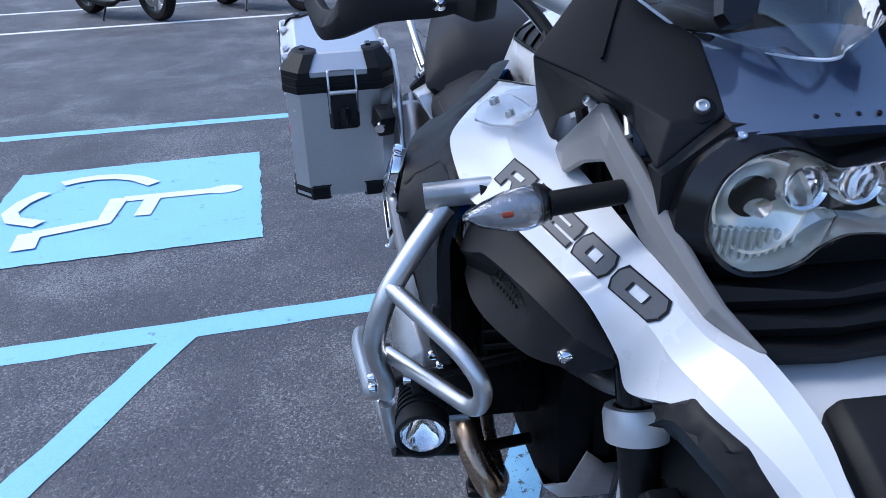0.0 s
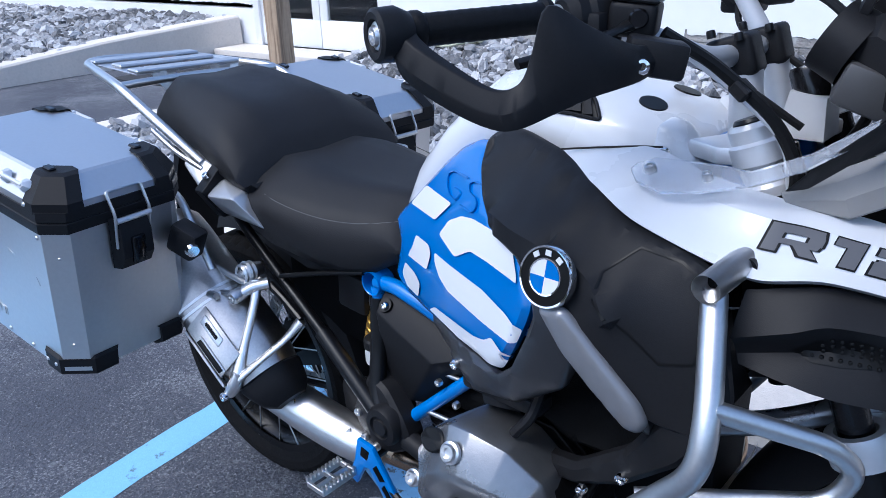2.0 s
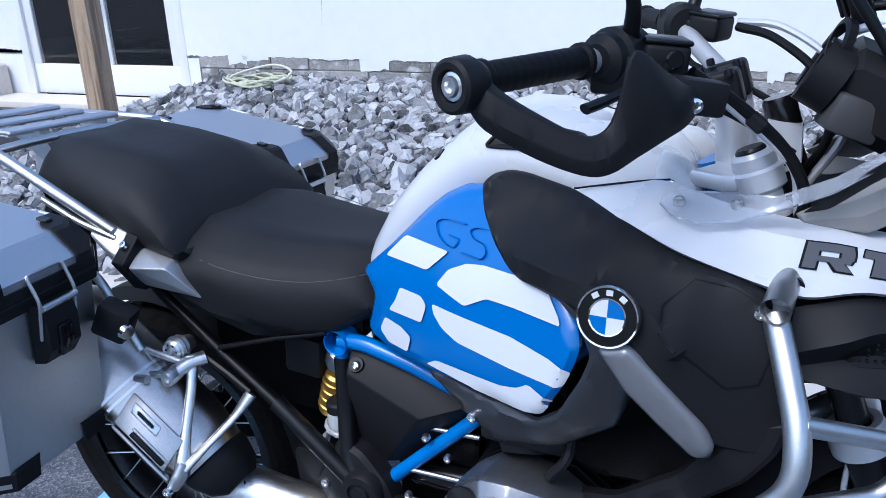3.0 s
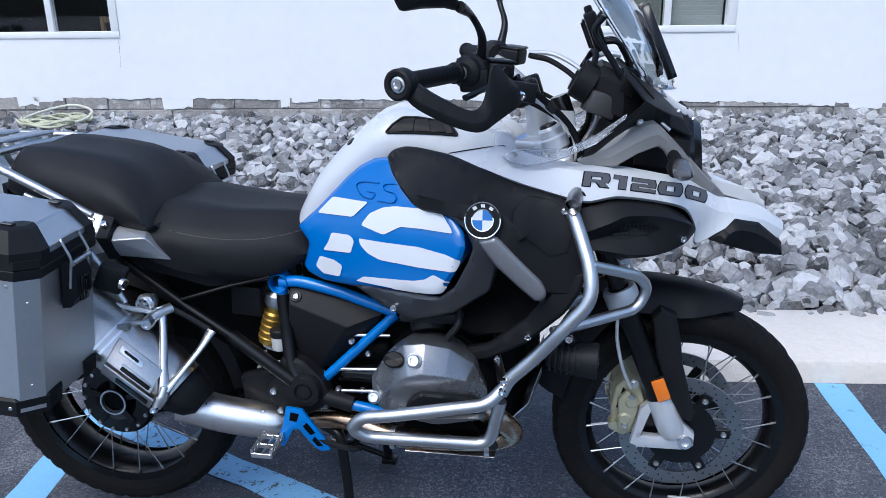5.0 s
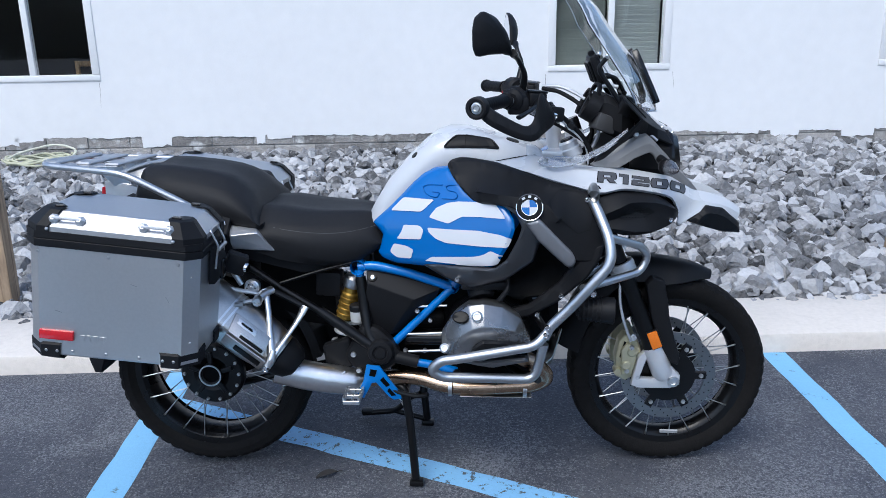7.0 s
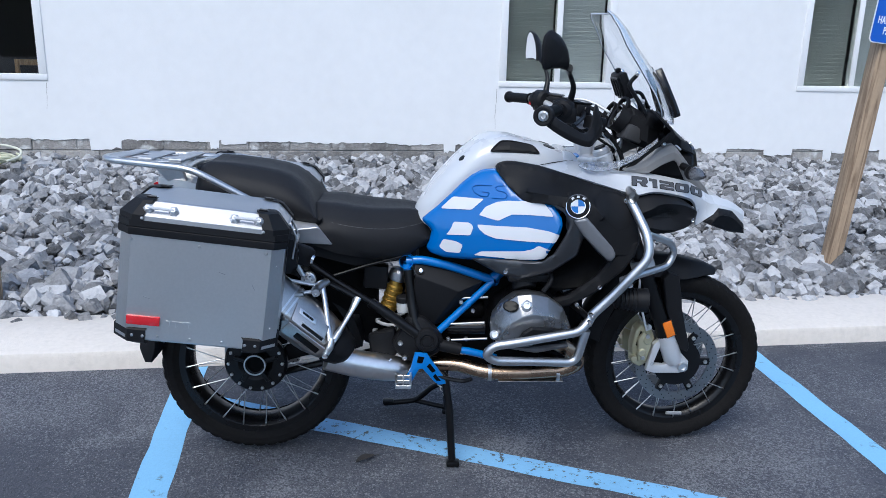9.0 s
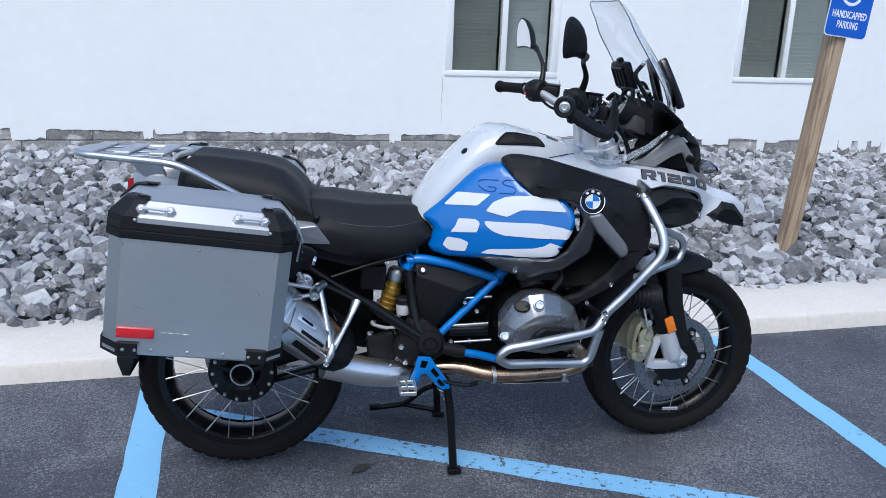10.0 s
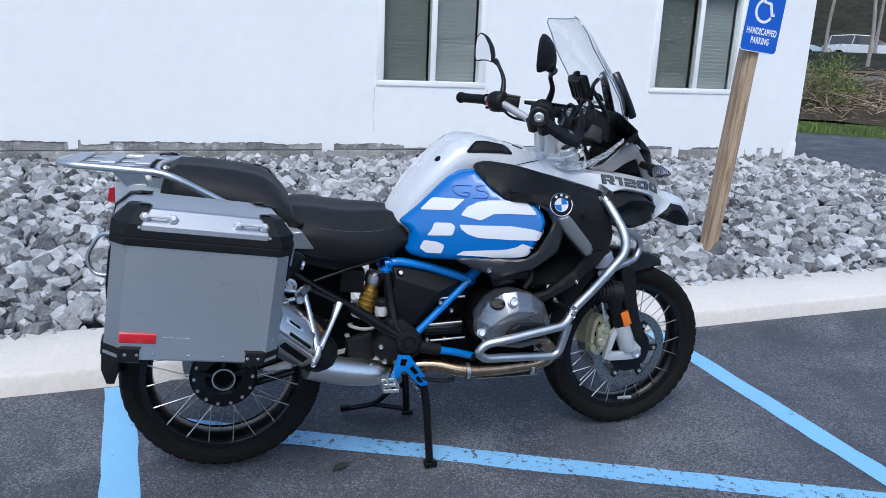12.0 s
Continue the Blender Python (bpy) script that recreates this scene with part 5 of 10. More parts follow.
vent()
piece("tank_cap", lathe([(0, 0.012), (0.034, 0.012), (0.04, 0.008), (0.042, -0.01)], 32, pose(0.9, 0, 1.113, 0, 8)), SILVER_PAINT, "round silver filler cap", TANK, mid=True)
piece("cap_ring", lathe([(0.043, 0.004), (0.058, 0.004), (0.06, -0.01), (0.043, -0.01)], 32, pose(0.9, 0, 1.113, 0, 8)), BLACK_FILM, "", TANK, mid=True)
piece("tank_pad_mark", lathe([(0, 0.002), (0.02, 0.002), (0.022, -0.004)], 24, along(*tank_point((0.995, -0.035, 1.113)))), BLACK_FILM, "", TANK, both=True)
piece("tank_pad_mark", lathe([(0, 0.002), (0.011, 0.002), (0.013, -0.004)], 24, along(*tank_point((0.70, -0.09, 1.06)))), BLACK_FILM, "", TANK, both=True)

# white shoulder by the steering head
sh = loft([[(x, y, z) for x, y, z in ((1.03, -0.125, 1.0), (1.03, -0.05, 1.0), (1.03, -0.05, 1.095), (1.03, -0.10, 1.09))], [(1.06, -0.125, 1.0), (1.06, -0.05, 1.0), (1.06, -0.055, 1.09), (1.06, -0.098, 1.082)], [(1.095, -0.11, 1.0), (1.095, -0.06, 1.0), (1.092, -0.062, 1.06), (1.092, -0.095, 1.055)]])
bmesh.ops.bevel(sh, geom=sh.edges[:], offset=0.008, segments=2, profile=0.5, affect="EDGES")
piece("tank_shoulder", sh, WHITE_BODY, "", TANK, both=True)
bolt((1.055, -0.121, 1.058), (0.2, -1, 0.1), 0.009, TANK, both=True)
tube("tank_seam", [(0.94, -0.186, 1.0605), (0.99, -0.163, 1.066), (1.03, -0.145, 1.0695), (1.055, -0.126, 1.068)], 0.0014, BLACK_FILM, 0.02, TANK, both=True, sides=6)

# ---- side fairing ----
WING = [(0.798, -0.1681, 1.047), (0.807, -0.158, 1.058), (0.833, -0.1551, 1.066), (0.864, -0.1645, 1.066), (0.937, -0.1932, 1.058), (0.993, -0.2245, 1.045), (1.042, -0.2451, 1.033), (1.099, -0.2693, 1.014), (1.15, -0.2749, 1.002), (1.197, -0.2813, 0.984), (1.228, -0.3046, 0.92), (1.244, -0.3064, 0.847), (1.228, -0.3149, 0.795), (1.161, -0.325, 0.8), (1.116, -0.3395, 0.853), (1.071, -0.3486, 0.905), (1.02, -0.3431, 0.935), (0.985, -0.3314, 0.953), (0.934, -0.3057, 0.958), (0.896, -0.2784, 0.955), (0.873, -0.261, 0.962), (0.844, -0.2399, 0.989), (0.816, -0.207, 1.02)]
WING_FOLD = [(0.892, -0.2801, 0.99), (0.945, -0.3065, 0.987), (1, -0.3221, 0.983), (1.05, -0.3289, 0.977), (1.083, -0.3371, 0.962), (1.11, -0.3489, 0.925)]
wing = piece("side_fairing", shell(WING, 0.014, 0.002, 0.014, 0.005, 0.012, creases=[WING_FOLD]), BLACK_PLASTIC, "matt black side fairing panel, folded along its middle", angle=0.5)
wing_y = skin_y(wing)
mirrored(wing)
SHROUD_LINE = [(0.944, -0.31, 0.966), (0.991, -0.34, 0.951), (1.027, -0.348, 0.93), (1.071, -0.343, 0.902), (1.116, -0.335, 0.85), (1.161, -0.325, 0.795), (1.156, -0.315, 0.768), (1.118, -0.31, 0.80), (1.065, -0.322, 0.858), (1.045, -0.33, 0.80), (0.966, -0.322, 0.742), (0.868, -0.292, 0.707), (0.796, -0.257, 0.726), (0.717, -0.224, 0.764), (0.838, -0.288, 0.772), (0.939, -0.33, 0.779), (0.972, -0.342, 0.808), (1.002, -0.352, 0.868), (1.013, -0.352, 0.902), (0.996, -0.342, 0.936)]
sd = piece("air_shroud", shell(SHROUD_LINE, 0.014, 0.004, 0.016, 0.006, 0.008), SHROUD, "dark grey metallic radiator shroud", both=True, angle=0.9)
# lighter than the shroud: the crease's highlight is put into the rib's colour
RIB = [(1.02, -0.352, 0.918), (1.057, -0.35, 0.866), (1.1, -0.343, 0.823), (1.138, -0.336, 0.787), (1.155, -0.334, 0.788), (1.163, -0.336, 0.804), (1.152, -0.34, 0.829), (1.114, -0.348, 0.869), (1.076, -0.354, 0.911), (1.058, -0.357, 0.93)]
piece("shroud_rib", shell(RIB, 0.012, 0.003, 0.012, 0.006, 0.01, lift=0.004), surf("light_grey_metallic", (0.24, 0.24, 0.25), 0.36, metal=0.5, var=0.05), "", sd, both=True, angle=0.9)
# the hollow behind the shroud: ribbed black duct, the hollow's shade put into its colour
piece("air_duct", shell([(1.05, -0.29, 0.86), (1.15, -0.29, 0.80), (1.16, -0.29, 0.74), (1.10, -0.27, 0.68), (1.0, -0.25, 0.66), (0.9, -0.24, 0.70), (0.97, -0.27, 0.75), (1.03, -0.29, 0.80)], 0.02, -0.05, 0.025, 0.006), ENGINE_AND_HOLLOW_BLACK, "", both=True)
LOWFAIR = [(1.244, -0.312, 0.85), (1.230, -0.318, 0.80), (1.2, -0.318, 0.752), (1.121, -0.305, 0.674), (1.038, -0.285, 0.62), (0.985, -0.27, 0.602), (0.955, -0.262, 0.604), (0.96, -0.262, 0.628), (1.038, -0.285, 0.656), (1.12, -0.303, 0.729), (1.158, -0.316, 0.79), (1.20, -0.312, 0.84)]
piece("lower_fairing", shell(LOWFAIR, 0.02, 0.006, 0.018, 0.008), BLACK_PLASTIC, "matt black lower fairing strip", both=True)
# hatch seam, drawn as a thin recessed line of film
HATCH = [(1.117, 0.998), (1.088, 0.972), (1.09, 0.945), (1.165, 0.88), (1.2, 0.888), (1.209, 0.925), (1.188, 0.978), (1.166, 0.99)]


def seam(line, surface, width, name, parent, material, closed=True, lift=0.0012):
    bm = bmesh.new()
    pts = dense([Vector((x, 0, z)) for x, z in line], 0.012)
    if not closed:
        pts = pts[:len(pts)]
    n = len(pts)
    rows = []
    for i, p in enumerate(pts):
        d = (pts[(i + 1) % n] - pts[i - 1]).normalized()
        s = Vector((-d.z, 0, d.x)) * width / 2
        a, b = p + s, p - s
        rows.append((bm.verts.new(surface(a.x, a.z, lift)), bm.verts.new(surface(b.x, b.z, lift))))
    for i in range(n if closed else n - 1):
        a, b = rows[i], rows[(i + 1) % n]
        bm.faces.new((a[0], a[1], b[1], b[0]))
    bm.normal_update()
    for f in bm.faces:
        if f.normal.y > 0:
            f.normal_flip()
    return piece(name, bm, material, "", parent)


mirrored(seam(HATCH, wing_y, 0.0022, "hatch_seam", wing, BLACK_FILM))
for p in ((1.192, 0.968),):
    bolt((p[0], wing_y(*p) - 0.001, p[1]), (0, -1, 0.1), 0.008, wing, both=True)
for p in ((1.06, -0.295, 0.632), (1.125, -0.31, 0.695), (0.83, -0.285, 0.735)):
    bolt(p, (0, -1, 0), 0.008, sd, both=True)


def roundel():
    c = Vector((1.032, -0.348, 0.96))
    m = along(c, (-0.05, -1, 0.26))
    r = piece("round_badge", lathe([(0, 0.004), (0.034, 0.0035), (0.036, 0.001), (0.036, -0.006)], 48, m), BLACK_FILM, "round badge in black, blue and white", wing)
    piece("badge_rim", lathe([(0.0345, 0.004), (0.0365, 0.0045), (0.0375, 0.002), (0.0375, -0.006)], 48, m), CHROME, "", r)
    piece("badge_ring", lathe([(0.0205, 0.0045), (0.0225, 0.0048), (0.0225, 0.003), (0.0205, 0.003)], 48, m, True), CHROME, "", r)
    for k in range(4):
        bm = bmesh.new()
        a0 = math.pi / 2 * k + 0.02
        arc = [bm.verts.new((0.0205 * math.cos(a0 + t), 0.0205 * math.sin(a0 + t), 0.0049)) for t in np.linspace(0, math.pi / 2, 10)]
        f = bm.faces.new([bm.verts.new((0, 0, 0.0049)), *arc])
        bmesh.ops.transform(bm, matrix=m, verts=bm.verts[:])
        piece("badge_quarter", bm, DECAL_WHITE if k % 2 else BLUE_BODY, "", r, smooth=False)
    for a in (55, 90, 125):
        bm = boxed(-0.004, 0.004, 0.0255, 0.032, 0.004, 0.0052, 0, 1, m @ pose(0, 0, 0, 0, 0, a - 90))
        piece("badge_mark", bm, DECAL_WHITE, "", r, smooth=False)


roundel()

# ---- beak, nose and lamps ----
BEAK = [
    [(0.935, -0.172, 1.058), (0.935, -0.175, 1.057), (0.935, -0.178, 1.055), (0.935, -0.18, 1.053)],
    [(1.044, -0.14, 1.07), (1.03, -0.18, 1.062), (1.025, -0.21, 1.05), (1.02, -0.232, 1.039)],
    [(1.13, -0.148, 1.05), (1.115, -0.2, 1.044), (1.105, -0.24, 1.032), (1.095, -0.27, 1.021)],
    [(1.221, -0.148, 1.038), (1.215, -0.207, 1.034), (1.212, -0.234, 1.006), (1.195, -0.268, 0.992)],
    [(1.27, -0.145, 1.036), (1.262, -0.193, 1.028), (1.256, -0.222, 1.0), (1.24, -0.257, 0.982)],
    [(1.314, -0.138, 1.03), (1.312, -0.178, 1.018), (1.31, -0.206, 0.992), (1.30, -0.234, 0.988)],
    [(1.393, -0.125, 1.014), (1.388, -0.155, 1.004), (1.384, -0.179, 0.978), (1.385, -0.2, 0.972)],
    [(1.45, -0.112, 1.0), (1.447, -0.136, 0.994), (1.443, -0.156, 0.966), (1.444, -0.174, 0.951)],
    [(1.487, -0.092, 0.978), (1.492, -0.108, 0.975), (1.491, -0.128, 0.948), (1.472, -0.15, 0.905)],
    [(1.52, -0.068, 0.955), (1.528, -0.088, 0.955), (1.525, -0.115, 0.93), (1.48, -0.138, 0.864)],
    [(1.55, -0.04, 0.944), (1.567, -0.066, 0.945), (1.575, -0.098, 0.92), (1.565, -0.111, 0.902)],
    [(1.625, -0.028, 0.925), (1.632, -0.048, 0.92), (1.635, -0.07, 0.899), (1.622, -0.085, 0.873)],
    [(1.678, -0.026, 0.893), (1.682, -0.035, 0.886), (1.68, -0.045, 0.871), (1.672, -0.052, 0.856)],
]


def rail_at(rows, s, k):
    """The point of rail k at s stations along a set of cross sections."""
    i = min(int(s), len(rows) - 2)
    f = s - i
    a, b, c, d = [Vector(rows[min(max(j, 0), len(rows) - 1)][k]) for j in (i - 1, i, i + 1, i + 2)]
    m0, m1 = (c - a) * 0.42, (d - b) * 0.42
    return b * (2 * f ** 3 - 3 * f * f + 1) + m0 * (f ** 3 - 2 * f * f + f) + c * (3 * f * f - 2 * f ** 3) + m1 * (f ** 3 - f * f)


def beak_at(s, k):
    """The beak's rails: inner edge, ridge, crease, foot."""
    return rail_at(BEAK, s, k)


def beak_side():
    sec = []
    for s in np.linspace(0, len(BEAK) - 1, 8 * (len(BEAK) - 1) + 1):
        r = [beak_at(s, k) for k in range(4)]
        mid_a, mid_b, mid_c = r[0].lerp(r[1], 0.5), r[1].lerp(r[2], 0.5), r[2].lerp(r[3], 0.5)
        front = [r[0], mid_a, r[1], mid_b, r[2], mid_c, r[3]]
        sec.append(front + [q + Vector((0, 0.012, -0.008)) for q in front[:0:-1]] + [r[0] + Vector((0, 0.004, -0.03))])
    return piece("beak_side", loft(sec), WHITE_BODY, "glossy white beak side with dark model number", both=True, angle=0.32)


bk = beak_side()


def beak_face(x, v, lift):
    """A point on the beak's number face at x, v of the way up from the crease."""
    lo, hi = 2.0, 10.0
    for _ in range(30):
        s = (lo + hi) / 2
        if beak_at(s, 2).lerp(beak_at(s, 1), v).x < x:
            lo = s
        else:
            hi = s
    p = beak_at(s, 2).lerp(beak_at(s, 1), v)
    n = (beak_at(s, 1) - beak_at(s, 2)).cross(beak_at(s + 0.1, 2) - beak_at(s - 0.1, 2)).normalized()
    return p + (n if n.y < 0 else -n) * lift


def model_number():
    """R1200 in slanted block figures along the beak."""
    t = 0.3
    glyphs = {"R": [[(0, 0), (0.27, 0), (0.27, 1), (0, 1)], [(0.25, 1 - t), (1, 1 - t), (0.94, 1), (0.25, 1)], [(0.73, 0.45), (1, 0.45), (1, 1 - t), (0.73, 1 - t)], [(0.25, 0.3), (0.95, 0.3), (0.98, 0.5), (0.25, 0.5)], [(0.5, 0.32), (0.8, 0.32), (1.02, 0), (0.7, 0)]],
              "1": [[(0.4, 0), (0.9, 0), (0.9, 1), (0.4, 1)], [(0.0, 1 - t), (0.42, 1 - t), (0.42, 1), (0.0, 1)]],
              "2": [[(0, 1 - t), (1, 1 - t), (0.94, 1), (0, 1)], [(0.73, 0.5), (1, 0.5), (1, 1 - t), (0.73, 1 - t)], [(0.06, 0.36), (1, 0.36), (1, 0.6), (0.06, 0.6)], [(0, 0.2), (0.27, 0.2), (0.27, 0.56), (0, 0.5)], [(0, 0), (1, 0), (1, 0.26), (0, 0.26)]],
              "0": [[(0, 1 - t), (1, 1 - t), (0.9, 1), (0.1, 1)], [(0.1, 0), (0.9, 0), (1, t), (0, t)], [(0, t), (0.3, t), (0.3, 1 - t), (0, 1 - t)], [(0.7, t), (1, t), (1, 1 - t), (0.7, 1 - t)]]}
    for ch, x0, x1 in (("R", 1.228, 1.281), ("1", 1.290, 1.320), ("2", 1.329, 1.379), ("0", 1.386, 1.437), ("0", 1.445, 1.494)):
        owner = bk
        for grow, lift, mat, name in ((1.0, 0.0012, BLACK_FILM, "numeral"), (0.0, 0.0019, LETTER, "numeral_face")):
            bm = bmesh.new()
            for quad in glyphs[ch]:
                cu, cv = sum(q[0] for q in quad) / 4, sum(q[1] for q in quad) / 4
                ring = [(u + math.copysign(0.05 * grow, u - cu), v + (math.copysign(0.06 * grow, v - cv) if v in (0, 1) else 0)) for u, v in quad]
                g = [[None] * 5 for _ in range(4)]
                for i in range(4):
                    for j in range(5):
                        a, b = i / 3, j / 4
                        u = (ring[0][0] * (1 - b) + ring[1][0] * b) * (1 - a) + (ring[3][0] * (1 - b) + ring[2][0] * b) * a
                        v = (ring[0][1] * (1 - b) + ring[1][1] * b) * (1 - a) + (ring[3][1] * (1 - b) + ring[2][1] * b) * a
                        g[i][j] = bm.verts.new(beak_face(x0 + (x1 - x0) * u + 0.004 * (v - 0.5), 0.1 + 0.84 * v, lift))
                for i in range(3):
                    for j in range(4):
                        f = bm.faces.new((g[i][j], g[i][j + 1], g[i + 1][j + 1], g[i + 1][j]))
                        f.normal_update()
                        if f.normal.y > 0:
                            f.normal_flip()
            o = piece(name, bm, mat, "", owner, smooth=False)
            mirrored(o)
            owner = bk


model_number()

# white centre plate of the beak, black caps and underside
sec = []
for x, w, z in ((1.485, 0.08, 0.9), (1.56, 0.08, 0.886), (1.62, 0.078, 0.868), (1.676, 0.07, 0.84)):
    sec.append([(x, w * q, z + 0.004 * (1 - q * q)) for q in np.linspace(-1, 1, 9)] + [(x, w * q, z - 0.008) for q in np.linspace(1, -1, 9)])
piece("beak_top", loft(sec), WHITE_BODY, "white sunken centre plate of the beak", angle=0.7, mid=True)
sec = []
for x, w, z0, z1 in ((1.562, 0.026, 0.87, 0.889), (1.578, 0.044, 0.862, 0.911), (1.62, 0.05, 0.842, 0.9), (1.68, 0.05, 0.81, 0.868), (1.69, 0.044, 0.81, 0.845)):
    sec.append([(x, -w, z0), (x, w, z0), (x, w, z1 - 0.012), (x, w * 0.7, z1), (x, -w * 0.7, z1), (x, -w, z1 - 0.012)])
bm = loft(sec)
bmesh.ops.bevel(bm, geom=[e for e in bm.edges if len(e.link_faces) == 2 and e.calc_face_angle() > 0.3], offset=0.003, segments=2, profile=0.5, affect="EDGES")
piece("beak_insert", bm, BLACK_PLASTIC, "black block between the beak's two sides", angle=0.4, mid=True)
CAP = [(1.505, -0.128, 0.868), (1.561, -0.112, 0.913), (1.617, -0.092, 0.899), (1.679, -0.052, 0.846), (1.686, -0.048, 0.812), (1.62, -0.078, 0.824), (1.548, -0.108, 0.850)]
piece("beak_cap", shell(CAP, 0.02, 0.0, 0.012, 0.004, 0.003, creases=[[(1.53, -0.136, 0.862), (1.561, -0.126, 0.89), (1.612, -0.106, 0.879), (1.668, -0.068, 0.838)]]), BLACK_PLASTIC, "", both=True)
sec = []
for x, w, z, h in ((1.30, 0.16, 0.88, 0.10), (1.42, 0.13, 0.87, 0.08), (1.48, 0.12, 0.868, 0.022), (1.52, 0.115, 0.868, 0.012), (1.62, 0.075, 0.838, 0.012), (1.682, 0.045, 0.818, 0.01)):
    sec.append([(x, -w, z), (x, w, z), (x, w * 0.9, z + h), (x, -w * 0.9, z + h)])
piece("beak_underside", loft(sec), BLACK_PLASTIC, "", mid=True)
# rails of the pod: top edge, ridge, hollow, lower lip, bottom edge
POD = [
    [(1.226, -0.252, 0.965), (1.224, -0.276, 0.915), (1.23, -0.268, 0.895), (1.235, -0.272, 0.885), (1.243, -0.258, 0.88)],
    [(1.289, -0.226, 0.976), (1.282, -0.270, 0.938), (1.288, -0.244, 0.906), (1.288, -0.270, 0.878), (1.30, -0.232, 0.853)],
    [(1.336, -0.204, 0.973), (1.320, -0.258, 0.952), (1.335, -0.228, 0.918), (1.335, -0.254, 0.868), (1.345, -0.213, 0.848)],
    [(1.395, -0.184, 0.960), (1.393, -0.228, 0.945), (1.395, -0.221, 0.912), (1.40, -0.222, 0.864), (1.392, -0.193, 0.850)],
    [(1.44, -0.165, 0.935), (1.453, -0.190, 0.920), (1.45, -0.188, 0.9), (1.446, -0.184, 0.874), (1.44, -0.168, 0.867)],
    [(1.466, -0.146, 0.908), (1.473, -0.152, 0.900), (1.472, -0.151, 0.894), (1.468, -0.152, 0.886), (1.462, -0.148, 0.882)],
]


def pod_shape():
    sec = []
    for s in np.linspace(0, 5, 41):
        r = [rail_at(POD, s, k) for k in range(5)]
        row = [r[0], r[0].lerp(r[1], 0.5) + Vector((0, -0.004, 0.0)), r[1], r[1].lerp(r[2], 0.45) + Vector((0, 0.003, 0)), r[2], r[2].lerp(r[3], 0.6), r[3], r[4]]
        sec.append(row + [r[4] + Vector((-0.004, 0.03, 0.012)), r[0] + Vector((-0.004, 0.03, -0.012))])
    return loft(sec)


pod = piece("lamp_side_pod", pod_shape(), BLACK_PLASTIC, "matt black intake pod under the beak", both=True, angle=0.55)
pod_y = skin_y(pod)
bolt((1.441, pod_y(1.441, 0.889) - 0.001, 0.889), (0.3, -1, -0.1), 0.008, pod)
# dark mesh in the pod's hollow
MESH_LINE = [(1.28, 0.908), (1.302, 0.926), (1.335, 0.935), (1.375, 0.93), (1.39, 0.918), (1.365, 0.906), (1.33, 0.9), (1.3, 0.9)]
mesh = piece("intake_mesh", decal(MESH_LINE, pod_y, 0.0012, 0.008), BLACK_FILM, "black intake mesh", pod)
knots = bmesh.new()
for j, z in enumerate((0.906, 0.914, 0.922, 0.93)):
    for k in range(12):
        x = 1.3 + 0.0088 * k + (0.0044 if j % 2 else 0) + 0.004 * j
        if x < 1.372 - 0.004 * abs(j - 1):
            q = pod_y(x, z, 0.0012)
            add_lathe(knots, [(0, 0.002), (0.002, 0.0014), (0.0028, -0.001)], 6, along(q, (0.2, -1, 0.2)))
piece("mesh_relief", knots, BLACK_FILM, "", mesh)

# warm grey bracket that frames the headlamp: a wide chamfered strap
STRAP = [((1.213, -0.146, 1.045), (1.225, -0.156, 1.034)), ((1.265, -0.144, 1.078), (1.295, -0.165, 1.036)), ((1.325, -0.141, 1.115), (1.342, -0.158, 1.064)), ((1.35, -0.141, 1.129), (1.372, -0.15, 1.075)), ((1.368, -0.14, 1.131), (1.384, -0.147, 1.078)), ((1.385, -0.136, 1.118), (1.395, -0.144, 1.07)), ((1.45, -0.106, 1.052), (1.432, -0.122, 1.012)), ((1.495, -0.083, 1.002), (1.47, -0.1, 0.982)), ((1.518, -0.072, 0.981), (1.504, -0.08, 0.952)), ((1.549, -0.04, 0.946), (1.541, -0.047, 0.937))]
sec = []
for a, b in STRAP:
    a, b = Vector(a), Vector(b)
    n = Vector((0.3, -0.8, 0.45)).normalized()
    w = 0.008 if (a - b).length > 0.02 else 0.004
    sec.append([a, a.lerp(b, 0.22) + n * w, a.lerp(b, 0.62) + n * w, b, b - n * w, a - n * w])
bm = loft(sec)
bmesh.ops.bevel(bm, geom=[e for e in bm.edges if len(e.link_faces) == 2 and e.calc_face_angle() > 0.35], offset=0.0012, segments=1, profile=0.5, affect="EDGES")
piece("lamp_bracket", bm, GREY_PLASTIC, "warm grey bracket beside the headlamp", both=True, angle=0.2)


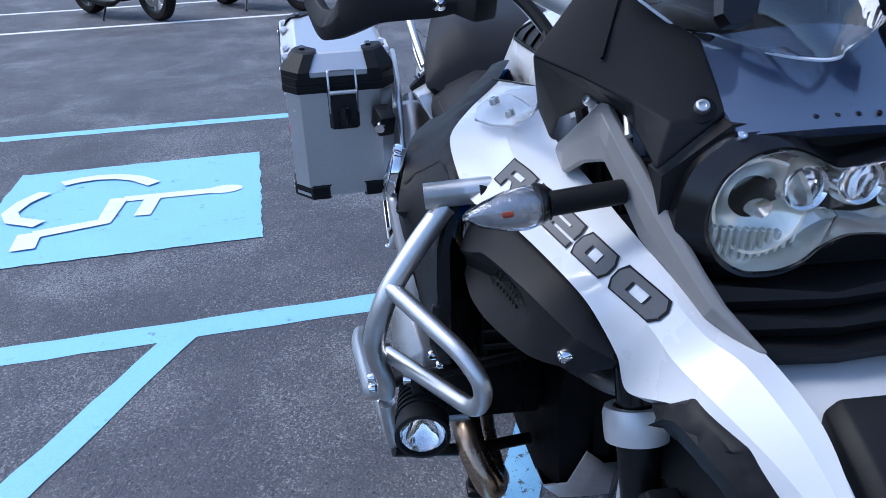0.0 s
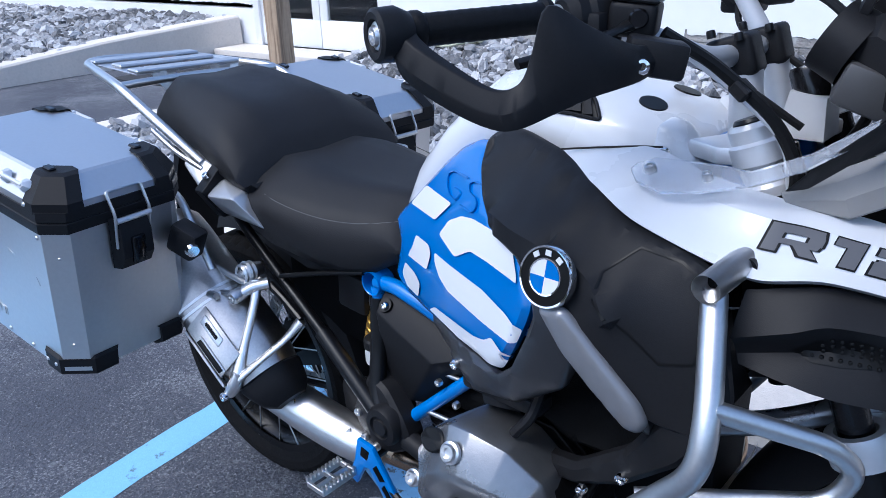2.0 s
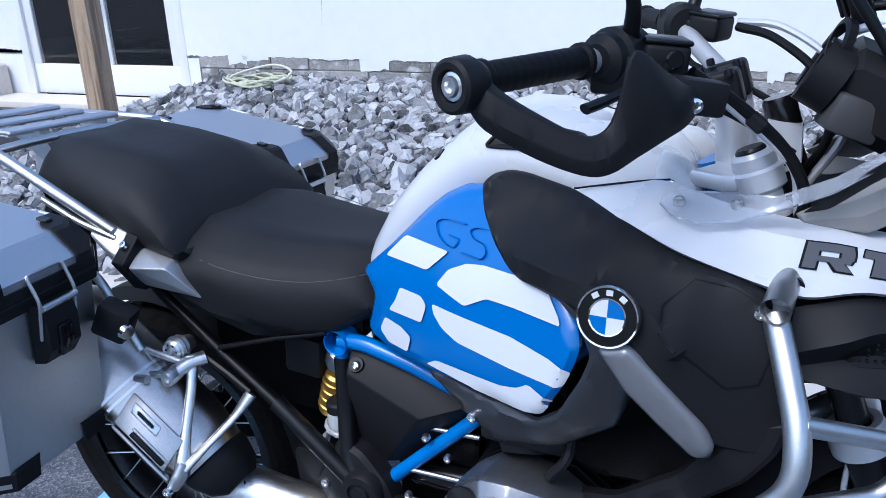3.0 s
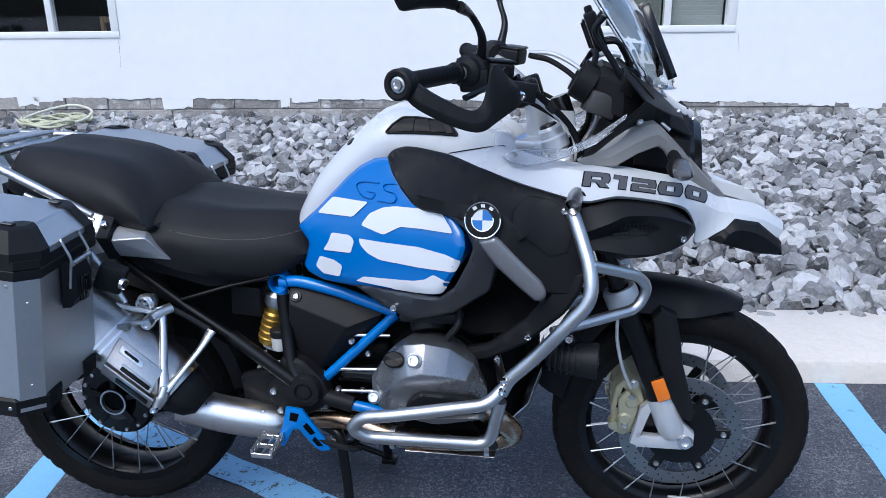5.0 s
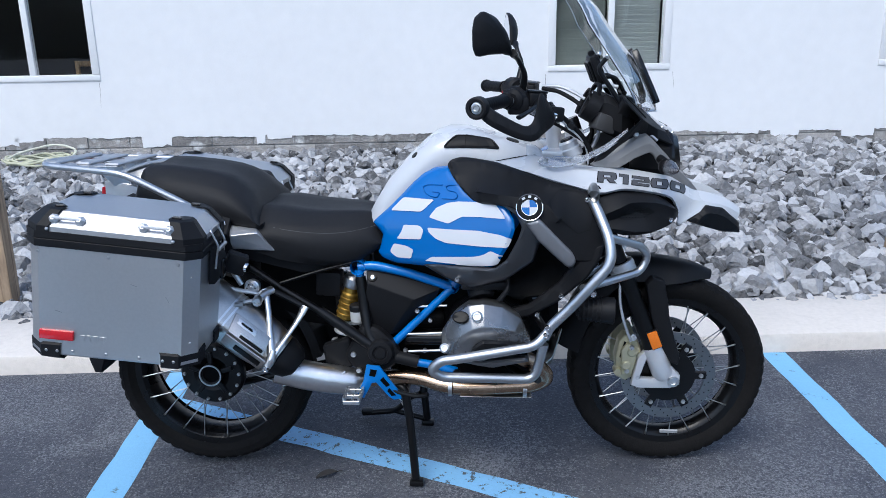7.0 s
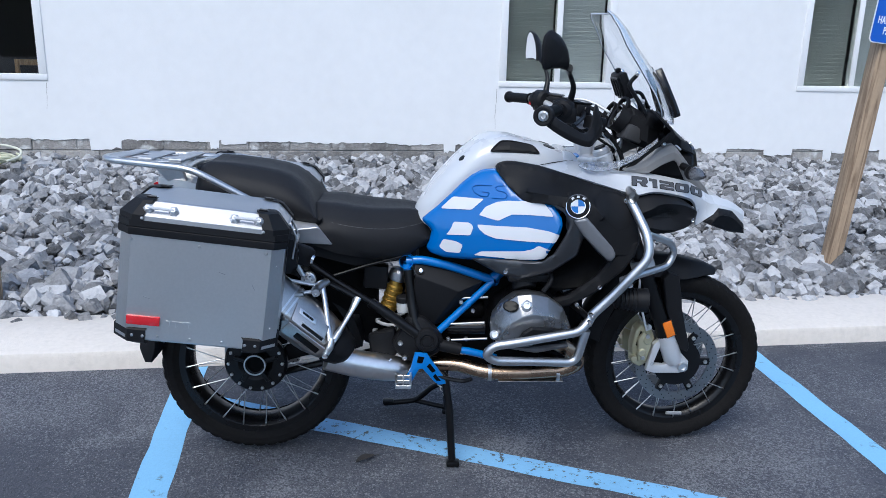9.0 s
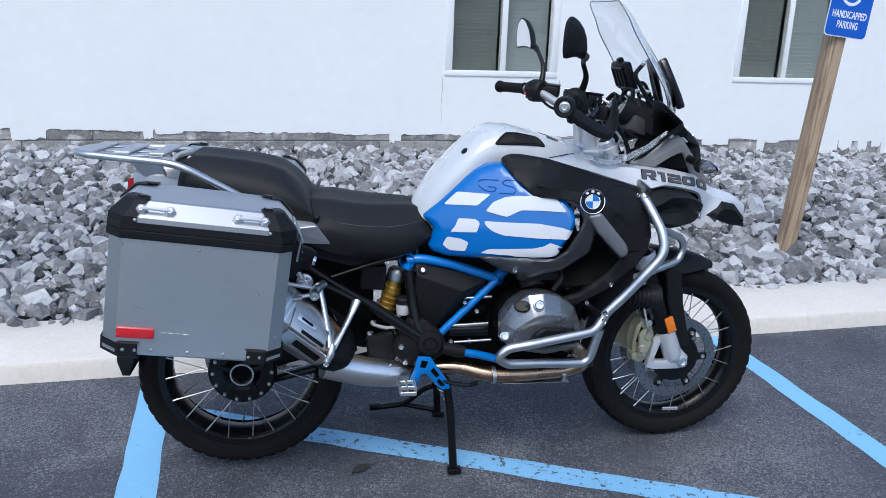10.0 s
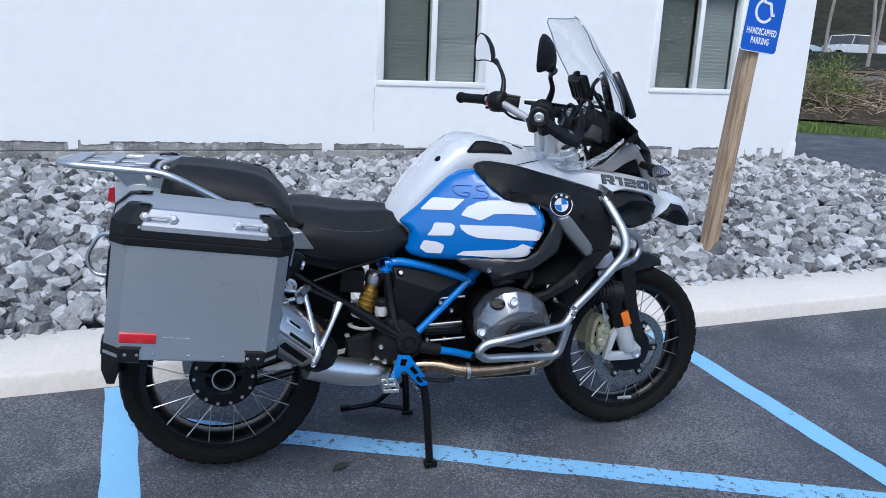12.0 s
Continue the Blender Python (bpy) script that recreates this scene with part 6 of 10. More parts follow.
def nose_panel():
    """A folded black panel: a broad upper face, a sharp crease and three faces under it."""
    v = [(1.304, -0.160, 1.228), (1.306, -0.108, 1.236), (1.335, -0.090, 1.215), (1.371, -0.057, 1.191), (1.433, -0.049, 1.134), (1.434, -0.101, 1.129), (1.403, -0.128, 1.142), (1.370, -0.172, 1.162), (1.346, -0.213, 1.179),
         (1.456, -0.121, 1.092), (1.406, -0.124, 1.113), (1.372, -0.132, 1.126), (1.335, -0.146, 1.124), (1.29, -0.172, 1.098), (1.25, -0.17, 1.062), (1.222, -0.158, 1.05), (1.27, -0.19, 1.105)]
    faces = [(0, 1, 2, 7, 8), (2, 3, 6, 7), (3, 4, 5, 6), (4, 9, 5), (5, 9, 10, 6), (6, 10, 11, 7), (7, 11, 12, 13, 8), (8, 13, 14, 16), (16, 14, 15)]
    bm = bmesh.new()
    n = Vector((-0.55, 0.75, -0.35)).normalized() * 0.007
    top = [bm.verts.new(p) for p in v]
    low = [bm.verts.new(Vector(p) + n) for p in v]
    rim = {}
    for f in faces:
        bm.faces.new([top[i] for i in f])
        bm.faces.new([low[i] for i in reversed(f)])
        for a, b in zip(f, f[1:] + f[:1]):
            rim[(a, b)] = True
    for a, b in rim:
        if (b, a) not in rim:
            bm.faces.new((top[b], top[a], low[a], low[b]))
    bmesh.ops.recalc_face_normals(bm, faces=bm.faces[:])
    bmesh.ops.bevel(bm, geom=[e for e in bm.edges if len(e.link_faces) == 2 and e.calc_face_angle() > 0.15], offset=0.0025, segments=2, profile=0.5, affect="EDGES")
    return piece("nose_panel", bm, BLACK_PLASTIC, "creased black panel beside the instruments", both=True, angle=0.5)


ns = nose_panel()
NOSE_N = Vector((0.637, -0.165, 0.753))
groove = bar([Vector((1.315, -0.117, 1.229)) - NOSE_N * 0.0006, Vector((1.366, -0.148, 1.176)) - NOSE_N * 0.0006], 0.0018, sides=8)
piece("panel_slit", groove, ENGINE_AND_HOLLOW_BLACK, "", ns, both=True)
recess = lathe([(0, 0.0015), (0.013, 0.0015), (0.0155, 0.0), (0.0155, -0.004)], 24, along(Vector((1.426, -0.072, 1.137)), NOSE_N))
piece("bolt_recess", recess, BLACK_FILM, "", ns, both=True)
bolt((1.427, -0.070, 1.1375), NOSE_N, 0.0075, ns, STEEL, both=True)
bolt((1.34, -0.150, 1.128), (0.2, -0.9, 0.5), 0.007, ns, STEEL, both=True)
tube("stay", [(1.374, -0.124, 1.133), (1.405, -0.13, 1.108)], 0.004, STEEL, both=True)
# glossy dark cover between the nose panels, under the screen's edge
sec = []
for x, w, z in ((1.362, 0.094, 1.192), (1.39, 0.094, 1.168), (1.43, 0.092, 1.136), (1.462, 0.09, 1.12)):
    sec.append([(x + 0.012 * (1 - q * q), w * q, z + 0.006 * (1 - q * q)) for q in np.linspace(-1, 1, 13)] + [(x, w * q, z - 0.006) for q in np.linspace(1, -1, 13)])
# its blue base stands in for the sky's reflection
piece("instrument_cover", loft(sec), surf("smoked_gloss", (0.04, 0.058, 0.105), 0.12, var=0.05, coat=1.0, rvar=0.02, spec=1.0), "smoked glossy cover under the windscreen, the reflected sky's blue in its colour", angle=0.7, mid=True)


def headlamp():
    h = piece("headlamp", loft([[(x, y * w, z0 + (z1 - z0) * q) for y, q in ((-1, 0.3), (-0.72, 0), (0.72, 0), (1, 0.3), (1, 0.7), (0.6, 1), (-0.6, 1), (-1, 0.7))] for x, w, z0, z1 in ((1.34, 0.10, 0.985, 1.10), (1.42, 0.155, 0.975, 1.13), (1.452, 0.155, 0.978, 1.128))]), BLACK_PLASTIC, "clear headlamp with chrome bowls in a black housing", mid=True)
    lens = [(-0.121, 1.034), (-0.119, 1.06), (-0.108, 1.087), (-0.08, 1.108), (-0.05, 1.112), (-0.024, 1.101), (-0.006, 1.090), (0.033, 1.094), (0.07, 1.1), (0.1, 1.09), (0.112, 1.06), (0.105, 1.032), (0.08, 1.018), (0.045, 1.026), (0.01, 1.028), (-0.013, 1.019), (-0.031, 1.003), (-0.055, 0.995), (-0.085, 0.995), (-0.106, 1.008)]
    ring = rounded([Vector((1.484, y, z)) for y, z in lens], 0.012, 3)
    c = Vector((1.484, -0.01, 1.05))

    def scaled(f, dx):
        return [c + (p - c) * f + Vector((dx - 0.12 * (p.z - 1.05) - 0.5 * p.y * p.y, 0, 0)) for p in ring]
    # dark surround that steps out to the rim, then the bright bowl
    bm = loft([scaled(1.26, -0.04), scaled(1.22, -0.012), scaled(1.1, 0.0), scaled(1.045, 0.006), scaled(1.0, 0.004), scaled(1.0, -0.004)], caps=False)
    piece("lamp_surround", bm, GLOSS_BLACK, "", h, angle=0.5, mid=True)
    bm = loft([scaled(1.0, -0.002), scaled(0.985, 0.0), scaled(0.94, -0.012), scaled(0.8, -0.026), scaled(0.5, -0.034), scaled(0.1, -0.036)], caps=False)
    piece("reflector_bowl", bm, LAMP_SILVER, "bright stepped reflector", h, angle=0.3, mid=True)
    m = along((1.462, -0.066, 1.052), (1, 0, 0.1))
    piece("bowl", lathe([(0.004, -0.014), (0.022, -0.01), (0.036, -0.002), (0.043, 0.008), (0.046, 0.008), (0.046, -0.02)], 40, m), LAMP_SILVER, "", h, mid=True)
    piece("bulb_shield", lathe([(0, 0.014), (0.009, 0.012), (0.011, 0.0), (0.011, -0.03)], 20, m), CHROME, "", h, mid=True)
    for k in range(11):
        y = -0.112 + 0.0085 * k
        piece("reflector_rib", boxed(-0.004, 0.004, -0.0024, 0.0024, -0.02, 0.02 - 0.001 * k, 0.0012, 1, pose(1.476 - 0.0012 * k, y, 1.022 - 0.0008 * k, 0, 8, 0)), LAMP_SILVER, "", h, mid=True)
    for y, z in ((-0.030, 1.072), (0.022, 1.074), (0.072, 1.064)):
        m = along((1.476, y, z), (1, 0, 0.1))
        piece("projector", lathe([(0, 0.012), (0.009, 0.0095), (0.016, 0.003), (0.018, -0.006), (0.018, -0.012), (0, -0.012)], 24, m), LENS, "", h, mid=True)
        piece("projector_ring", lathe([(0.0175, 0.001), (0.021, 0.003), (0.023, 0.0), (0.024, -0.02), (0.0, -0.024)], 24, m), CHROME, "", h, mid=True)
    sec = [scaled(f, dx) for f, dx in ((1.0, 0.003), (0.97, 0.006), (0.6, 0.009), (0.05, 0.01), (0.05, 0.008), (0.6, 0.007), (0.97, 0.004), (1.0, 0.001))]
    piece("lamp_glass", loft(sec, caps=False), LENS, "", h, angle=0.8, mid=True)
    # stacked black slats under the lamp, folded at the middle
    for k in range(3):
        z, x, w = 0.975 - 0.024 * k, 1.478 + 0.012 * k, 0.128 - 0.012 * k
        top = [[(x + 0.026 - 0.1 * abs(q) * w, w * q, z + 0.1 * abs(q) * w), (x + 0.03 - 0.1 * abs(q) * w, w * q, z - 0.004), (x + 0.02 - 0.1 * abs(q) * w, w * q, z - 0.019), (x - 0.03, w * q, z - 0.019), (x - 0.03, w * q, z)] for q in (-1, -0.35, 0, 0.35, 1)]
        piece("nose_slat", loft(top), BLACK_PLASTIC, "", h, angle=0.4, mid=True)
    for y in np.linspace(-0.02, 0.1, 7):
        bolt((1.458, y, 1.128), (0.3, 0, 1), 0.003, h, GLOSS_BLACK, mid=True)
    bolt((1.462, -0.09, 1.118), (0.6, 0, 0.8), 0.005, h, mid=True)


headlamp()


def indicator(s):
    base, tip = Vector((1.415, 0.135 * s, 1.056)), Vector((1.427, 0.30 * s, 1.044))
    d = (tip - base).normalized()
    st = piece("indicator", bar([base, base + d * 0.075], 0.0125, sides=12), RUBBER, "clear indicator on a black rubber stalk")
    m = Matrix.Translation(base + d * 0.12) @ Matrix.Rotation(radians(12), 4, "Z")
    sec = []
    for t, w, h in ((-0.046, 0.014, 0.017), (-0.025, 0.018, 0.0225), (0.0, 0.0165, 0.020), (0.022, 0.011, 0.013), (0.042, 0.002, 0.003)):
        sec.append([m @ Vector((w * math.cos(a), -t * -s, h * math.sin(a))) for a in np.linspace(0, 2 * math.pi, 15)[:-1]])
    piece("indicator_lens", loft(sec), LENS, "", st)
    dish = [[m @ (Vector((w * math.cos(a) * 0.86, -t * -s * 0.9, h * math.sin(a) * 0.86))) for a in np.linspace(0, 2 * math.pi, 15)[:-1]] for t, w, h in ((-0.044, 0.008, 0.010), (-0.025, 0.012, 0.017), (0.0, 0.011, 0.015), (0.022, 0.007, 0.010), (0.04, 0.001, 0.002))]
    piece("indicator_dish", loft(dish), surf("indicator_dish", (0.45, 0.45, 0.47), 0.2, metal=0.8, var=0.3, scale=60, fine=200, bump=0.6, bscale=260), "", st)
    piece("indicator_bulb", lathe([(0, 0.006), (0.0025, 0.005), (0.003, 0.0), (0.0025, -0.005), (0, -0.006)], 14, m @ pose(0.009, 0, 0.001, 90, 0, 0)), surf("amber_bulb", (0.4, 0.07, 0.03), 0.3), "", st)
    sec2 = []
    for t, w, h in ((-0.052, 0.011, 0.013), (-0.046, 0.0155, 0.0175), (-0.036, 0.0175, 0.021)):
        sec2.append([m @ Vector((w * math.cos(a) - 0.006, -t * -s, h * 1.05 * math.sin(a))) for a in np.linspace(0, 2 * math.pi, 15)[:-1]])
    piece("indicator_shell", loft(sec2), BLACK_PLASTIC, "", st)


indicator(-1)
indicator(1)


def windscreen():
    rows = [(1.143, 1.537, 0.115, 0.04), (1.150, 1.525, 0.142, 0.05), (1.178, 1.482, 0.155, 0.065), (1.20, 1.435, 0.165, 0.075), (1.262, 1.345, 0.172, 0.085), (1.31, 1.275, 0.17, 0.085), (1.336, 1.23, 0.15, 0.078), (1.353, 1.199, 0.11, 0.074), (1.364, 1.18, 0.05, 0.068)]
    sec = []
    for x, z, w, c in rows:
        front = [(x + c * (1 - q * q), w * q, z - 0.25 * c * (1 - q * q) * 0.2) for q in np.linspace(-1, 1, 21)]
        back = [(x + c * (1 - q * q) - 0.0035, (w - 0.001) * q, z - 0.002 - 0.05 * c * (1 - q * q)) for q in np.linspace(1, -1, 21)]
        sec.append(front + back)
    w = piece("windscreen", loft(sec), CLEAR, "tall clear windscreen", angle=0.9, mid=True)
    rim = [s[0] for s in sec] + sec[-1][1:21] + [s[20] for s in sec[-2::-1]] + sec[0][19::-1]
    # pale opaque bead: light caught by the polished edge is put into its colour
    piece("screen_edge", bar([Vector(p) for p in rim], 0.0019, sides=6), EDGE_GLINT, "pale bead along the polished edge, its glint in the colour", w, mid=True)
    # black edge strips of the screen holder
    for s in (-1, 1):
        d = (Vector((1.412, 0.082 * s, 1.2)) - Vector((1.345, 0.05 * s, 1.352))).normalized()
        sec = []
        for t, hw in ((0, 0.006), (0.01, 0.014), (0.06, 0.02), (0.12, 0.024), (0.16, 0.02), (0.17, 0.01)):
            p = Vector((1.345, 0.05 * s, 1.36)) + d * t
            sec.append([p + Vector((a * 0.009, b * hw, a * 0.004)) for a, b in ((-1, -0.8), (-1, 0.8), (0, 1), (1, 0.8), (1, -0.8), (0, -1))])
        piece("screen_blade", loft(sec), GLOSS_BLACK, "glossy black blade on the screen", w, mid=True)
        tube("screen_arm", [(1.33, 0.1 * s, 1.17), (1.285, 0.095 * s, 1.24), (1.235, 0.09 * s, 1.31), (1.262, 0.09 * s, 1.34)], 0.007, SATIN_BLACK, 0.03, w, mid=True)
        bolt((1.262, 0.098 * s, 1.345), (-1, 0, 0.5), 0.009, w, mid=True)


windscreen()
# small clear wind deflector by the tank
DEFLECTOR = [(1.058, -0.212, -0.198, 1.062, 1.065), (1.075, -0.23, -0.182, 1.055, 1.071), (1.11, -0.238, -0.174, 1.05, 1.071), (1.15, -0.222, -0.17, 1.053, 1.072), (1.19, -0.202, -0.18, 1.062, 1.074), (1.25, -0.193, -0.179, 1.09, 1.104), (1.31, -0.19, -0.183, 1.136, 1.15)]
df = piece("wind_deflector", loft([[(x, y0, z0), (x, (y0 + y1) / 2, (z0 + z1) / 2), (x, y1, z1), (x, y1, z1 - 0.003), (x, (y0 + y1) / 2, (z0 + z1) / 2 - 0.003), (x, y0, z0 - 0.003)] for x, y0, y1, z0, z1 in DEFLECTOR]), THIN_CLEAR, "small clear wind deflector", both=True, angle=0.7)
bolt((1.080, -0.206, 1.063), (-0.05, -0.35, 0.93), 0.0075, df, STEEL, both=True)
bolt((1.147, -0.197, 1.063), (-0.05, -0.3, 0.95), 0.0065, df, STEEL, both=True)

# ---- handlebar, controls and instruments ----
HB = tube("handlebar", [(0.897, -0.43, 1.236), (0.972, -0.262, 1.238), (1.0, -0.205, 1.234), (1.085, -0.10, 1.178), (1.095, -0.05, 1.174), (1.095, 0.05, 1.174), (1.085, 0.10, 1.178), (1.0, 0.205, 1.234), (0.972, 0.262, 1.238), (0.905, 0.395, 1.236)], 0.0145, ALU_PALE, 0.06, label="satin silver handlebar", sides=18)
for s in (-1, 1):
    g0, g1 = Vector((0.968, 0.265 * s, 1.238)), Vector((0.904, 0.395 * s, 1.236)) if s > 0 else Vector((0.902, -0.415, 1.236))
    d = (g1 - g0).normalized()
    prof = [(0.016, 0), (0.0215, 0.0), (0.0215, 0.006), (0.0175, 0.009)]
    L = (g1 - g0).length
    for k in range(11):
        t = 0.012 + (L - 0.03) * k / 10
        prof += [(0.0176, t), (0.0179, t + 0.003), (0.0179, t + 0.006), (0.0176, t + 0.009)]
    prof += [(0.0195, L - 0.008), (0.0215, L - 0.004), (0.0215, L + 0.004), (0.018, L + 0.01), (0, L + 0.011)]
    piece("grip", lathe(prof, 20, along(g0, d)), RUBBER, "", HB)
    c = Vector((0.995, 0.225 * s, 1.237))
    sw = piece("switch_housing", lathe([(0, -0.04), (0.028, -0.04), (0.036, -0.03), (0.037, 0.008), (0.032, 0.014), (0.031, 0.026), (0.02, 0.034), (0, 0.034)], 22, along(c, d)), BLACK_PLASTIC, "black switch housing", HB)
    piece("switch_block", boxed(-0.03, 0.028, -0.03, 0.026, -0.035, 0.012, 0.007, 2, Matrix.Translation(c + Vector((0.008, 0, -0.004)))), BLACK_PLASTIC, "", sw)
    piece("switch_button", boxed(-0.008, 0.008, -0.01, 0.01, -0.006, 0.006, 0.002, 2, Matrix.Translation(c + Vector((-0.03, 0.012 * s, -0.012)))), RED, "small red switch", sw)
    piece("switch_button", boxed(-0.006, 0.006, -0.006, 0.006, -0.006, 0.01, 0.002, 2, Matrix.Translation(c + Vector((-0.026, -0.01 * s, 0.016)))), BLACK_PLASTIC, "", sw)
    # fluid reservoir and lever
    rv = piece("fluid_reservoir", boxed(-0.026, 0.028, -0.03, 0.03, -0.02, 0.02, 0.008, 3, Matrix.Translation((1.046, 0.205 * s, 1.236)) @ pose(0, 0, 0, 0, 6, 20 * -s)), BLACK_PLASTIC, "black fluid reservoir", HB)
    piece("reservoir_lid", boxed(-0.027, 0.029, -0.031, 0.031, 0.018, 0.025, 0.004, 2, Matrix.Translation((1.046, 0.205 * s, 1.236)) @ pose(0, 0, 0, 0, 6, 20 * -s)), SATIN_BLACK, "", rv)
    piece("reservoir_window", lathe([(0, 0.003), (0.009, 0.003), (0.011, 0)], 16, along((1.066, 0.232 * s, 1.238), (0.5, 0.8 * s, 0))), GLOSS_BLACK, "", rv)
    piece("lever_perch", boxed(-0.02, 0.028, -0.016, 0.016, -0.014, 0.014, 0.005, 2, Matrix.Translation((1.03, 0.2 * s, 1.236))), SATIN_BLACK, "", HB)
    sec = [Vector((1.045, 0.2 * s, 1.232)), Vector((1.055, 0.235 * s, 1.23)), Vector((1.04, 0.29 * s, 1.218)), Vector((1.012, 0.345 * s, 1.206)), Vector((1.0, 0.365 * s, 1.202))]
    piece("lever", bar(curve_path(sec, 5), [0.009] * 6 + [0.007] * 9 + [0.008] * 6, sides=10, flat=0.7), SATIN_BLACK, "", HB)
    # mirrors
    if s < 0:
        base, neck, centre = Vector((1.012, -0.222, 1.255)), Vector((1.0, -0.262, 1.345)), Vector((0.937, -0.375, 1.409))
        back = Vector((-1, 0.72, 0.06)).normalized()
    else:
        base, neck, centre = Vector((1.012, 0.222, 1.255)), Vector((1.008, 0.262, 1.36)), Vector((0.983, 0.36, 1.425))
        back = Vector((-1, -0.14, 0.06)).normalized()
    side = Vector((0, 0, 1)).cross(back).normalized()
    up = back.cross(side)
    inner = centre - (side if s < 0 else -side) * 0.068 - up * 0.044 - back * 0.012
    st = piece("mirror", bar(curve_path([base, base.lerp(neck, 0.55) + Vector((0.012, 0, 0)), neck, inner], 6), [0.012, 0.0115, 0.0105, 0.01, 0.0095, 0.009, 0.0085, 0.008, 0.0075, 0.007, 0.007, 0.007, 0.007, 0.007, 0.008, 0.009, 0.01, 0.011, 0.011], sides=12), SATIN_BLACK, "black rear-view mirror on a curved stem", HB)
    outl = [(0.084, 0.012), (0.078, 0.042), (0.05, 0.058), (0.01, 0.048), (-0.04, 0.012), (-0.07, -0.032), (-0.072, -0.052), (-0.04, -0.046), (0.02, -0.046), (0.066, -0.05), (0.08, -0.03)]
    if s > 0:
        outl = [(-a, b) for a, b in outl]
    outl = [(p.x, p.y) for p in rounded([Vector((a, b, 0)) for a, b in outl], 0.007, 3)]
    secs = []
    for k, dep in ((1.0, 0.006), (1.01, -0.002), (0.9, -0.012), (0.62, -0.022), (0.28, -0.027)):
        secs.append([centre + side * a * k + up * b * k + back * dep for a, b in outl])
    piece("mirror_shell", loft(secs), BLACK_PLASTIC, "", st)
    bm = bmesh.new()
    f = bm.faces.new([bm.verts.new(centre + side * a * 0.93 + up * b * 0.92 + back * 0.0066) for a, b in outl])
    bm.normal_update()
    if f.normal.dot(back) < 0:
        f.normal_flip()
    piece("mirror_face", bm, MIRROR, "", st, smooth=False)

# the hand guard stands on one side of the bar alone
# a thin bowed wall from the bar's end to the clamp block: lower edge, upper edge, wall thickness
GUARD = [((0.898, -0.442, 1.214), (0.898, -0.442, 1.256), 0.02), ((0.925, -0.458, 1.193), (0.925, -0.455, 1.234), 0.018), ((0.975, -0.448, 1.166), (0.975, -0.444, 1.206), 0.015), ((1.02, -0.436, 1.15), (1.017, -0.428, 1.187), 0.011),
         ((1.044, -0.422, 1.15), (1.036, -0.41, 1.193), 0.008), ((1.062, -0.392, 1.16), (1.046, -0.402, 1.222), 0.006), ((1.085, -0.357, 1.174), (1.056, -0.39, 1.266), 0.005), ((1.095, -0.322, 1.178), (1.076, -0.345, 1.243), 0.005), ((1.098, -0.28, 1.18), (1.09, -0.288, 1.22), 0.008), ((1.1, -0.235, 1.188), (1.096, -0.235, 1.212), 0.012)]
sec = []
for lo, hi, w in GUARD:
    lo, hi = Vector(lo), Vector(hi)
    inward = (Vector((0.985, -0.30, 0)) - Vector((lo.x, lo.y, 0))).normalized()
    mid = lo.lerp(hi, 0.45) - inward * 0.006
    sec.append([lo, mid, hi, hi + inward * w, mid + inward * (w + 0.002), lo.lerp(hi, 0.12) + inward * (w + 0.012), lo + inward * (w + 0.012)])
bm = bmesh.new()
rings = [[curve_path([r[k] for r in sec], 4)[n] for k in range(7)] for n in range(len(curve_path([r[0] for r in sec], 4)))]
add_loft(bm, rings)
bmesh.ops.bevel(bm, geom=[e for e in bm.edges if len(e.link_faces) == 2 and e.calc_face_angle() > 0.6], offset=0.002, segments=2, profile=0.5, affect="EDGES")
HG = piece("hand_guard", bm, BLACK_PLASTIC, "matt black hand guard round the grip", HB, angle=0.5)
piece("guard_end", lathe([(0, 0.001), (0.005, 0.001), (0.006, 0.005), (0.0095, 0.005), (0.011, 0.001), (0.0145, 0.0), (0.0155, -0.003), (0.0155, -0.03)], 24, along((0.893, -0.463, 1.236), (-0.35, -0.93, 0))), CAST, "silver bar end bolt", HG)
piece("guard_end_collar", lathe([(0.016, 0.0), (0.0175, 0.004), (0.024, 0.005), (0.028, 0.002), (0.029, -0.02), (0.022, -0.035)], 28, along((0.893, -0.462, 1.236), (-0.35, -0.93, 0))), BLACK_PLASTIC, "", HG)
bolt((1.098, -0.279, 1.196), (0.6, -0.8, 0.1), 0.009, HG)
piece("guard_block", boxed(-0.03, 0.035, -0.02, 0.02, -0.02, 0.02, 0.006, 2, pose(1.09, -0.24, 1.2, 0, 10, 35)), BLACK_PLASTIC, "", HG)

# clamps, top yoke, fork caps
for y in (-0.05, 0.05):
    cl = piece("bar_clamp", boxed(-0.03, 0.03, -0.022, 0.022, -0.03, 0.024, 0.008, 3, pose(1.095, y, 1.174, 0, -18, 0)), BLACK_PLASTIC, "black bar clamp on a silver riser", HB, mid=True)
    piece("riser", lathe([(0.0, -0.1), (0.024, -0.1), (0.021, -0.05), (0.021, -0.02), (0, -0.02)], 20, pose(1.108, y, 1.175, 0, -8, 0)), SILVER_PAINT, "", cl, mid=True)
    for dx in (-0.018, 0.018):
        bolt((1.095 + dx - 0.006, y, 1.199), (-0.3, 0, 1), 0.006, cl, SATIN_BLACK)
yk = prism([(1.075, -0.12), (1.10, -0.075), (1.10, 0.075), (1.075, 0.12), (1.12, 0.142), (1.19, 0.125), (1.2, 0.085), (1.165, 0.045), (1.165, -0.045), (1.2, -0.085), (1.19, -0.125), (1.12, -0.142)], -0.012, 0.012, 0.006, 2)
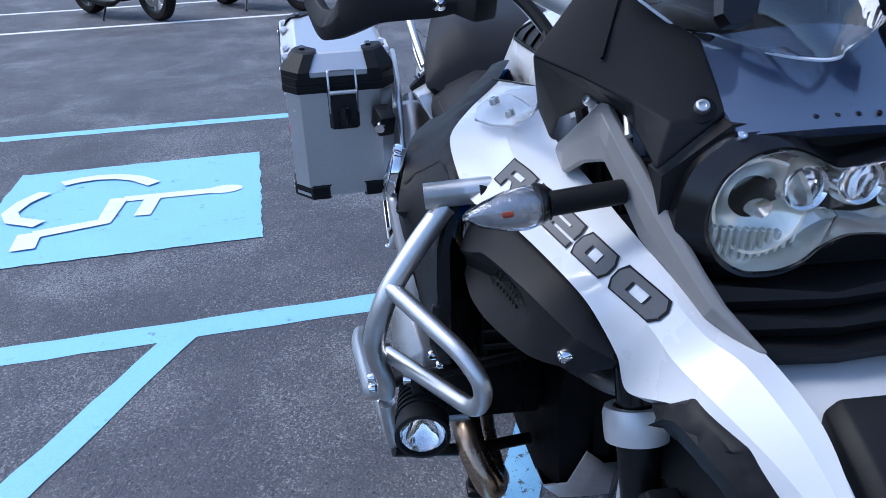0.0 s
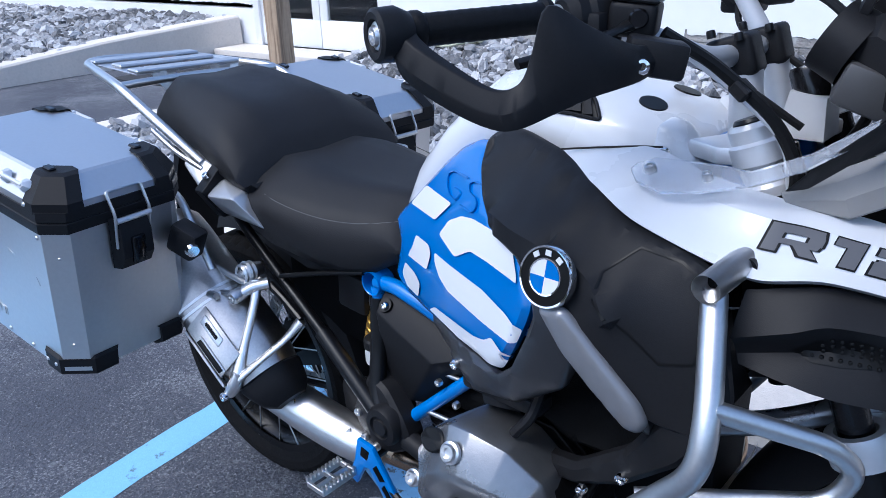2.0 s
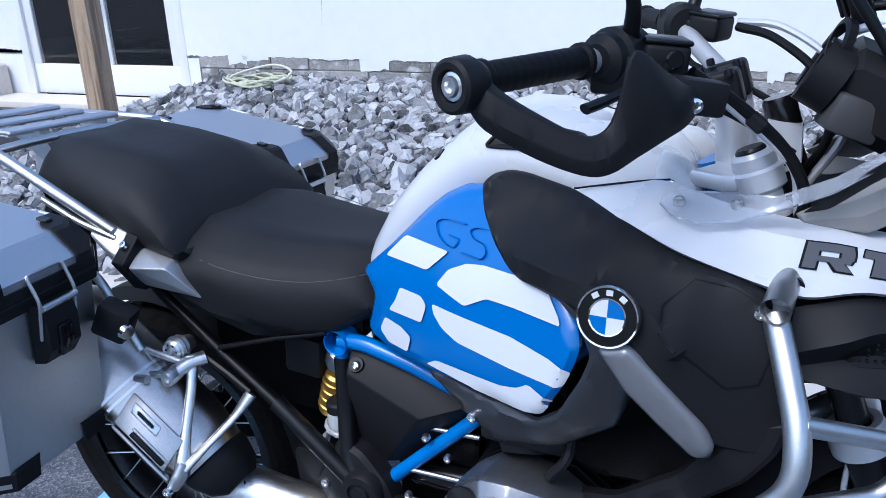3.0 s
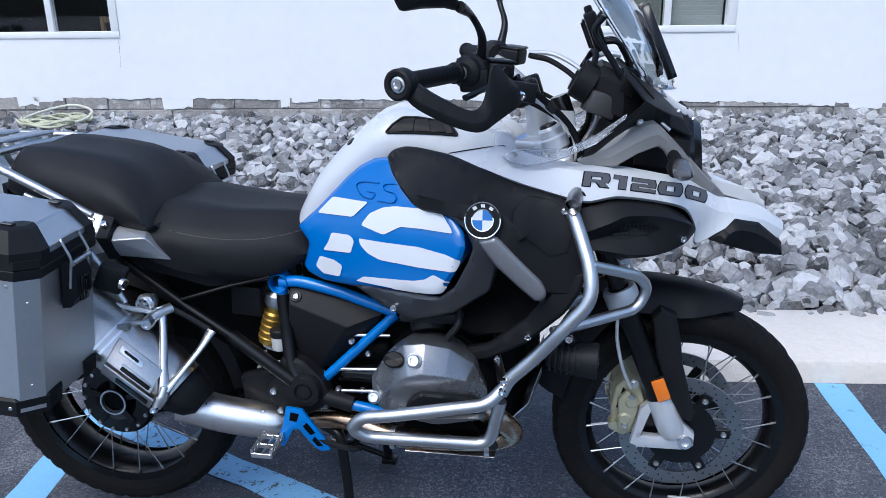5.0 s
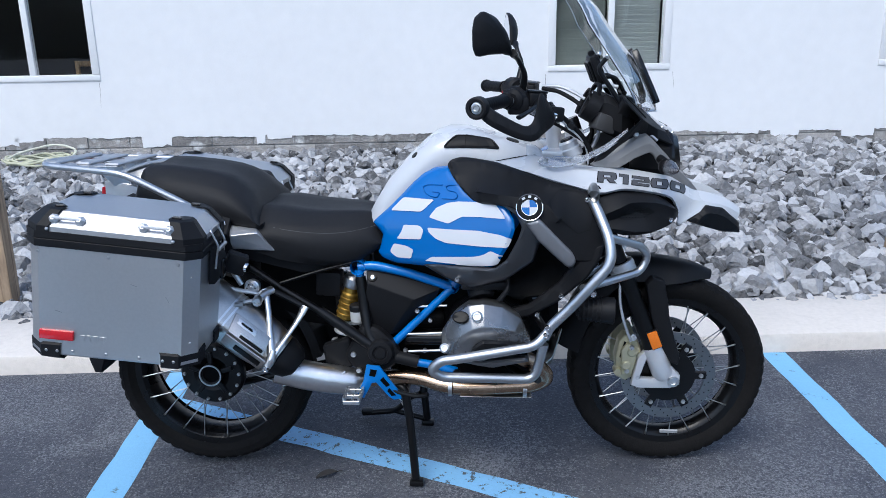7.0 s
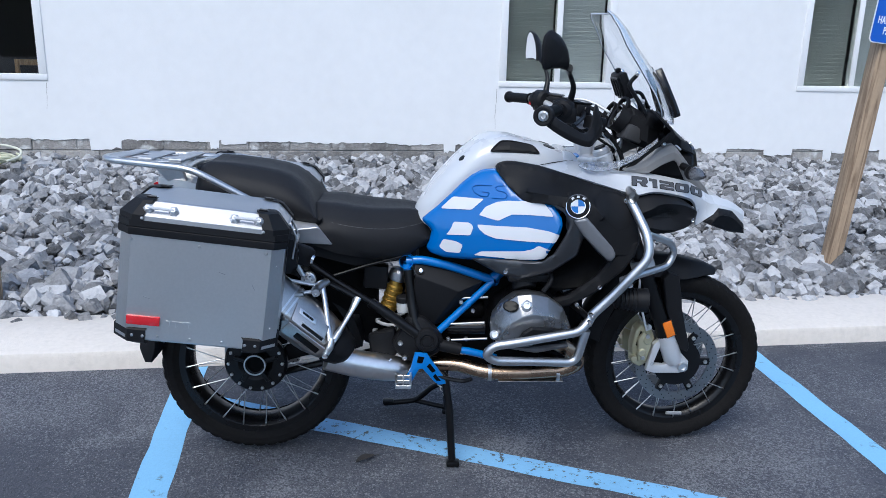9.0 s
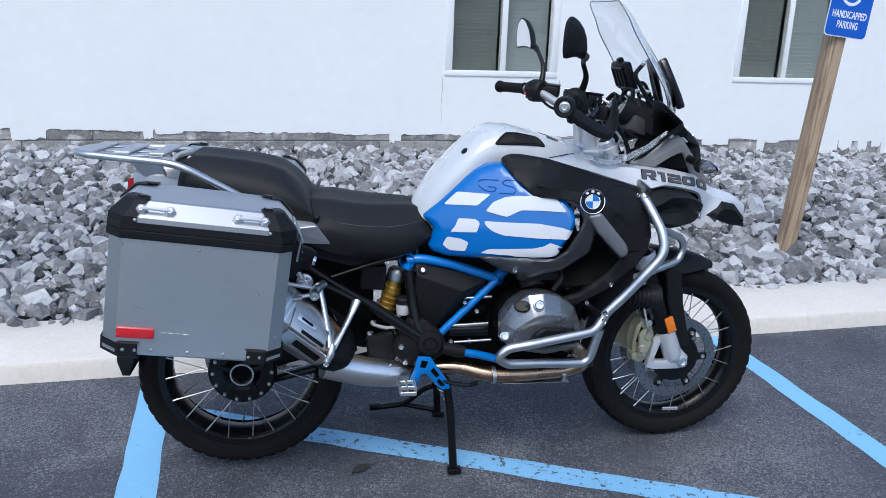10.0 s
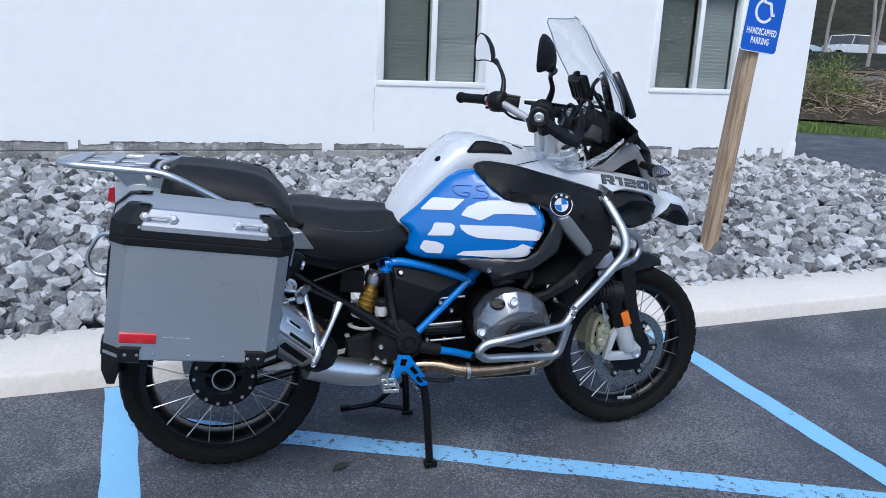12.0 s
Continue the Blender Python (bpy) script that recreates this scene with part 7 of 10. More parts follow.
bmesh.ops.transform(yk, matrix=pose(0, 0, 1.065, 0, 0, 0) @ Matrix(((1, 0, 0, 0), (0, 0, 1, 0), (0, 1, 0, 0), (0, 0, 0, 1))), verts=yk.verts[:])
bmesh.ops.recalc_face_normals(yk, faces=yk.faces[:])
YK = piece("top_yoke", yk, SILVER_PAINT, "silver top yoke with fork caps", mid=True)
for y in (-0.118, 0.118):
    top = pose(1.160, y, 1.078, 0, -22, 0)
    piece("fork_cap", lathe([(0, 0.03), (0.024, 0.03), (0.028, 0.024), (0.028, 0.008), (0.033, 0.004), (0.033, -0.02), (0.026, -0.026), (0.026, -0.045), (0.03, -0.05), (0.03, -0.062), (0, -0.062)], 28, top), SILVER_PAINT, "", YK, angle=0.4, mid=True)
    piece("fork_cap_top", lathe([(0, 0.036), (0.017, 0.036), (0.02, 0.032), (0.02, 0.028)], 24, top), SATIN_BLACK, "", YK, mid=True)
    piece("fork_stanchion", lathe([(0, -0.06), (0.0265, -0.06), (0.0265, -0.2), (0, -0.2)], 24, top), SATIN_BLACK, "", YK, mid=True)
    piece("fork_tie", boxed(-0.03, 0.03, -0.012, 0.012, -0.05, 0.02, 0.006, 2, pose(1.14, y * 0.7, 1.03)), BLUE_FRAME, "", YK, mid=True)
piece("ignition_lock", lathe([(0, 0.02), (0.02, 0.02), (0.023, 0.014), (0.023, -0.03), (0, -0.03)], 24, pose(1.175, 0.0, 1.14, 0, -20, 0)), GLOSS_BLACK, "", YK, mid=True)
piece("lock_tower", loft([[(1.15, -0.03, 1.07), (1.21, -0.03, 1.07), (1.21, 0.03, 1.07), (1.15, 0.03, 1.07)], [(1.16, -0.026, 1.13), (1.205, -0.026, 1.125), (1.205, 0.026, 1.125), (1.16, 0.026, 1.13)]]), SILVER_PAINT, "", YK, mid=True)

INST = piece("instrument_housing", loft([[(x, y * w, z0 + (z1 - z0) * q) for y, q in ((-1, 0.2), (-0.8, 0), (0.8, 0), (1, 0.2), (1, 0.8), (0.8, 1), (-0.8, 1), (-1, 0.8))] for x, w, z0, z1 in ((1.235, 0.085, 1.155, 1.22), (1.265, 0.1, 1.12, 1.235), (1.31, 0.11, 1.10, 1.215), (1.35, 0.09, 1.10, 1.175))]), BLACK_PLASTIC, "black instrument cluster behind the screen", mid=True)
for y in (-0.06, 0.05):
    m = along((1.225, y, 1.198), (-1, 0, 0.55))
    piece("dial_hood", lathe([(0.036, 0.0), (0.038, 0.018), (0.044, 0.02), (0.045, -0.02)], 32, m), BLACK_PLASTIC, "", INST, mid=True)
    piece("dial_face", lathe([(0, 0.004), (0.037, 0.004)], 32, m), GLOSS_BLACK, "", INST, mid=True)
    piece("dial_glass", lathe([(0, 0.013), (0.036, 0.012), (0.037, 0.009), (0, 0.01)], 32, m), LENS, "", INST, mid=True)
piece("housing_knob", lathe([(0, -0.03), (0.034, -0.03), (0.038, -0.02), (0.038, 0.03), (0.03, 0.045), (0, 0.05)], 24, along((1.33, -0.03, 1.188), (-0.85, -0.45, 0.25))), BLACK_PLASTIC, "black side knob of the cluster", INST)
piece("housing_box", boxed(-0.035, 0.03, -0.03, 0.03, -0.025, 0.025, 0.006, 2, pose(1.262, -0.045, 1.15, 0, 20, 15)), surf("dark_grey_plastic", (0.05, 0.05, 0.052), 0.45, var=0.1), "", INST)
piece("dial_rim", lathe([(0.022, -0.006), (0.03, -0.004), (0.03, 0.006), (0.022, 0.008)], 28, along((1.237, -0.02, 1.239), (-0.9, -0.3, 0.3)), True), BLACK_PLASTIC, "", INST)
GPS = piece("device_cradle", boxed(-0.014, 0.014, -0.062, 0.062, -0.046, 0.046, 0.007, 2, pose(1.245, 0.05, 1.302, 0, -22, 0)), BLACK_PLASTIC, "empty black device cradle above the instruments")
piece("cradle_back", boxed(-0.021, -0.0145, -0.05, 0.05, -0.035, 0.036, 0.003, 1, pose(1.245, 0.05, 1.302, 0, -22, 0)), SATIN_BLACK, "", GPS)
for y in (-0.03, 0.0, 0.03):
    piece("contact_rail", boxed(-0.0255, -0.0205, -0.005, 0.005, -0.03, 0.03, 0.002, 1, pose(1.245, 0.05 + y, 1.302, 0, -22, 0)), BLACK_PLASTIC, "", GPS)
piece("cradle_latch", boxed(-0.008, 0.01, -0.012, 0.012, 0.044, 0.06, 0.003, 1, pose(1.245, 0.05, 1.302, 0, -22, 0)), BLACK_PLASTIC, "", GPS)
for y in (0.0, 0.1):
    tube("cradle_arm", [(1.26, y, 1.28), (1.295, y, 1.285), (1.325, y, 1.235), (1.33, y, 1.2)], 0.006, SATIN_BLACK, 0.03, GPS)
tube("cradle_cross_arm", [(1.325, -0.01, 1.235), (1.325, 0.11, 1.235)], 0.006, SATIN_BLACK, 0.03, GPS)
tube("silver_strap", [(1.23, -0.02, 1.235), (1.26, -0.03, 1.262), (1.30, -0.04, 1.255)], 0.006, SILVER_PAINT, 0.02, GPS)

# hoses and cables about the steering head
for path, r, mat in (
        ([(1.09, 0.2, 1.245), (1.16, 0.16, 1.24), (1.24, 0.10, 1.19), (1.26, 0.06, 1.11), (1.22, 0.04, 1.03)], 0.006, SILVER_PAINT),
        ([(1.09, 0.19, 1.238), (1.15, 0.15, 1.225), (1.22, 0.1, 1.175), (1.24, 0.07, 1.10), (1.2, 0.06, 1.02)], 0.007, RUBBER),
        ([(1.08, -0.2, 1.22), (1.13, -0.16, 1.18), (1.19, -0.13, 1.12), (1.22, -0.12, 1.06), (1.21, -0.11, 1.0)], 0.008, RUBBER),
        ([(1.085, -0.19, 1.21), (1.14, -0.15, 1.16), (1.20, -0.125, 1.10), (1.215, -0.11, 1.03)], 0.0055, SILVER_PAINT),
        ([(1.0, 0.2, 1.22), (1.03, 0.15, 1.185), (1.1, 0.09, 1.17), (1.19, 0.06, 1.13)], 0.005, RUBBER),
        ([(1.0, -0.2, 1.222), (1.04, -0.13, 1.19), (1.12, -0.08, 1.15), (1.2, -0.06, 1.1)], 0.005, RUBBER)):
    piece("control_cable", bar(curve_path(path, 7), r, sides=8), mat, "")
piece("cable_clip", boxed(-0.012, 0.012, -0.014, 0.014, -0.008, 0.008, 0.003, 1, pose(1.155, -0.145, 1.155, 0, 40, 0)), BLACK_PLASTIC, "")

# ---- seats ----


def seat(name, rows, label, lead=0.0):
    """rows: x, top height, half-width at the top, side half-width, skirt height, lower half-width."""
    sec = []
    for x, zt, wt, ws, zs, wl, zl in rows:
        half = [(0, zt - 0.006), (wt * 0.5, zt - 0.002), (wt * 0.85, zt), (wt, zt - 0.008), (wt + (ws - wt) * 0.55, zt - 0.028), (ws, zt - 0.055), (ws + 0.004, (zs + zt - 0.055) / 2), (ws, zs), (wl, zl)]
        # the skirts reach further forward than the crown
        ahead = [0, 0, 0, 0.006, 0.014, 0.024, 0.032, 0.036, 0.036]
        k = lead * min(1, max(0, (x - rows[0][0]) / (rows[-1][0] - rows[0][0])))
        sec.append([(x + k * a, -y, z) for (y, z), a in zip(half, ahead)] + [(x + k * a, y, z) for (y, z), a in zip(half[:0:-1], ahead[:0:-1])])
    return piece(name, loft(sec), SEAT_VINYL, label, angle=1.0, mid=True)


seat("passenger_seat", [
    (-0.168, 0.962, 0.06, 0.11, 0.948, 0.10, 0.938), (-0.154, 1.004, 0.085, 0.135, 0.95, 0.12, 0.935), (-0.138, 1.032, 0.10, 0.146, 0.95, 0.13, 0.93), (-0.114, 1.046, 0.108, 0.152, 0.945, 0.135, 0.925),
    (-0.05, 1.043, 0.112, 0.166, 0.93, 0.15, 0.91), (0.05, 1.03, 0.118, 0.187, 0.912, 0.17, 0.89), (0.105, 1.019, 0.12, 0.2, 0.9, 0.18, 0.875), (0.142, 1.006, 0.12, 0.208, 0.89, 0.19, 0.868),
    (0.172, 0.985, 0.118, 0.212, 0.883, 0.195, 0.862), (0.196, 0.96, 0.113, 0.214, 0.88, 0.197, 0.86), (0.208, 0.944, 0.105, 0.211, 0.88, 0.192, 0.862), (0.214, 0.926, 0.095, 0.2, 0.884, 0.182, 0.87)], "black vinyl passenger seat, raised behind the rider's seat", 1.0)
RS = seat("rider_seat", [
    (0.185, 0.905, 0.08, 0.185, 0.85, 0.185, 0.82), (0.23, 0.916, 0.115, 0.203, 0.83, 0.2, 0.795), (0.29, 0.914, 0.13, 0.21, 0.81, 0.2, 0.772),
    (0.35, 0.903, 0.13, 0.207, 0.788, 0.19, 0.757), (0.41, 0.896, 0.122, 0.197, 0.77, 0.18, 0.745), (0.47, 0.893, 0.108, 0.182, 0.76, 0.165, 0.742),
    (0.52, 0.891, 0.095, 0.168, 0.765, 0.155, 0.75), (0.555, 0.885, 0.085, 0.158, 0.785, 0.145, 0.77), (0.585, 0.868, 0.072, 0.152, 0.8, 0.14, 0.785), (0.6, 0.848, 0.055, 0.148, 0.816, 0.13, 0.804), (0.607, 0.838, 0.04, 0.13, 0.824, 0.11, 0.815)], "black vinyl rider's seat with grey stitching")
seat_top = skin_y(RS)
for s in (-1, 1):
    path = []
    for x, z in ((0.28, 0.87), (0.32, 0.862), (0.38, 0.852), (0.44, 0.846), (0.5, 0.846), (0.56, 0.852), (0.585, 0.855)):
        path.append((x, seat_top(x, z) * -s if s > 0 else seat_top(x, z), z))
    piece("seam_stitch", bar(curve_path(path, 4), 0.0009, sides=6), surf("grey_thread", (0.07, 0.07, 0.072), 0.7), "", RS)
# dark trim under the seats
piece("seat_base", loft([[(x, y, z) for y, z in ((-w, zl), (w, zl), (w, zh), (-w, zh))] for x, w, zl, zh in ((-0.2, 0.09, 0.90, 0.95), (0.0, 0.13, 0.84, 0.90), (0.2, 0.165, 0.76, 0.86), (0.35, 0.165, 0.72, 0.80), (0.55, 0.12, 0.73, 0.80))]), BLACK_PLASTIC, "", RS, mid=True)

# silver tail panel below the seat step
def faceted(points, bevel):
    """A solid with flat facets between the given corners."""
    bm = bmesh.new()
    vs = [bm.verts.new(p) for p in points]
    bmesh.ops.convex_hull(bm, input=vs)
    bmesh.ops.dissolve_limit(bm, angle_limit=0.06, verts=bm.verts[:], edges=bm.edges[:])
    bmesh.ops.bevel(bm, geom=bm.edges[:], offset=bevel, segments=2, profile=0.5, affect="EDGES")
    bmesh.ops.recalc_face_normals(bm, faces=bm.faces[:])
    return bm


tp = piece("tail_panel", faceted([(0.285, -0.222, 0.80), (0.245, -0.26, 0.865), (0.165, -0.268, 0.858), (0.15, -0.228, 0.808), (0.232, -0.222, 0.87), (0.15, -0.22, 0.88), (0.275, -0.19, 0.802), (0.23, -0.19, 0.85), (0.15, -0.18, 0.81), (0.15, -0.18, 0.87)], 0.003), SILVER_PANEL, "faceted silver panel under the seat", both=True, angle=0.2)
piece("panel_wing", faceted([(0.128, -0.225, 0.905), (0.128, -0.26, 0.868), (0.128, -0.228, 0.82), (0.06, -0.225, 0.925), (0.055, -0.245, 0.90), (0.075, -0.225, 0.845), (0.128, -0.19, 0.90), (0.06, -0.19, 0.92), (0.075, -0.19, 0.85), (0.128, -0.19, 0.825)], 0.003), SILVER_PANEL, "", tp, both=True, angle=0.2)
piece("panel_strap", faceted([(x, y, z) for x in (0.129, 0.158) for y, z in ((-0.222, 0.909), (-0.272, 0.864), (-0.232, 0.80), (-0.185, 0.80), (-0.185, 0.905))], 0.002), BLACK_PLASTIC, "", tp, both=True, angle=0.2)
bolt((0.143, -0.249, 0.891), (0, -0.65, 0.75), 0.008, tp, both=True)

# ---- luggage rack and tail ----
RACK = tube("luggage_rack", [(0.1, -0.228, 0.905), (0.03, -0.24, 0.948), (-0.135, -0.262, 1.043), (-0.40, -0.205, 1.058), (-0.432, -0.15, 1.058), (-0.428, 0.02, 1.046), (-0.40, 0.075, 1.04), (-0.14, 0.16, 1.022), (0.03, 0.17, 0.93), (0.1, 0.165, 0.89)], 0.0105, STEEL, 0.05, label="bright steel luggage rack behind the seat", sides=16)
tube("rack_rail", [(0.11, -0.235, 0.895), (0.03, -0.245, 0.922), (-0.05, -0.245, 0.955)], 0.006, STEEL, 0.03, RACK, both=True)
tube("rack_cross", [(-0.14, -0.255, 1.04), (-0.165, -0.19, 1.036), (-0.175, -0.05, 1.032), (-0.165, 0.09, 1.024), (-0.14, 0.15, 1.022)], 0.009, STEEL, 0.05, RACK)


def rack_plate():
    tilt = pose(0, -0.058, 1.0465, -2.4, 1.5, 0)
    for x0, x1, w in ((-0.415, -0.37, 0.14), (-0.32, -0.275, 0.125), (-0.225, -0.18, 0.135)):
        piece("rack_plate", boxed(x0, x1, -w, w, -0.004, 0.004, 0.003, 1, tilt), LID_ALU, "", RACK)
    for y in (-0.105, 0.0, 0.105):
        piece("rack_slat", boxed(-0.41, -0.185, y - 0.03, y + 0.03, -0.0075, -0.0042, 0.001, 1, tilt), LID_ALU, "", RACK)
    for s in (-1, 1):
        piece("rack_foot", loft([[(-0.25, 0.05 * s - 0.012, 0.95), (-0.2, 0.05 * s - 0.012, 0.94), (-0.2, 0.05 * s + 0.012, 0.94), (-0.25, 0.05 * s + 0.012, 0.95)], [(-0.32, 0.09 * s - 0.012, 1.045), (-0.22, 0.09 * s - 0.012, 1.045), (-0.22, 0.09 * s + 0.012, 1.045), (-0.32, 0.09 * s + 0.012, 1.045)]]), CAST, "", RACK)


rack_plate()
TL = piece("tail_light", loft([[(-0.325, -0.05, 0.922), (-0.325, 0.05, 0.922), (-0.318, 0.05, 0.962), (-0.318, -0.05, 0.962)], [(-0.30, -0.06, 0.92), (-0.30, 0.06, 0.92), (-0.29, 0.06, 0.97), (-0.29, -0.06, 0.97)]]), RED, "red tail light under the rack")
piece("tail_shell", loft([[(-0.30, -0.07, 0.925), (-0.30, 0.07, 0.925), (-0.30, 0.06, 0.985), (-0.30, -0.06, 0.985)], [(-0.1, -0.12, 0.86), (-0.1, 0.12, 0.86), (-0.1, 0.11, 0.96), (-0.1, -0.11, 0.96)], [(0.15, -0.17, 0.78), (0.15, 0.17, 0.78), (0.15, 0.16, 0.89), (0.15, -0.16, 0.89)]]), SILVER_PAINT, "", TL)
piece("rear_mudguard", loft([[(x, y, z) for y, z in ((-w, z0), (w, z0), (w, z0 + h), (-w, z0 + h))] for x, w, z0, h in ((-0.28, 0.06, 0.86, 0.06), (-0.33, 0.07, 0.72, 0.05), (-0.345, 0.07, 0.62, 0.04), (-0.33, 0.05, 0.55, 0.03))]), BLACK_PLASTIC, "black rear mudguard tail")
piece("wheel_hugger", loft([[(0.372 * math.cos(a) * k, w, 0.344 + 0.372 * math.sin(a) * k) for w, k in ((-0.095, 0.93), (-0.08, 1.0), (0.08, 1.0), (0.095, 0.93), (0.075, 0.985), (-0.075, 0.985))] for a in np.linspace(0.15, 1.9, 16)]), BLACK_PLASTIC, "black hugger over the rear wheel")
tube("plate_bracket", [(-0.30, 0.02, 0.80), (-0.37, 0.05, 0.80), (-0.42, 0.06, 0.72), (-0.40, 0.06, 0.66), (-0.33, 0.04, 0.66)], 0.007, STEEL, 0.03)

# ---- panniers ----


def octagon(x0, x1, y0, y1, c, z, lean=0.0):
    return [(x0 + c, y0, z), (x1 - c, y0, z), (x1, y0 + c, z), (x1, y1 - c, z), (x1 - c, y1, z), (x0 + c, y1, z), (x0, y1 - c, z), (x0, y0 + c, z)]


def pannier(m, s, label):
    """s = -1: the outer side faces -y."""
    flip = Matrix.Diagonal((1, -s, 1, 1))

    def put(name, bm, material, lab="", parent=None, angle=0.5):
        bmesh.ops.transform(bm, matrix=m @ flip, verts=bm.verts[:])
        if s > 0:
            bmesh.ops.reverse_faces(bm, faces=bm.faces[:])
        return piece(name, bm, material, lab, parent, angle=angle)
    X0, X1, Y0, Y1, C = -0.228, 0.202, -0.14, 0.128, 0.034
    b = put("pannier", loft([octagon(X0 + 0.006, X1 - 0.006, Y0 + 0.004, Y1 - 0.004, C, -0.183), octagon(X0, X1, Y0, Y1, C, -0.178), octagon(X0, X1, Y0, Y1, C, 0.119)]), ALU, label, angle=0.3)
    put("lid_band", loft([octagon(X0 - 0.005, X1 + 0.005, Y0 - 0.005, Y1 + 0.005, C, 0.111), octagon(X0 - 0.006, X1 + 0.006, Y0 - 0.006, Y1 + 0.006, C, 0.115), octagon(X0 - 0.006, X1 + 0.006, Y0 - 0.006, Y1 + 0.006, C, 0.130), octagon(X0 - 0.004, X1 + 0.004, Y0 - 0.004, Y1 + 0.004, C, 0.132), octagon(X0 - 0.006, X1 + 0.006, Y0 - 0.006, Y1 + 0.006, C, 0.134), octagon(X0 - 0.005, X1 + 0.005, Y0 - 0.005, Y1 + 0.005, C, 0.151)]), BLACK_PLASTIC, "", b, 0.3)
    t = 0.034
    lid = put("lid", loft([octagon(X0 - 0.002, X1 + 0.002, Y0 - 0.002, Y1 + 0.002, C, 0.149), octagon(X0 - 0.001, X1 + 0.001, Y0 - 0.001, Y1 + 0.001, C, 0.163), octagon(X0 + t, X1 - t, Y0 + t, Y1 - t * 0.6, 0.028, 0.197), octagon(X0 + t + 0.006, X1 - t - 0.006, Y0 + t + 0.006, Y1 - t * 0.6 - 0.006, 0.026, 0.2)]), LID_ALU, "pale aluminium lid with black corners", b, 0.25)
    # black corner caps on the lid and feet on the body
    for cx, cy, sx, sy in ((X0, Y0, 1, 1), (X1, Y0, -1, 1), (X0, Y1, 1, -1), (X1, Y1, -1, -1)):
        ring = []
        for z, o, w, e in ((0.147, -0.006, 0.05, 0.04), (0.165, -0.005, 0.048, 0.04), (0.2, t - 0.006, 0.032, 0.026), (0.2035, t + 0.004, 0.028, 0.022)):
            if sy < 0 and o > 0.01:
                oy = o * 0.6
            else:
                oy = o
            p = [(cx + sx * (o + w + 0.02), cy + sy * oy), (cx + sx * (o + e), cy + sy * oy), (cx + sx * o, cy + sy * (oy + e)), (cx + sx * o, cy + sy * (oy + w + 0.02)), (cx + sx * (o + 0.02), cy + sy * (oy + w + 0.02)), (cx + sx * (o + w + 0.02), cy + sy * (oy + 0.02))]
            ring.append([(x, y, z) for x, y in p])
        put("lid_corner", loft(ring), BLACK_PLASTIC, "", lid, 0.3)
        put("corner_lug", boxed(-0.012, 0.012, -0.007, 0.007, 0.0, 0.006, 0.002, 1, pose(cx + sx * (t + 0.035), cy + sy * (t + 0.018), 0.202)), GLOSS_BLACK, "", lid)
        ring = []
        for z, o, w in ((-0.197, 0.014, 0.075), (-0.186, -0.005, 0.09), (-0.152, -0.006, 0.092), (-0.147, -0.001, 0.092)):
            p = [(cx + sx * (o + w), cy + sy * o), (cx + sx * (o + 0.045), cy + sy * o), (cx + sx * o, cy + sy * (o + 0.045)), (cx + sx * o, cy + sy * (o + w)), (cx + sx * (o + 0.03), cy + sy * (o + w)), (cx + sx * (o + w), cy + sy * (o + 0.03))]
            ring.append([(x, y, z) for x, y in p])
        put("corner_foot", loft(ring), BLACK_PLASTIC, "", b, 0.3)
        if sy > 0:
            for dx in (0.052, 0.08):
                put("rivet", lathe([(0, 0.003), (0.003, 0.0025), (0.0048, 0)], 10, along((cx + sx * dx, cy - 0.005, -0.168), (0, -1, 0))), STEEL, "", b)
            put("rivet", lathe([(0, 0.003), (0.003, 0.0025), (0.0048, 0)], 10, along((cx + sx * 0.06, cy - 0.006, 0.158), (0, -1, 0.2))), STEEL, "", b)
    for x in np.linspace(X0 + 0.035, X1 - 0.047, 3):
        put("rivet", lathe([(0, 0.003), (0.003, 0.0025), (0.0048, 0)], 10, along((x, Y0 - 0.0005, 0.097), (0, -1, 0))), STEEL, "", b)
    for x in np.linspace(-0.11, 0.06, 3):
        put("rivet", lathe([(0, 0.003), (0.003, 0.0025), (0.0048, 0)], 10, along((x, Y0 - 0.0005, -0.168), (0, -1, 0))), STEEL, "", b)
    for z in (-0.12, 0.06):
        put("rivet", lathe([(0, 0.002), (0.002, 0.0015), (0.0032, 0)], 8, along((X1 - C * 0.5, Y0 + C * 0.5, z), (1, -1, 0))), STEEL, "", b)
    # lash handles on the lid's slope, outside and inside
    for x in (-0.125, 0.095):
        for yy, dy in ((Y0 + 0.012, -1), (Y1 - 0.01, 1)):
            hb = bmesh.new()
            for sx in (-1, 1):
                hx = add_lathe(bmesh.new(), [(0, 0.012), (0.006, 0.012), (0.0125, 0.004), (0.014, 0.0)], 6, Matrix.Translation((0.032 * sx, 0, 0)))
                me = bpy.data.meshes.new("tmp")
                hx.to_mesh(me)
                hx.free()
                hb.from_mesh(me)
                bpy.data.meshes.remove(me)
            add_sweep(hb, [(-0.034, 0, 0.010), (0.034, 0, 0.010)], 0.0042, sides=8)
            al = Vector((0, dy * 0.86, 0.5)).normalized()
            xa = Vector((1, 0, 0))
            ya = al.cross(xa)
            rot = Matrix((( xa.x, ya.x, al.x, x), (xa.y, ya.y, al.y, yy), (xa.z, ya.z, al.z, 0.181), (0, 0, 0, 1)))
            bmesh.ops.transform(hb, matrix=rot, verts=hb.verts[:])
            put("lash_handle", hb, SILVER_PAINT, "", lid)
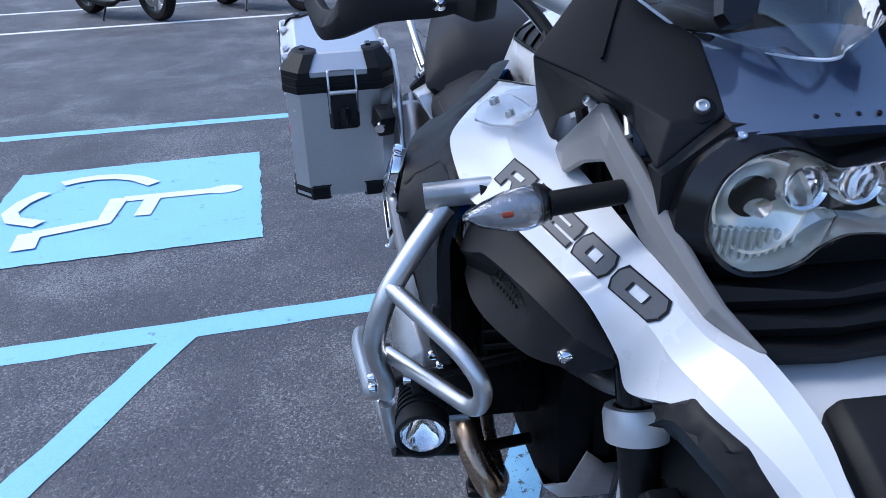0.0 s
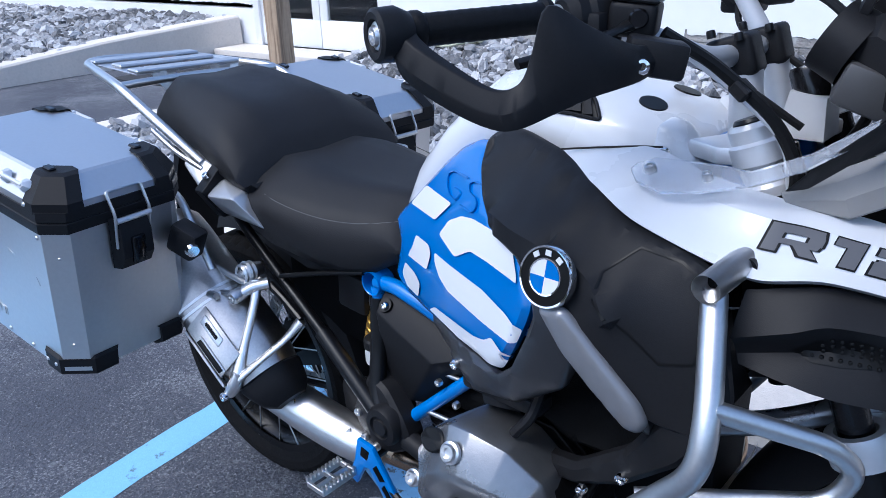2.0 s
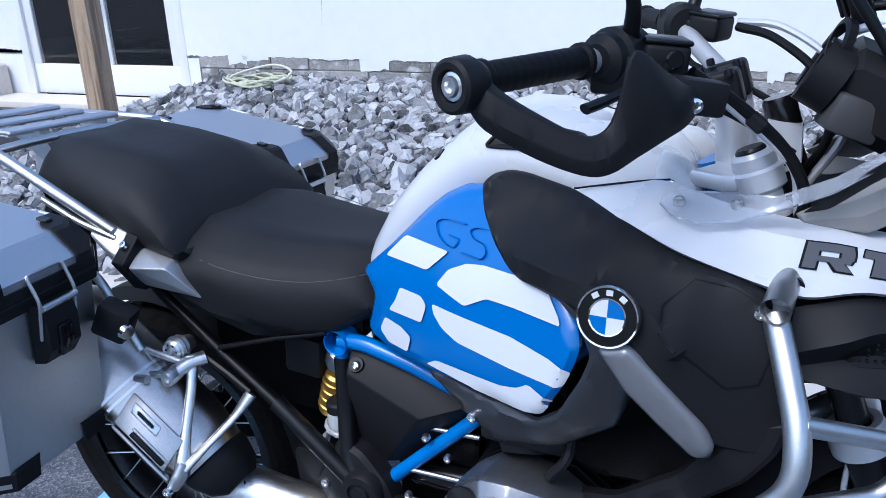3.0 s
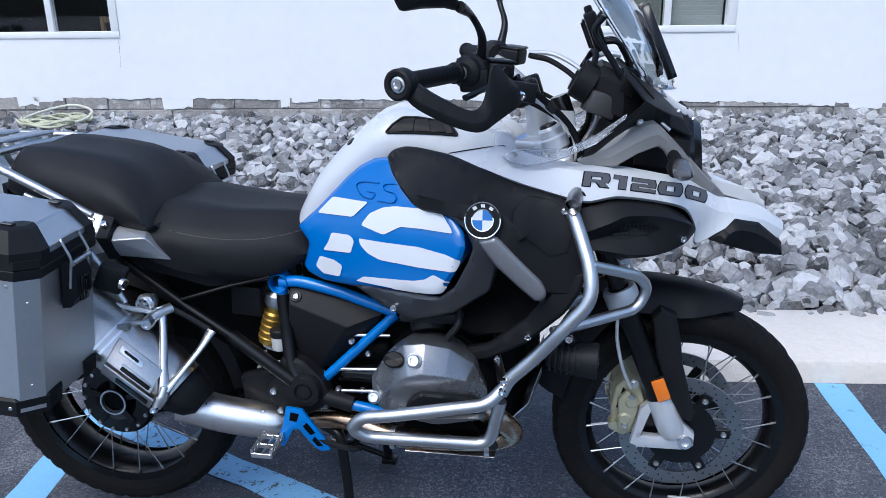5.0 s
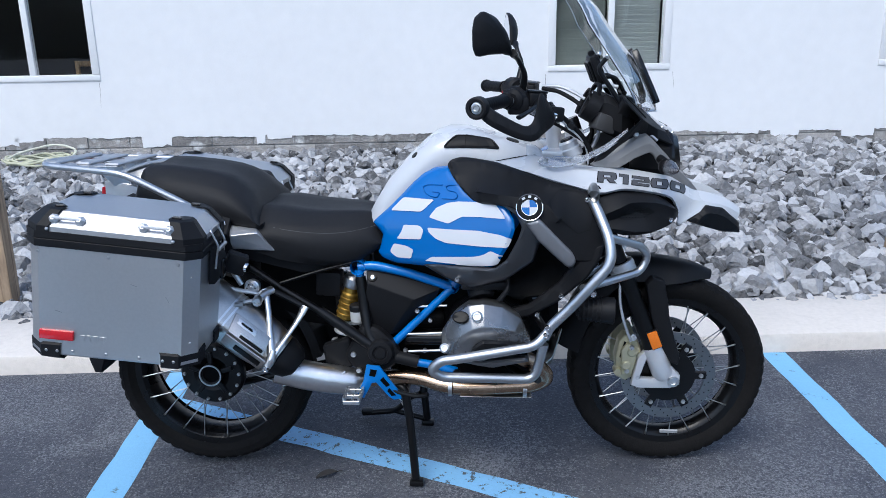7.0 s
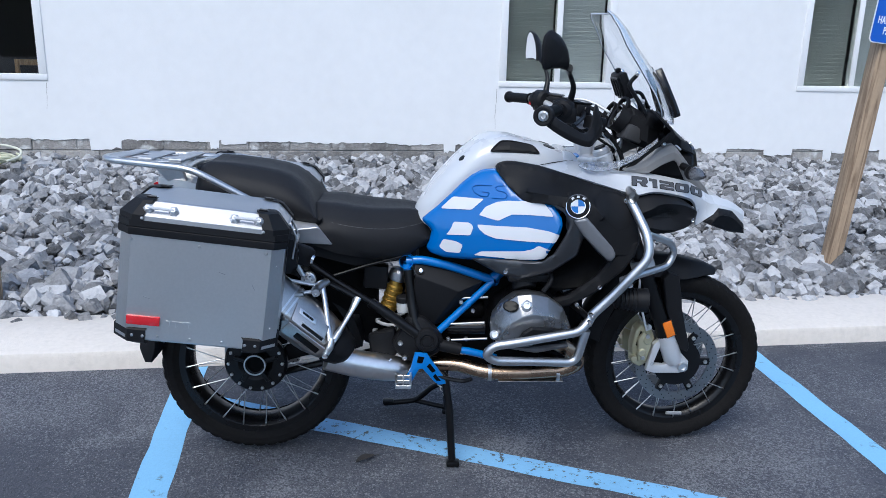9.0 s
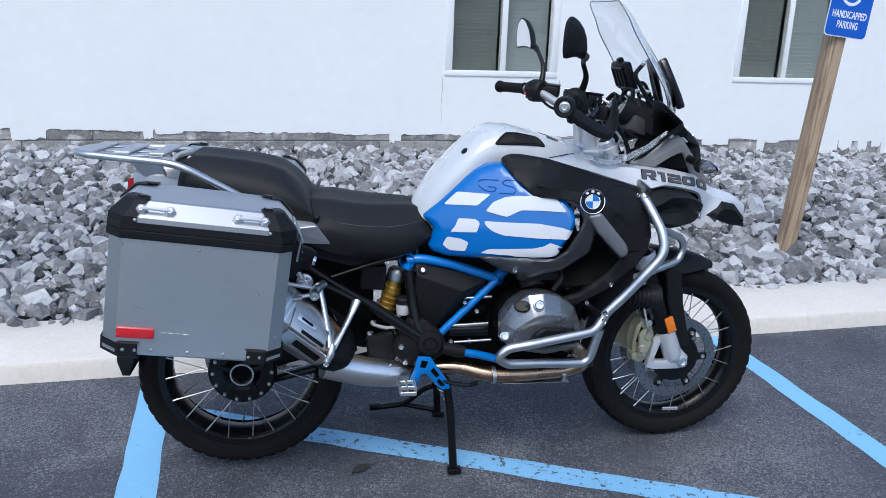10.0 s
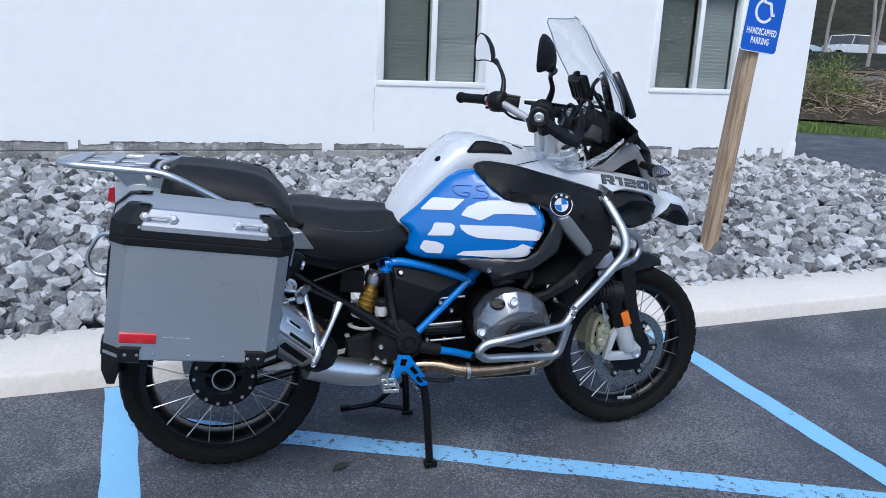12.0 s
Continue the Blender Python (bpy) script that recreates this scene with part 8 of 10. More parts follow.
    # latch at the front, red reflector, pressed maker's mark as a plain bar
    lt = put("latch", loft([[(X1 + 0.004, -0.038, z), (X1 + 0.004 + d, -0.03, z), (X1 + 0.004 + d, 0.03, z), (X1 + 0.004, 0.038, z)] for z, d in ((0.117, 0.012), (0.087, 0.026), (0.042, 0.028), (0.017, 0.014))]), BLACK_PLASTIC, "black latch with a steel wire bail", b)
    put("latch_wire", bar(smooth_path([(X1 + 0.02, -0.034, 0.062), (X1 + 0.024, -0.034, 0.127), (X1 + 0.002, -0.034, 0.166), (X1 + 0.002, 0.034, 0.166), (X1 + 0.024, 0.034, 0.127), (X1 + 0.02, 0.034, 0.062)], 0.008), 0.003, sides=8), STEEL, "", lt)
    put("latch_pin", bar([(X1 + 0.026, -0.034, 0.117), (X1 + 0.026, 0.034, 0.117)], 0.0055, sides=10), STEEL, "", lt)
    put("latch_key", boxed(X1 + 0.026, X1 + 0.036, -0.014, 0.014, 0.027, 0.082, 0.004), GLOSS_BLACK, "", lt)
    put("reflector", boxed(X0 + 0.035, X0 + 0.122, Y0 - 0.008, Y0 + 0.002, -0.137, -0.111, 0.003), RED, "red reflector strip", b)
    for k in range(4):
        put("pressed_bar", boxed(X0 + 0.137 + 0.018 * k, X0 + 0.149 + 0.018 * k, Y0 - 0.0008, Y0 + 0.001, -0.138, -0.12), ALU, "", b)
    for k in range(4):
        put("pressed_stroke", boxed(X0 + 0.137 + 0.017 * k, X0 + 0.147 + 0.017 * k, Y0 - 0.0021, Y0, -0.137, -0.12), ALU, "", b)
    for q in ((0.045, 0.03), (-0.145, -0.06), (0.13, 0.0)):
        put("scratch", boxed(-0.009, 0.009, -0.0006, 0.0004, -0.0008, 0.0008, 0, 1, pose(q[0], Y0, q[1], 0, 60 if q[0] > 0.1 else 15)), ALU_PALE, "", b)
    return b


pannier(pose(-0.035, -0.46, 0.79, 0, 7.6, 5.0), -1, "brushed aluminium pannier with black corners and a red reflector")
pannier(pose(-0.035, 0.272, 0.79, 0, 7.6, -3.0), 1, "brushed aluminium pannier with black corners on the far side")
# pannier frame
for s, yy in ((-1, -0.30), (1, 0.13)):
    tube("pannier_frame", [(0.20, yy, 0.72), (0.12, yy, 0.86), (-0.2, yy, 0.9), (-0.25, yy, 0.75), (-0.1, yy, 0.62), (0.2, yy, 0.66)], 0.008, STEEL, 0.04, label="steel pannier frame")
pb = piece("pannier_lock", boxed(-0.03, 0.03, -0.022, 0.022, -0.03, 0.03, 0.008, 2, pose(0.205, -0.345, 0.80, 0, 25, 20)), BLACK_PLASTIC, "black pannier lock block")
piece("lock_barrel", lathe([(0, 0.008), (0.012, 0.008), (0.014, 0)], 16, along((0.235, -0.355, 0.79), (1, -0.2, -0.3))), CHROME, "", pb)

flap = prism([(-0.345, 0.50), (-0.295, 0.50), (-0.298, 0.44), (-0.315, 0.392), (-0.337, 0.394), (-0.35, 0.44)], -0.22, 0.03, 0.008, 2)
piece("rear_flap", flap, BLACK_PLASTIC, "black tip of the rear mudguard", angle=0.5)

# ---- frame, engine and exhaust ----
FR = tube("main_frame", [(0.518, -0.147, 0.729), (0.565, -0.15, 0.735), (0.66, -0.153, 0.716), (0.807, -0.156, 0.668)], 0.0145, BLUE_FRAME, 0.03, both=True, label="blue tubular frame")
tube("frame_diagonal", [(0.807, -0.158, 0.667), (0.6, -0.178, 0.468)], 0.0125, BLUE_FRAME, parent=FR, both=True)
tube("frame_lower", [(0.66, -0.2, 0.442), (0.74, -0.2, 0.43), (0.82, -0.2, 0.408)], 0.013, BLUE_FRAME, 0.03, parent=FR, both=True)
tube("frame_rear_stay", [(0.518, -0.148, 0.72), (0.524, -0.152, 0.69)], 0.0135, BLUE_FRAME, parent=FR, both=True)
for x, y, z, r in ((0.517, -0.142, 0.73, 0.024), (0.807, -0.135, 0.667, 0.021)):
    piece("frame_socket", lathe([(0, -0.05), (r * 0.9, -0.05), (r * 0.9, 0.022), (r * 0.96, 0.024), (r, 0.021), (r, -0.3), (0, -0.3)], 32, along((x, y, z), (0, -1, 0))), BLUE_FRAME, "", FR)
    piece("socket_bore", lathe([(0, -0.044), (r * 0.88, -0.044)], 24, along((x, y, z), (0, -1, 0))), BLUE_BODY, "", FR)
bolt((0.82, -0.214, 0.408), (0, -1, 0), 0.012, FR, SATIN_BLACK, both=True)
# front struts of the frame towards the steering head
tube("frame_front", [(0.808, -0.15, 0.673), (0.95, -0.12, 0.80), (1.09, -0.07, 1.0)], 0.018, BLUE_FRAME, parent=FR, both=True)
tube("head_tube", [(1.14, 0, 0.98), (1.10, 0, 1.07)], 0.034, BLUE_FRAME, parent=FR, mid=True)

RF = tube("rear_frame", [(0.11, -0.18, 0.80), (0.155, -0.182, 0.762), (0.295, -0.19, 0.666), (0.44, -0.2, 0.578), (0.56, -0.212, 0.495)], 0.0115, SATIN_BLACK, 0.02, both=True, label="black tubular rear frame")
piece("frame_sleeve", bar([(0.40, -0.197, 0.602), (0.56, -0.212, 0.495)], 0.017, sides=14), SATIN_BLACK, "", RF, both=True)
tube("frame_strut", [(0.524, -0.153, 0.70), (0.535, -0.172, 0.6), (0.548, -0.195, 0.53), (0.575, -0.21, 0.488)], 0.0165, SATIN_BLACK, 0.02, RF, both=True)
tube("seat_stay", [(0.284, -0.2, 0.692), (0.40, -0.18, 0.725), (0.50, -0.165, 0.748)], 0.005, SATIN_BLACK, 0.02, RF, both=True)
pv = piece("pivot_plate", shell([(0.495, -0.2, 0.50), (0.53, -0.2, 0.56), (0.58, -0.205, 0.545), (0.63, -0.215, 0.50), (0.645, -0.215, 0.465), (0.63, -0.21, 0.43), (0.585, -0.205, 0.40), (0.53, -0.2, 0.39), (0.49, -0.198, 0.42), (0.47, -0.195, 0.455)], 0.04, 0.012, 0.014, 0.007), BLACK_PLASTIC, "black pivot plate with a round cap", both=True)
piece("pivot_cap", lathe([(0, 0.016), (0.016, 0.016), (0.018, 0.011), (0.022, 0.011), (0.024, 0.016), (0.036, 0.014), (0.041, 0.006), (0.041, -0.03)], 32, along((0.588, -0.218, 0.479), (0, -1, 0))), BLACK_PLASTIC, "", pv, both=True)
for p in ((0.50, -0.205, 0.462), (0.515, -0.206, 0.41), (0.55, -0.21, 0.405)):
    bolt(p, (0, -1, 0), 0.009, pv, CAST, both=True)
piece("pivot_arm", bar([(0.63, -0.2, 0.455), (0.70, -0.2, 0.438)], 0.02, sides=14), BLACK_PLASTIC, "", pv, both=True)

def side_cover():
    """A folded black cover: a sloping upper face, a ridge with a corner, and faces that fall in under it."""
    v = [(0.543, -0.158, 0.718), (0.58, -0.15, 0.722), (0.785, -0.15, 0.672), (0.772, -0.166, 0.667), (0.692, -0.196, 0.639), (0.548, -0.186, 0.690),
         (0.652, -0.178, 0.58), (0.61, -0.17, 0.515), (0.56, -0.168, 0.535), (0.538, -0.168, 0.62), (0.735, -0.138, 0.585), (0.655, -0.14, 0.512)]
    faces = [(0, 5, 4, 3, 2, 1), (5, 9, 8, 7, 6, 4), (4, 6, 10, 3), (6, 7, 11, 10)]
    bm = bmesh.new()
    top = [bm.verts.new(p) for p in v]
    low = [bm.verts.new(Vector(p) + Vector((0, 0.045, -0.006))) for p in v]
    rim = {}
    for f in faces:
        bm.faces.new([top[i] for i in f])
        bm.faces.new([low[i] for i in reversed(f)])
        for a, b in zip(f, f[1:] + f[:1]):
            rim[(a, b)] = True
    for a, b in rim:
        if (b, a) not in rim:
            bm.faces.new((top[b], top[a], low[a], low[b]))
    bmesh.ops.recalc_face_normals(bm, faces=bm.faces[:])
    bmesh.ops.bevel(bm, geom=[e for e in bm.edges if len(e.link_faces) == 2 and e.calc_face_angle() > 0.15], offset=0.004, segments=2, profile=0.5, affect="EDGES")
    return piece("side_cover", bm, BLACK_PLASTIC, "angular black side cover", both=True, angle=0.45)


SC = side_cover()
piece("bolt_well", lathe([(0, 0.001), (0.013, 0.001), (0.014, -0.004)], 20, along((0.564, -0.1745, 0.7045), (0.1, -0.75, 0.66))), BLACK_FILM, "", SC)
bolt((0.566, -0.176, 0.704), (0, -0.9, 0.4), 0.0075, SC, both=True)

EN = piece("engine", loft([[(x, y, z) for y, z in ((-w, z0), (w, z0), (w * 1.05, (z0 + z1) / 2), (w * 0.8, z1), (-w * 0.8, z1), (-w * 1.05, (z0 + z1) / 2))] for x, w, z0, z1 in ((0.60, 0.10, 0.36, 0.60), (0.68, 0.13, 0.34, 0.66), (0.85, 0.14, 0.33, 0.74), (1.0, 0.14, 0.34, 0.78), (1.08, 0.12, 0.37, 0.74), (1.11, 0.08, 0.42, 0.66))]), ENGINE_AND_HOLLOW_BLACK, "black flat twin engine with grey cylinder heads", mid=True)
# cylinder heads, one on each side
for s in (-1, 1):
    def sided(o):
        if s > 0:
            o.data.transform(MIRROR_PLANE)
            o.data.flip_normals()
        return o
    hd = sided(piece("cylinder_head", prism([(0.80, 0.50), (0.79, 0.56), (0.81, 0.61), (0.86, 0.645), (0.97, 0.645), (1.02, 0.61), (1.045, 0.56), (1.03, 0.50), (0.93, 0.48)], -0.31, -0.12, 0.01), ENGINE_AND_HOLLOW_BLACK, "grey cylinder head with a black lower cover", EN))
    for k in range(5):
        sided(piece("cooling_fin", prism([(0.82, 0.51), (0.81, 0.61), (0.87, 0.655), (0.97, 0.655), (1.03, 0.61), (1.04, 0.51)], -0.16 - 0.018 * k, -0.154 - 0.018 * k, 0.002, 1), ENGINE_AND_HOLLOW_BLACK, "", hd))
    EDGE = [(0.785, -0.325, 0.532), (0.784, -0.328, 0.585), (0.815, -0.326, 0.636), (0.862, -0.34, 0.674), (0.907, -0.345, 0.681), (0.962, -0.334, 0.668), (1.012, -0.32, 0.63), (1.04, -0.318, 0.57), (1.042, -0.318, 0.54), (0.961, -0.34, 0.525), (0.9, -0.35, 0.508), (0.82, -0.335, 0.508)]
    ARCH = [(0.806, -0.356, 0.53), (0.822, -0.366, 0.572), (0.848, -0.374, 0.598), (0.876, -0.378, 0.617), (0.908, -0.379, 0.626), (0.955, -0.369, 0.618), (0.998, -0.353, 0.604), (1.028, -0.335, 0.572), (1.034, -0.332, 0.545), (0.961, -0.356, 0.533), (0.9, -0.366, 0.517), (0.825, -0.357, 0.516)]
    STEP = [(0.826, -0.364, 0.532), (0.841, -0.37, 0.565), (0.862, -0.375, 0.586), (0.884, -0.378, 0.603), (0.911, -0.379, 0.611), (0.955, -0.369, 0.603), (0.995, -0.353, 0.59), (1.02, -0.338, 0.566), (1.024, -0.336, 0.55), (0.961, -0.357, 0.538), (0.9, -0.368, 0.525), (0.84, -0.365, 0.522)]
    back = [(0.91 + (x - 0.91) * 0.9, -0.24, 0.6 + (z - 0.6) * 0.82) for x, y, z in EDGE]
    neck = [(0.91 + (x - 0.91) * 0.985, y + 0.03, 0.6 + (z - 0.6) * 0.97) for x, y, z in EDGE]
    bm = loft([back, neck, EDGE, ARCH, STEP])
    bmesh.ops.bevel(bm, geom=[e for e in bm.edges if len(e.link_faces) == 2 and e.calc_face_angle() > 0.25], offset=0.0035, segments=2, profile=0.5, affect="EDGES")
    cv = sided(piece("head_cover", bm, ENGINE_GREY, "satin grey head cover", hd, angle=0.4))
    INSERT = [(0.868, -0.375, 0.54), (0.882, -0.38, 0.568), (0.905, -0.382, 0.585), (0.955, -0.374, 0.58), (1.012, -0.352, 0.566), (1.03, -0.344, 0.548), (0.941, -0.364, 0.534)]
    sided(piece("head_insert", shell(INSERT, 0.03, 0.002, 0.014, 0.005, 0.006, lift=0.008), BLACK_PLASTIC, "", hd))
    LIP = [(0.80, -0.335, 0.525), (0.90, -0.35, 0.507), (1.03, -0.335, 0.513), (1.04, -0.325, 0.497), (0.93, -0.34, 0.482), (0.82, -0.325, 0.495)]
    sided(piece("head_lip", shell(LIP, 0.08, 0.008, 0.014, 0.006), ENGINE_GREY, "", hd))
    for p, r in (((0.889, -0.368, 0.652), 0.0135), ((0.795, -0.352, 0.549), 0.0115)):
        sided(piece("head_bolt", lathe([(0, 0.004), (r * 0.5, 0.004), (r * 0.55, 0.009), (r * 0.85, 0.009), (r, 0.004), (r * 1.25, 0.002), (r * 1.25, -0.004)], 20, along(p, (0, -1, 0.45))), CAST, "", hd))
    sided(piece("oil_cap", lathe([(0, 0.001), (0.018, 0.002), (0.021, 0.0), (0.021, -0.006)], 24, along((0.842, -0.3545, 0.645), (-0.2, -1, 0.75)) @ Matrix.Diagonal((1.15, 0.85, 1, 1))), BLACK_FILM, "", hd))
    sided(piece("intake_stub", lathe([(0, 0), (0.036, 0), (0.04, 0.01), (0.04, 0.04), (0.032, 0.05), (0.03, 0.11), (0, 0.11)], 24, along((0.90, -0.25, 0.67), (-0.15, 0.55, 0.9))), BLACK_PLASTIC, "", hd))
    sided(piece("plug_lead", bar(curve_path([(0.95, -0.30, 0.675), (0.975, -0.29, 0.715), (0.96, -0.24, 0.75), (0.92, -0.18, 0.76)], 6), 0.008, sides=8), BLACK_PLASTIC, "", hd))
    sided(piece("injector_rail", boxed(0.84, 0.98, -0.285, -0.245, 0.7, 0.726, 0.008), BLACK_PLASTIC, "", hd))
# starter, rods and pipes beside the block
piece("starter", lathe([(0, 0), (0.033, 0), (0.036, 0.006), (0.036, 0.11), (0.03, 0.12), (0, 0.12)], 26, along((0.66, -0.118, 0.555), (1, 0, 0.02))), ENGINE_AND_HOLLOW_BLACK, "", EN, both=True)
piece("starter", lathe([(0, 0), (0.024, 0), (0.026, 0.006), (0.026, 0.13), (0.02, 0.135), (0, 0.135)], 24, along((0.655, -0.14, 0.495), (1, 0, 0))), GLOSS_BLACK, "", EN, both=True)
for z, y, x0, x1 in ((0.605, -0.165, 0.66, 0.79), (0.468, -0.19, 0.67, 0.79), (0.52, -0.178, 0.66, 0.78)):
    tube("engine_rod", [(x0, y, z), (x1, y, z + 0.006)], 0.0045, STEEL, parent=EN, sides=8)
for x, z in ((0.70, 0.60), (0.74, 0.57), (0.66, 0.47), (0.72, 0.47)):
    bolt((x, -0.185, z), (0, -1, 0), 0.007, EN, CAST)
piece("air_box", loft([[(0.56, -0.10, 0.66), (0.56, 0.10, 0.66), (0.56, 0.10, 0.80), (0.56, -0.10, 0.80)], [(0.80, -0.15, 0.68), (0.80, 0.15, 0.68), (0.80, 0.12, 0.9), (0.80, -0.12, 0.9)], [(1.05, -0.14, 0.76), (1.05, 0.14, 0.76), (1.05, 0.10, 1.0), (1.05, -0.10, 1.0)]]), ENGINE_AND_HOLLOW_BLACK, "", EN, mid=True)
piece("radiator", boxed(1.08, 1.14, -0.24, -0.10, 0.70, 0.94, 0.01), ENGINE_AND_HOLLOW_BLACK, "black radiator behind the fairing", EN, both=True)
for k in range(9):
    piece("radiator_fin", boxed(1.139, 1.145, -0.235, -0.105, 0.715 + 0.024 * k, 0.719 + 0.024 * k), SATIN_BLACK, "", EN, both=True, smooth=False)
piece("front_cover", loft([[(1.08, -0.09, 0.44), (1.08, 0.09, 0.44), (1.08, 0.09, 0.70), (1.08, -0.09, 0.70)], [(1.14, -0.06, 0.48), (1.14, 0.06, 0.48), (1.14, 0.06, 0.64), (1.14, -0.06, 0.64)]]), ENGINE_AND_HOLLOW_BLACK, "", EN, mid=True)
# leading arm of the front suspension and the steering bridge
tube("leading_arm", [(1.05, -0.11, 0.62), (1.22, -0.09, 0.68), (1.33, -0.03, 0.73)], 0.018, ENGINE_GREY, 0.05, both=True, label="cast grey suspension arm", mid=True)
piece("fork_bridge", boxed(1.305, 1.365, -0.10, 0.10, 0.70, 0.722, 0.01), CAST, "silver fork bridge", mid=True)
piece("front_shock", lathe([(0, 0), (0.02, 0), (0.02, 0.1), (0.034, 0.105), (0.034, 0.26), (0.022, 0.28), (0, 0.28)], 20, along((1.20, 0, 0.70), (-0.28, 0, 1))), ENGINE_AND_HOLLOW_BLACK, "black front shock absorber", mid=True)
piece("nose_frame", loft([[(1.16, -0.1, 0.86), (1.16, 0.1, 0.86), (1.16, 0.1, 1.0), (1.16, -0.1, 1.0)], [(1.36, -0.09, 0.92), (1.36, 0.09, 0.92), (1.36, 0.09, 1.06), (1.36, -0.09, 1.06)]]), ENGINE_AND_HOLLOW_BLACK, "black inner nose frame", mid=True)

# exhaust: header, collector, silencer
EX = tube("exhaust_header", [(0.98, -0.25, 0.50), (1.06, -0.25, 0.46), (1.10, -0.22, 0.40), (1.05, -0.205, 0.368), (0.91, -0.205, 0.358), (0.79, -0.195, 0.352), (0.69, -0.17, 0.375), (0.61, -0.16, 0.37), (0.5, -0.16, 0.35)], 0.025, BRONZE, 0.06, label="heat-tinted steel exhaust header", sides=18)
tube("exhaust_header_far", [(0.98, 0.25, 0.50), (1.06, 0.25, 0.46), (1.10, 0.2, 0.40), (1.05, 0.12, 0.368), (0.91, 0.06, 0.35), (0.75, -0.06, 0.35), (0.61, -0.13, 0.36)], 0.021, BRONZE, 0.06, EX, sides=16)
piece("header_plate", boxed(0.83, 1.05, -0.222, -0.185, 0.3315, 0.3335, 0.0008, 1), STEEL, "thin bright plate under the pipe", EX)
for x in (0.80, 1.03):
    piece("pipe_clamp", lathe([(0.0245, -0.006), (0.028, -0.006), (0.028, 0.006), (0.0245, 0.006)], 24, along((x, -0.204, 0.357), (1, 0, 0)), True), STEEL, "", EX)
piece("link_pipe", bar(curve_path([(0.53, -0.17, 0.353), (0.46, -0.185, 0.365), (0.36, -0.205, 0.388), (0.26, -0.225, 0.422)], 6), [0.03, 0.034, 0.037, 0.04, 0.042, 0.043, 0.044, 0.045, 0.0455, 0.046, 0.046, 0.046, 0.046, 0.046, 0.046, 0.046, 0.046, 0.046, 0.046], sides=24), CAST, "brushed silver link pipe", EX)
piece("link_strip", bar([(0.47, -0.205, 0.405), (0.43, -0.23, 0.375)], 0.004, sides=6), STEEL, "", EX)
bolt((0.33, -0.237, 0.428), (0, -0.8, 0.6), 0.01, EX)


def silencer():
    a, b = Vector((0.31, -0.238, 0.457)), Vector((-0.03, -0.258, 0.747))
    d = (b - a).normalized()
    side = Vector((0, -1, 0))
    up = Vector((d.z, 0, -d.x))
    L = (b - a).length
    # a can with a broad face that leans outward and up
    foot, shoulder, keel = (0.113, 0.01), (0.058, 0.066), (0.078, -0.048)
    shape = [foot, shoulder, (0.01, 0.084), (-0.05, 0.06), (-0.07, 0.0), (-0.045, -0.065), (0.03, -0.086), keel]
    shape = [(p.x, p.y) for p in rounded([Vector((u, v, 0)) for u, v in shape], 0.02, 3)]

    def ring(t, k):
        return [a + d * t + side * u * k + up * v * k for u, v in shape]

    def plate(name, t0, t1, f0, f1, k0, k1, mat, label="", low=False, slant=0.0):
        """A plate on the leaning face (or on the one under it): f runs from its lower edge to its upper one."""
        p, q = (keel, foot) if low else (foot, shoulder)
        p, q = side * p[0] + up * p[1], side * q[0] + up * q[1]
        n = d.cross(q - p).normalized()
        n = n if n.y < 0 else -n
        pts = [a + d * (t + slant * f) + p.lerp(q, f) + n * k for k in (k0, k1) for t, f in ((t0, f0), (t1, f0), (t1, f1), (t0, f1))]
        bm = bmesh.new()
        vs = [bm.verts.new(v) for v in pts]
        for f in ((0, 1, 2, 3), (7, 6, 5, 4), (0, 4, 5, 1), (1, 5, 6, 2), (2, 6, 7, 3), (3, 7, 4, 0)):
            bm.faces.new([vs[i] for i in f])
        bmesh.ops.recalc_face_normals(bm, faces=bm.faces[:])
        bmesh.ops.bevel(bm, geom=bm.edges[:], offset=0.0025, segments=2, profile=0.5, affect="EDGES")
        return piece(name, bm, mat, label, s)
    s = piece("silencer", loft([ring(0.0, 0.5), ring(0.02, 0.74), ring(0.06, 0.86), ring(0.1, 0.97), ring(0.13, 1.0), ring(L - 0.06, 1.0), ring(L - 0.02, 0.96), ring(L, 0.8)]), SILENCER, "brushed steel silencer with a dark heat shield", EX, angle=0.5)
    piece("silencer_nose", loft([ring(-0.03, 0.42), ring(-0.012, 0.66), ring(0.02, 0.8), ring(0.035, 0.84), ring(0.04, 0.8)]), BLACK_PLASTIC, "", s, angle=0.5)
    plate("heat_shield", 0.075, 0.2, 0.04, 0.8, 0.0, 0.006, SILENCER, "brushed heat shield", slant=0.02)
    plate("shield_slot", 0.085, 0.165, 0.08, 0.2, 0.005, 0.0075, BLACK_FILM)
    plate("shield_lip", 0.08, 0.17, 0.21, 0.27, 0.005, 0.01, CAST)
    plate("shield_frame", 0.115, 0.18, 0.45, 0.68, 0.005, 0.0085, CAST, slant=0.03)
    plate("shield_window", 0.127, 0.168, 0.52, 0.61, 0.0075, 0.0092, BLACK_FILM, slant=0.03)
    plate("shield_skirt", 0.06, 0.2, 0.1, 0.98, 0.0, 0.006, SILENCER, "", True)
    plate("skirt_slot", 0.07, 0.16, 0.35, 0.75, 0.005, 0.0075, BLACK_FILM, "", True)
    for t in (0.22, 0.236):
        piece("can_band", loft([ring(t, 1.0), ring(t, 1.02), ring(t + 0.006, 1.02), ring(t + 0.006, 1.0)], caps=False), CAST, "", s, angle=0.3)
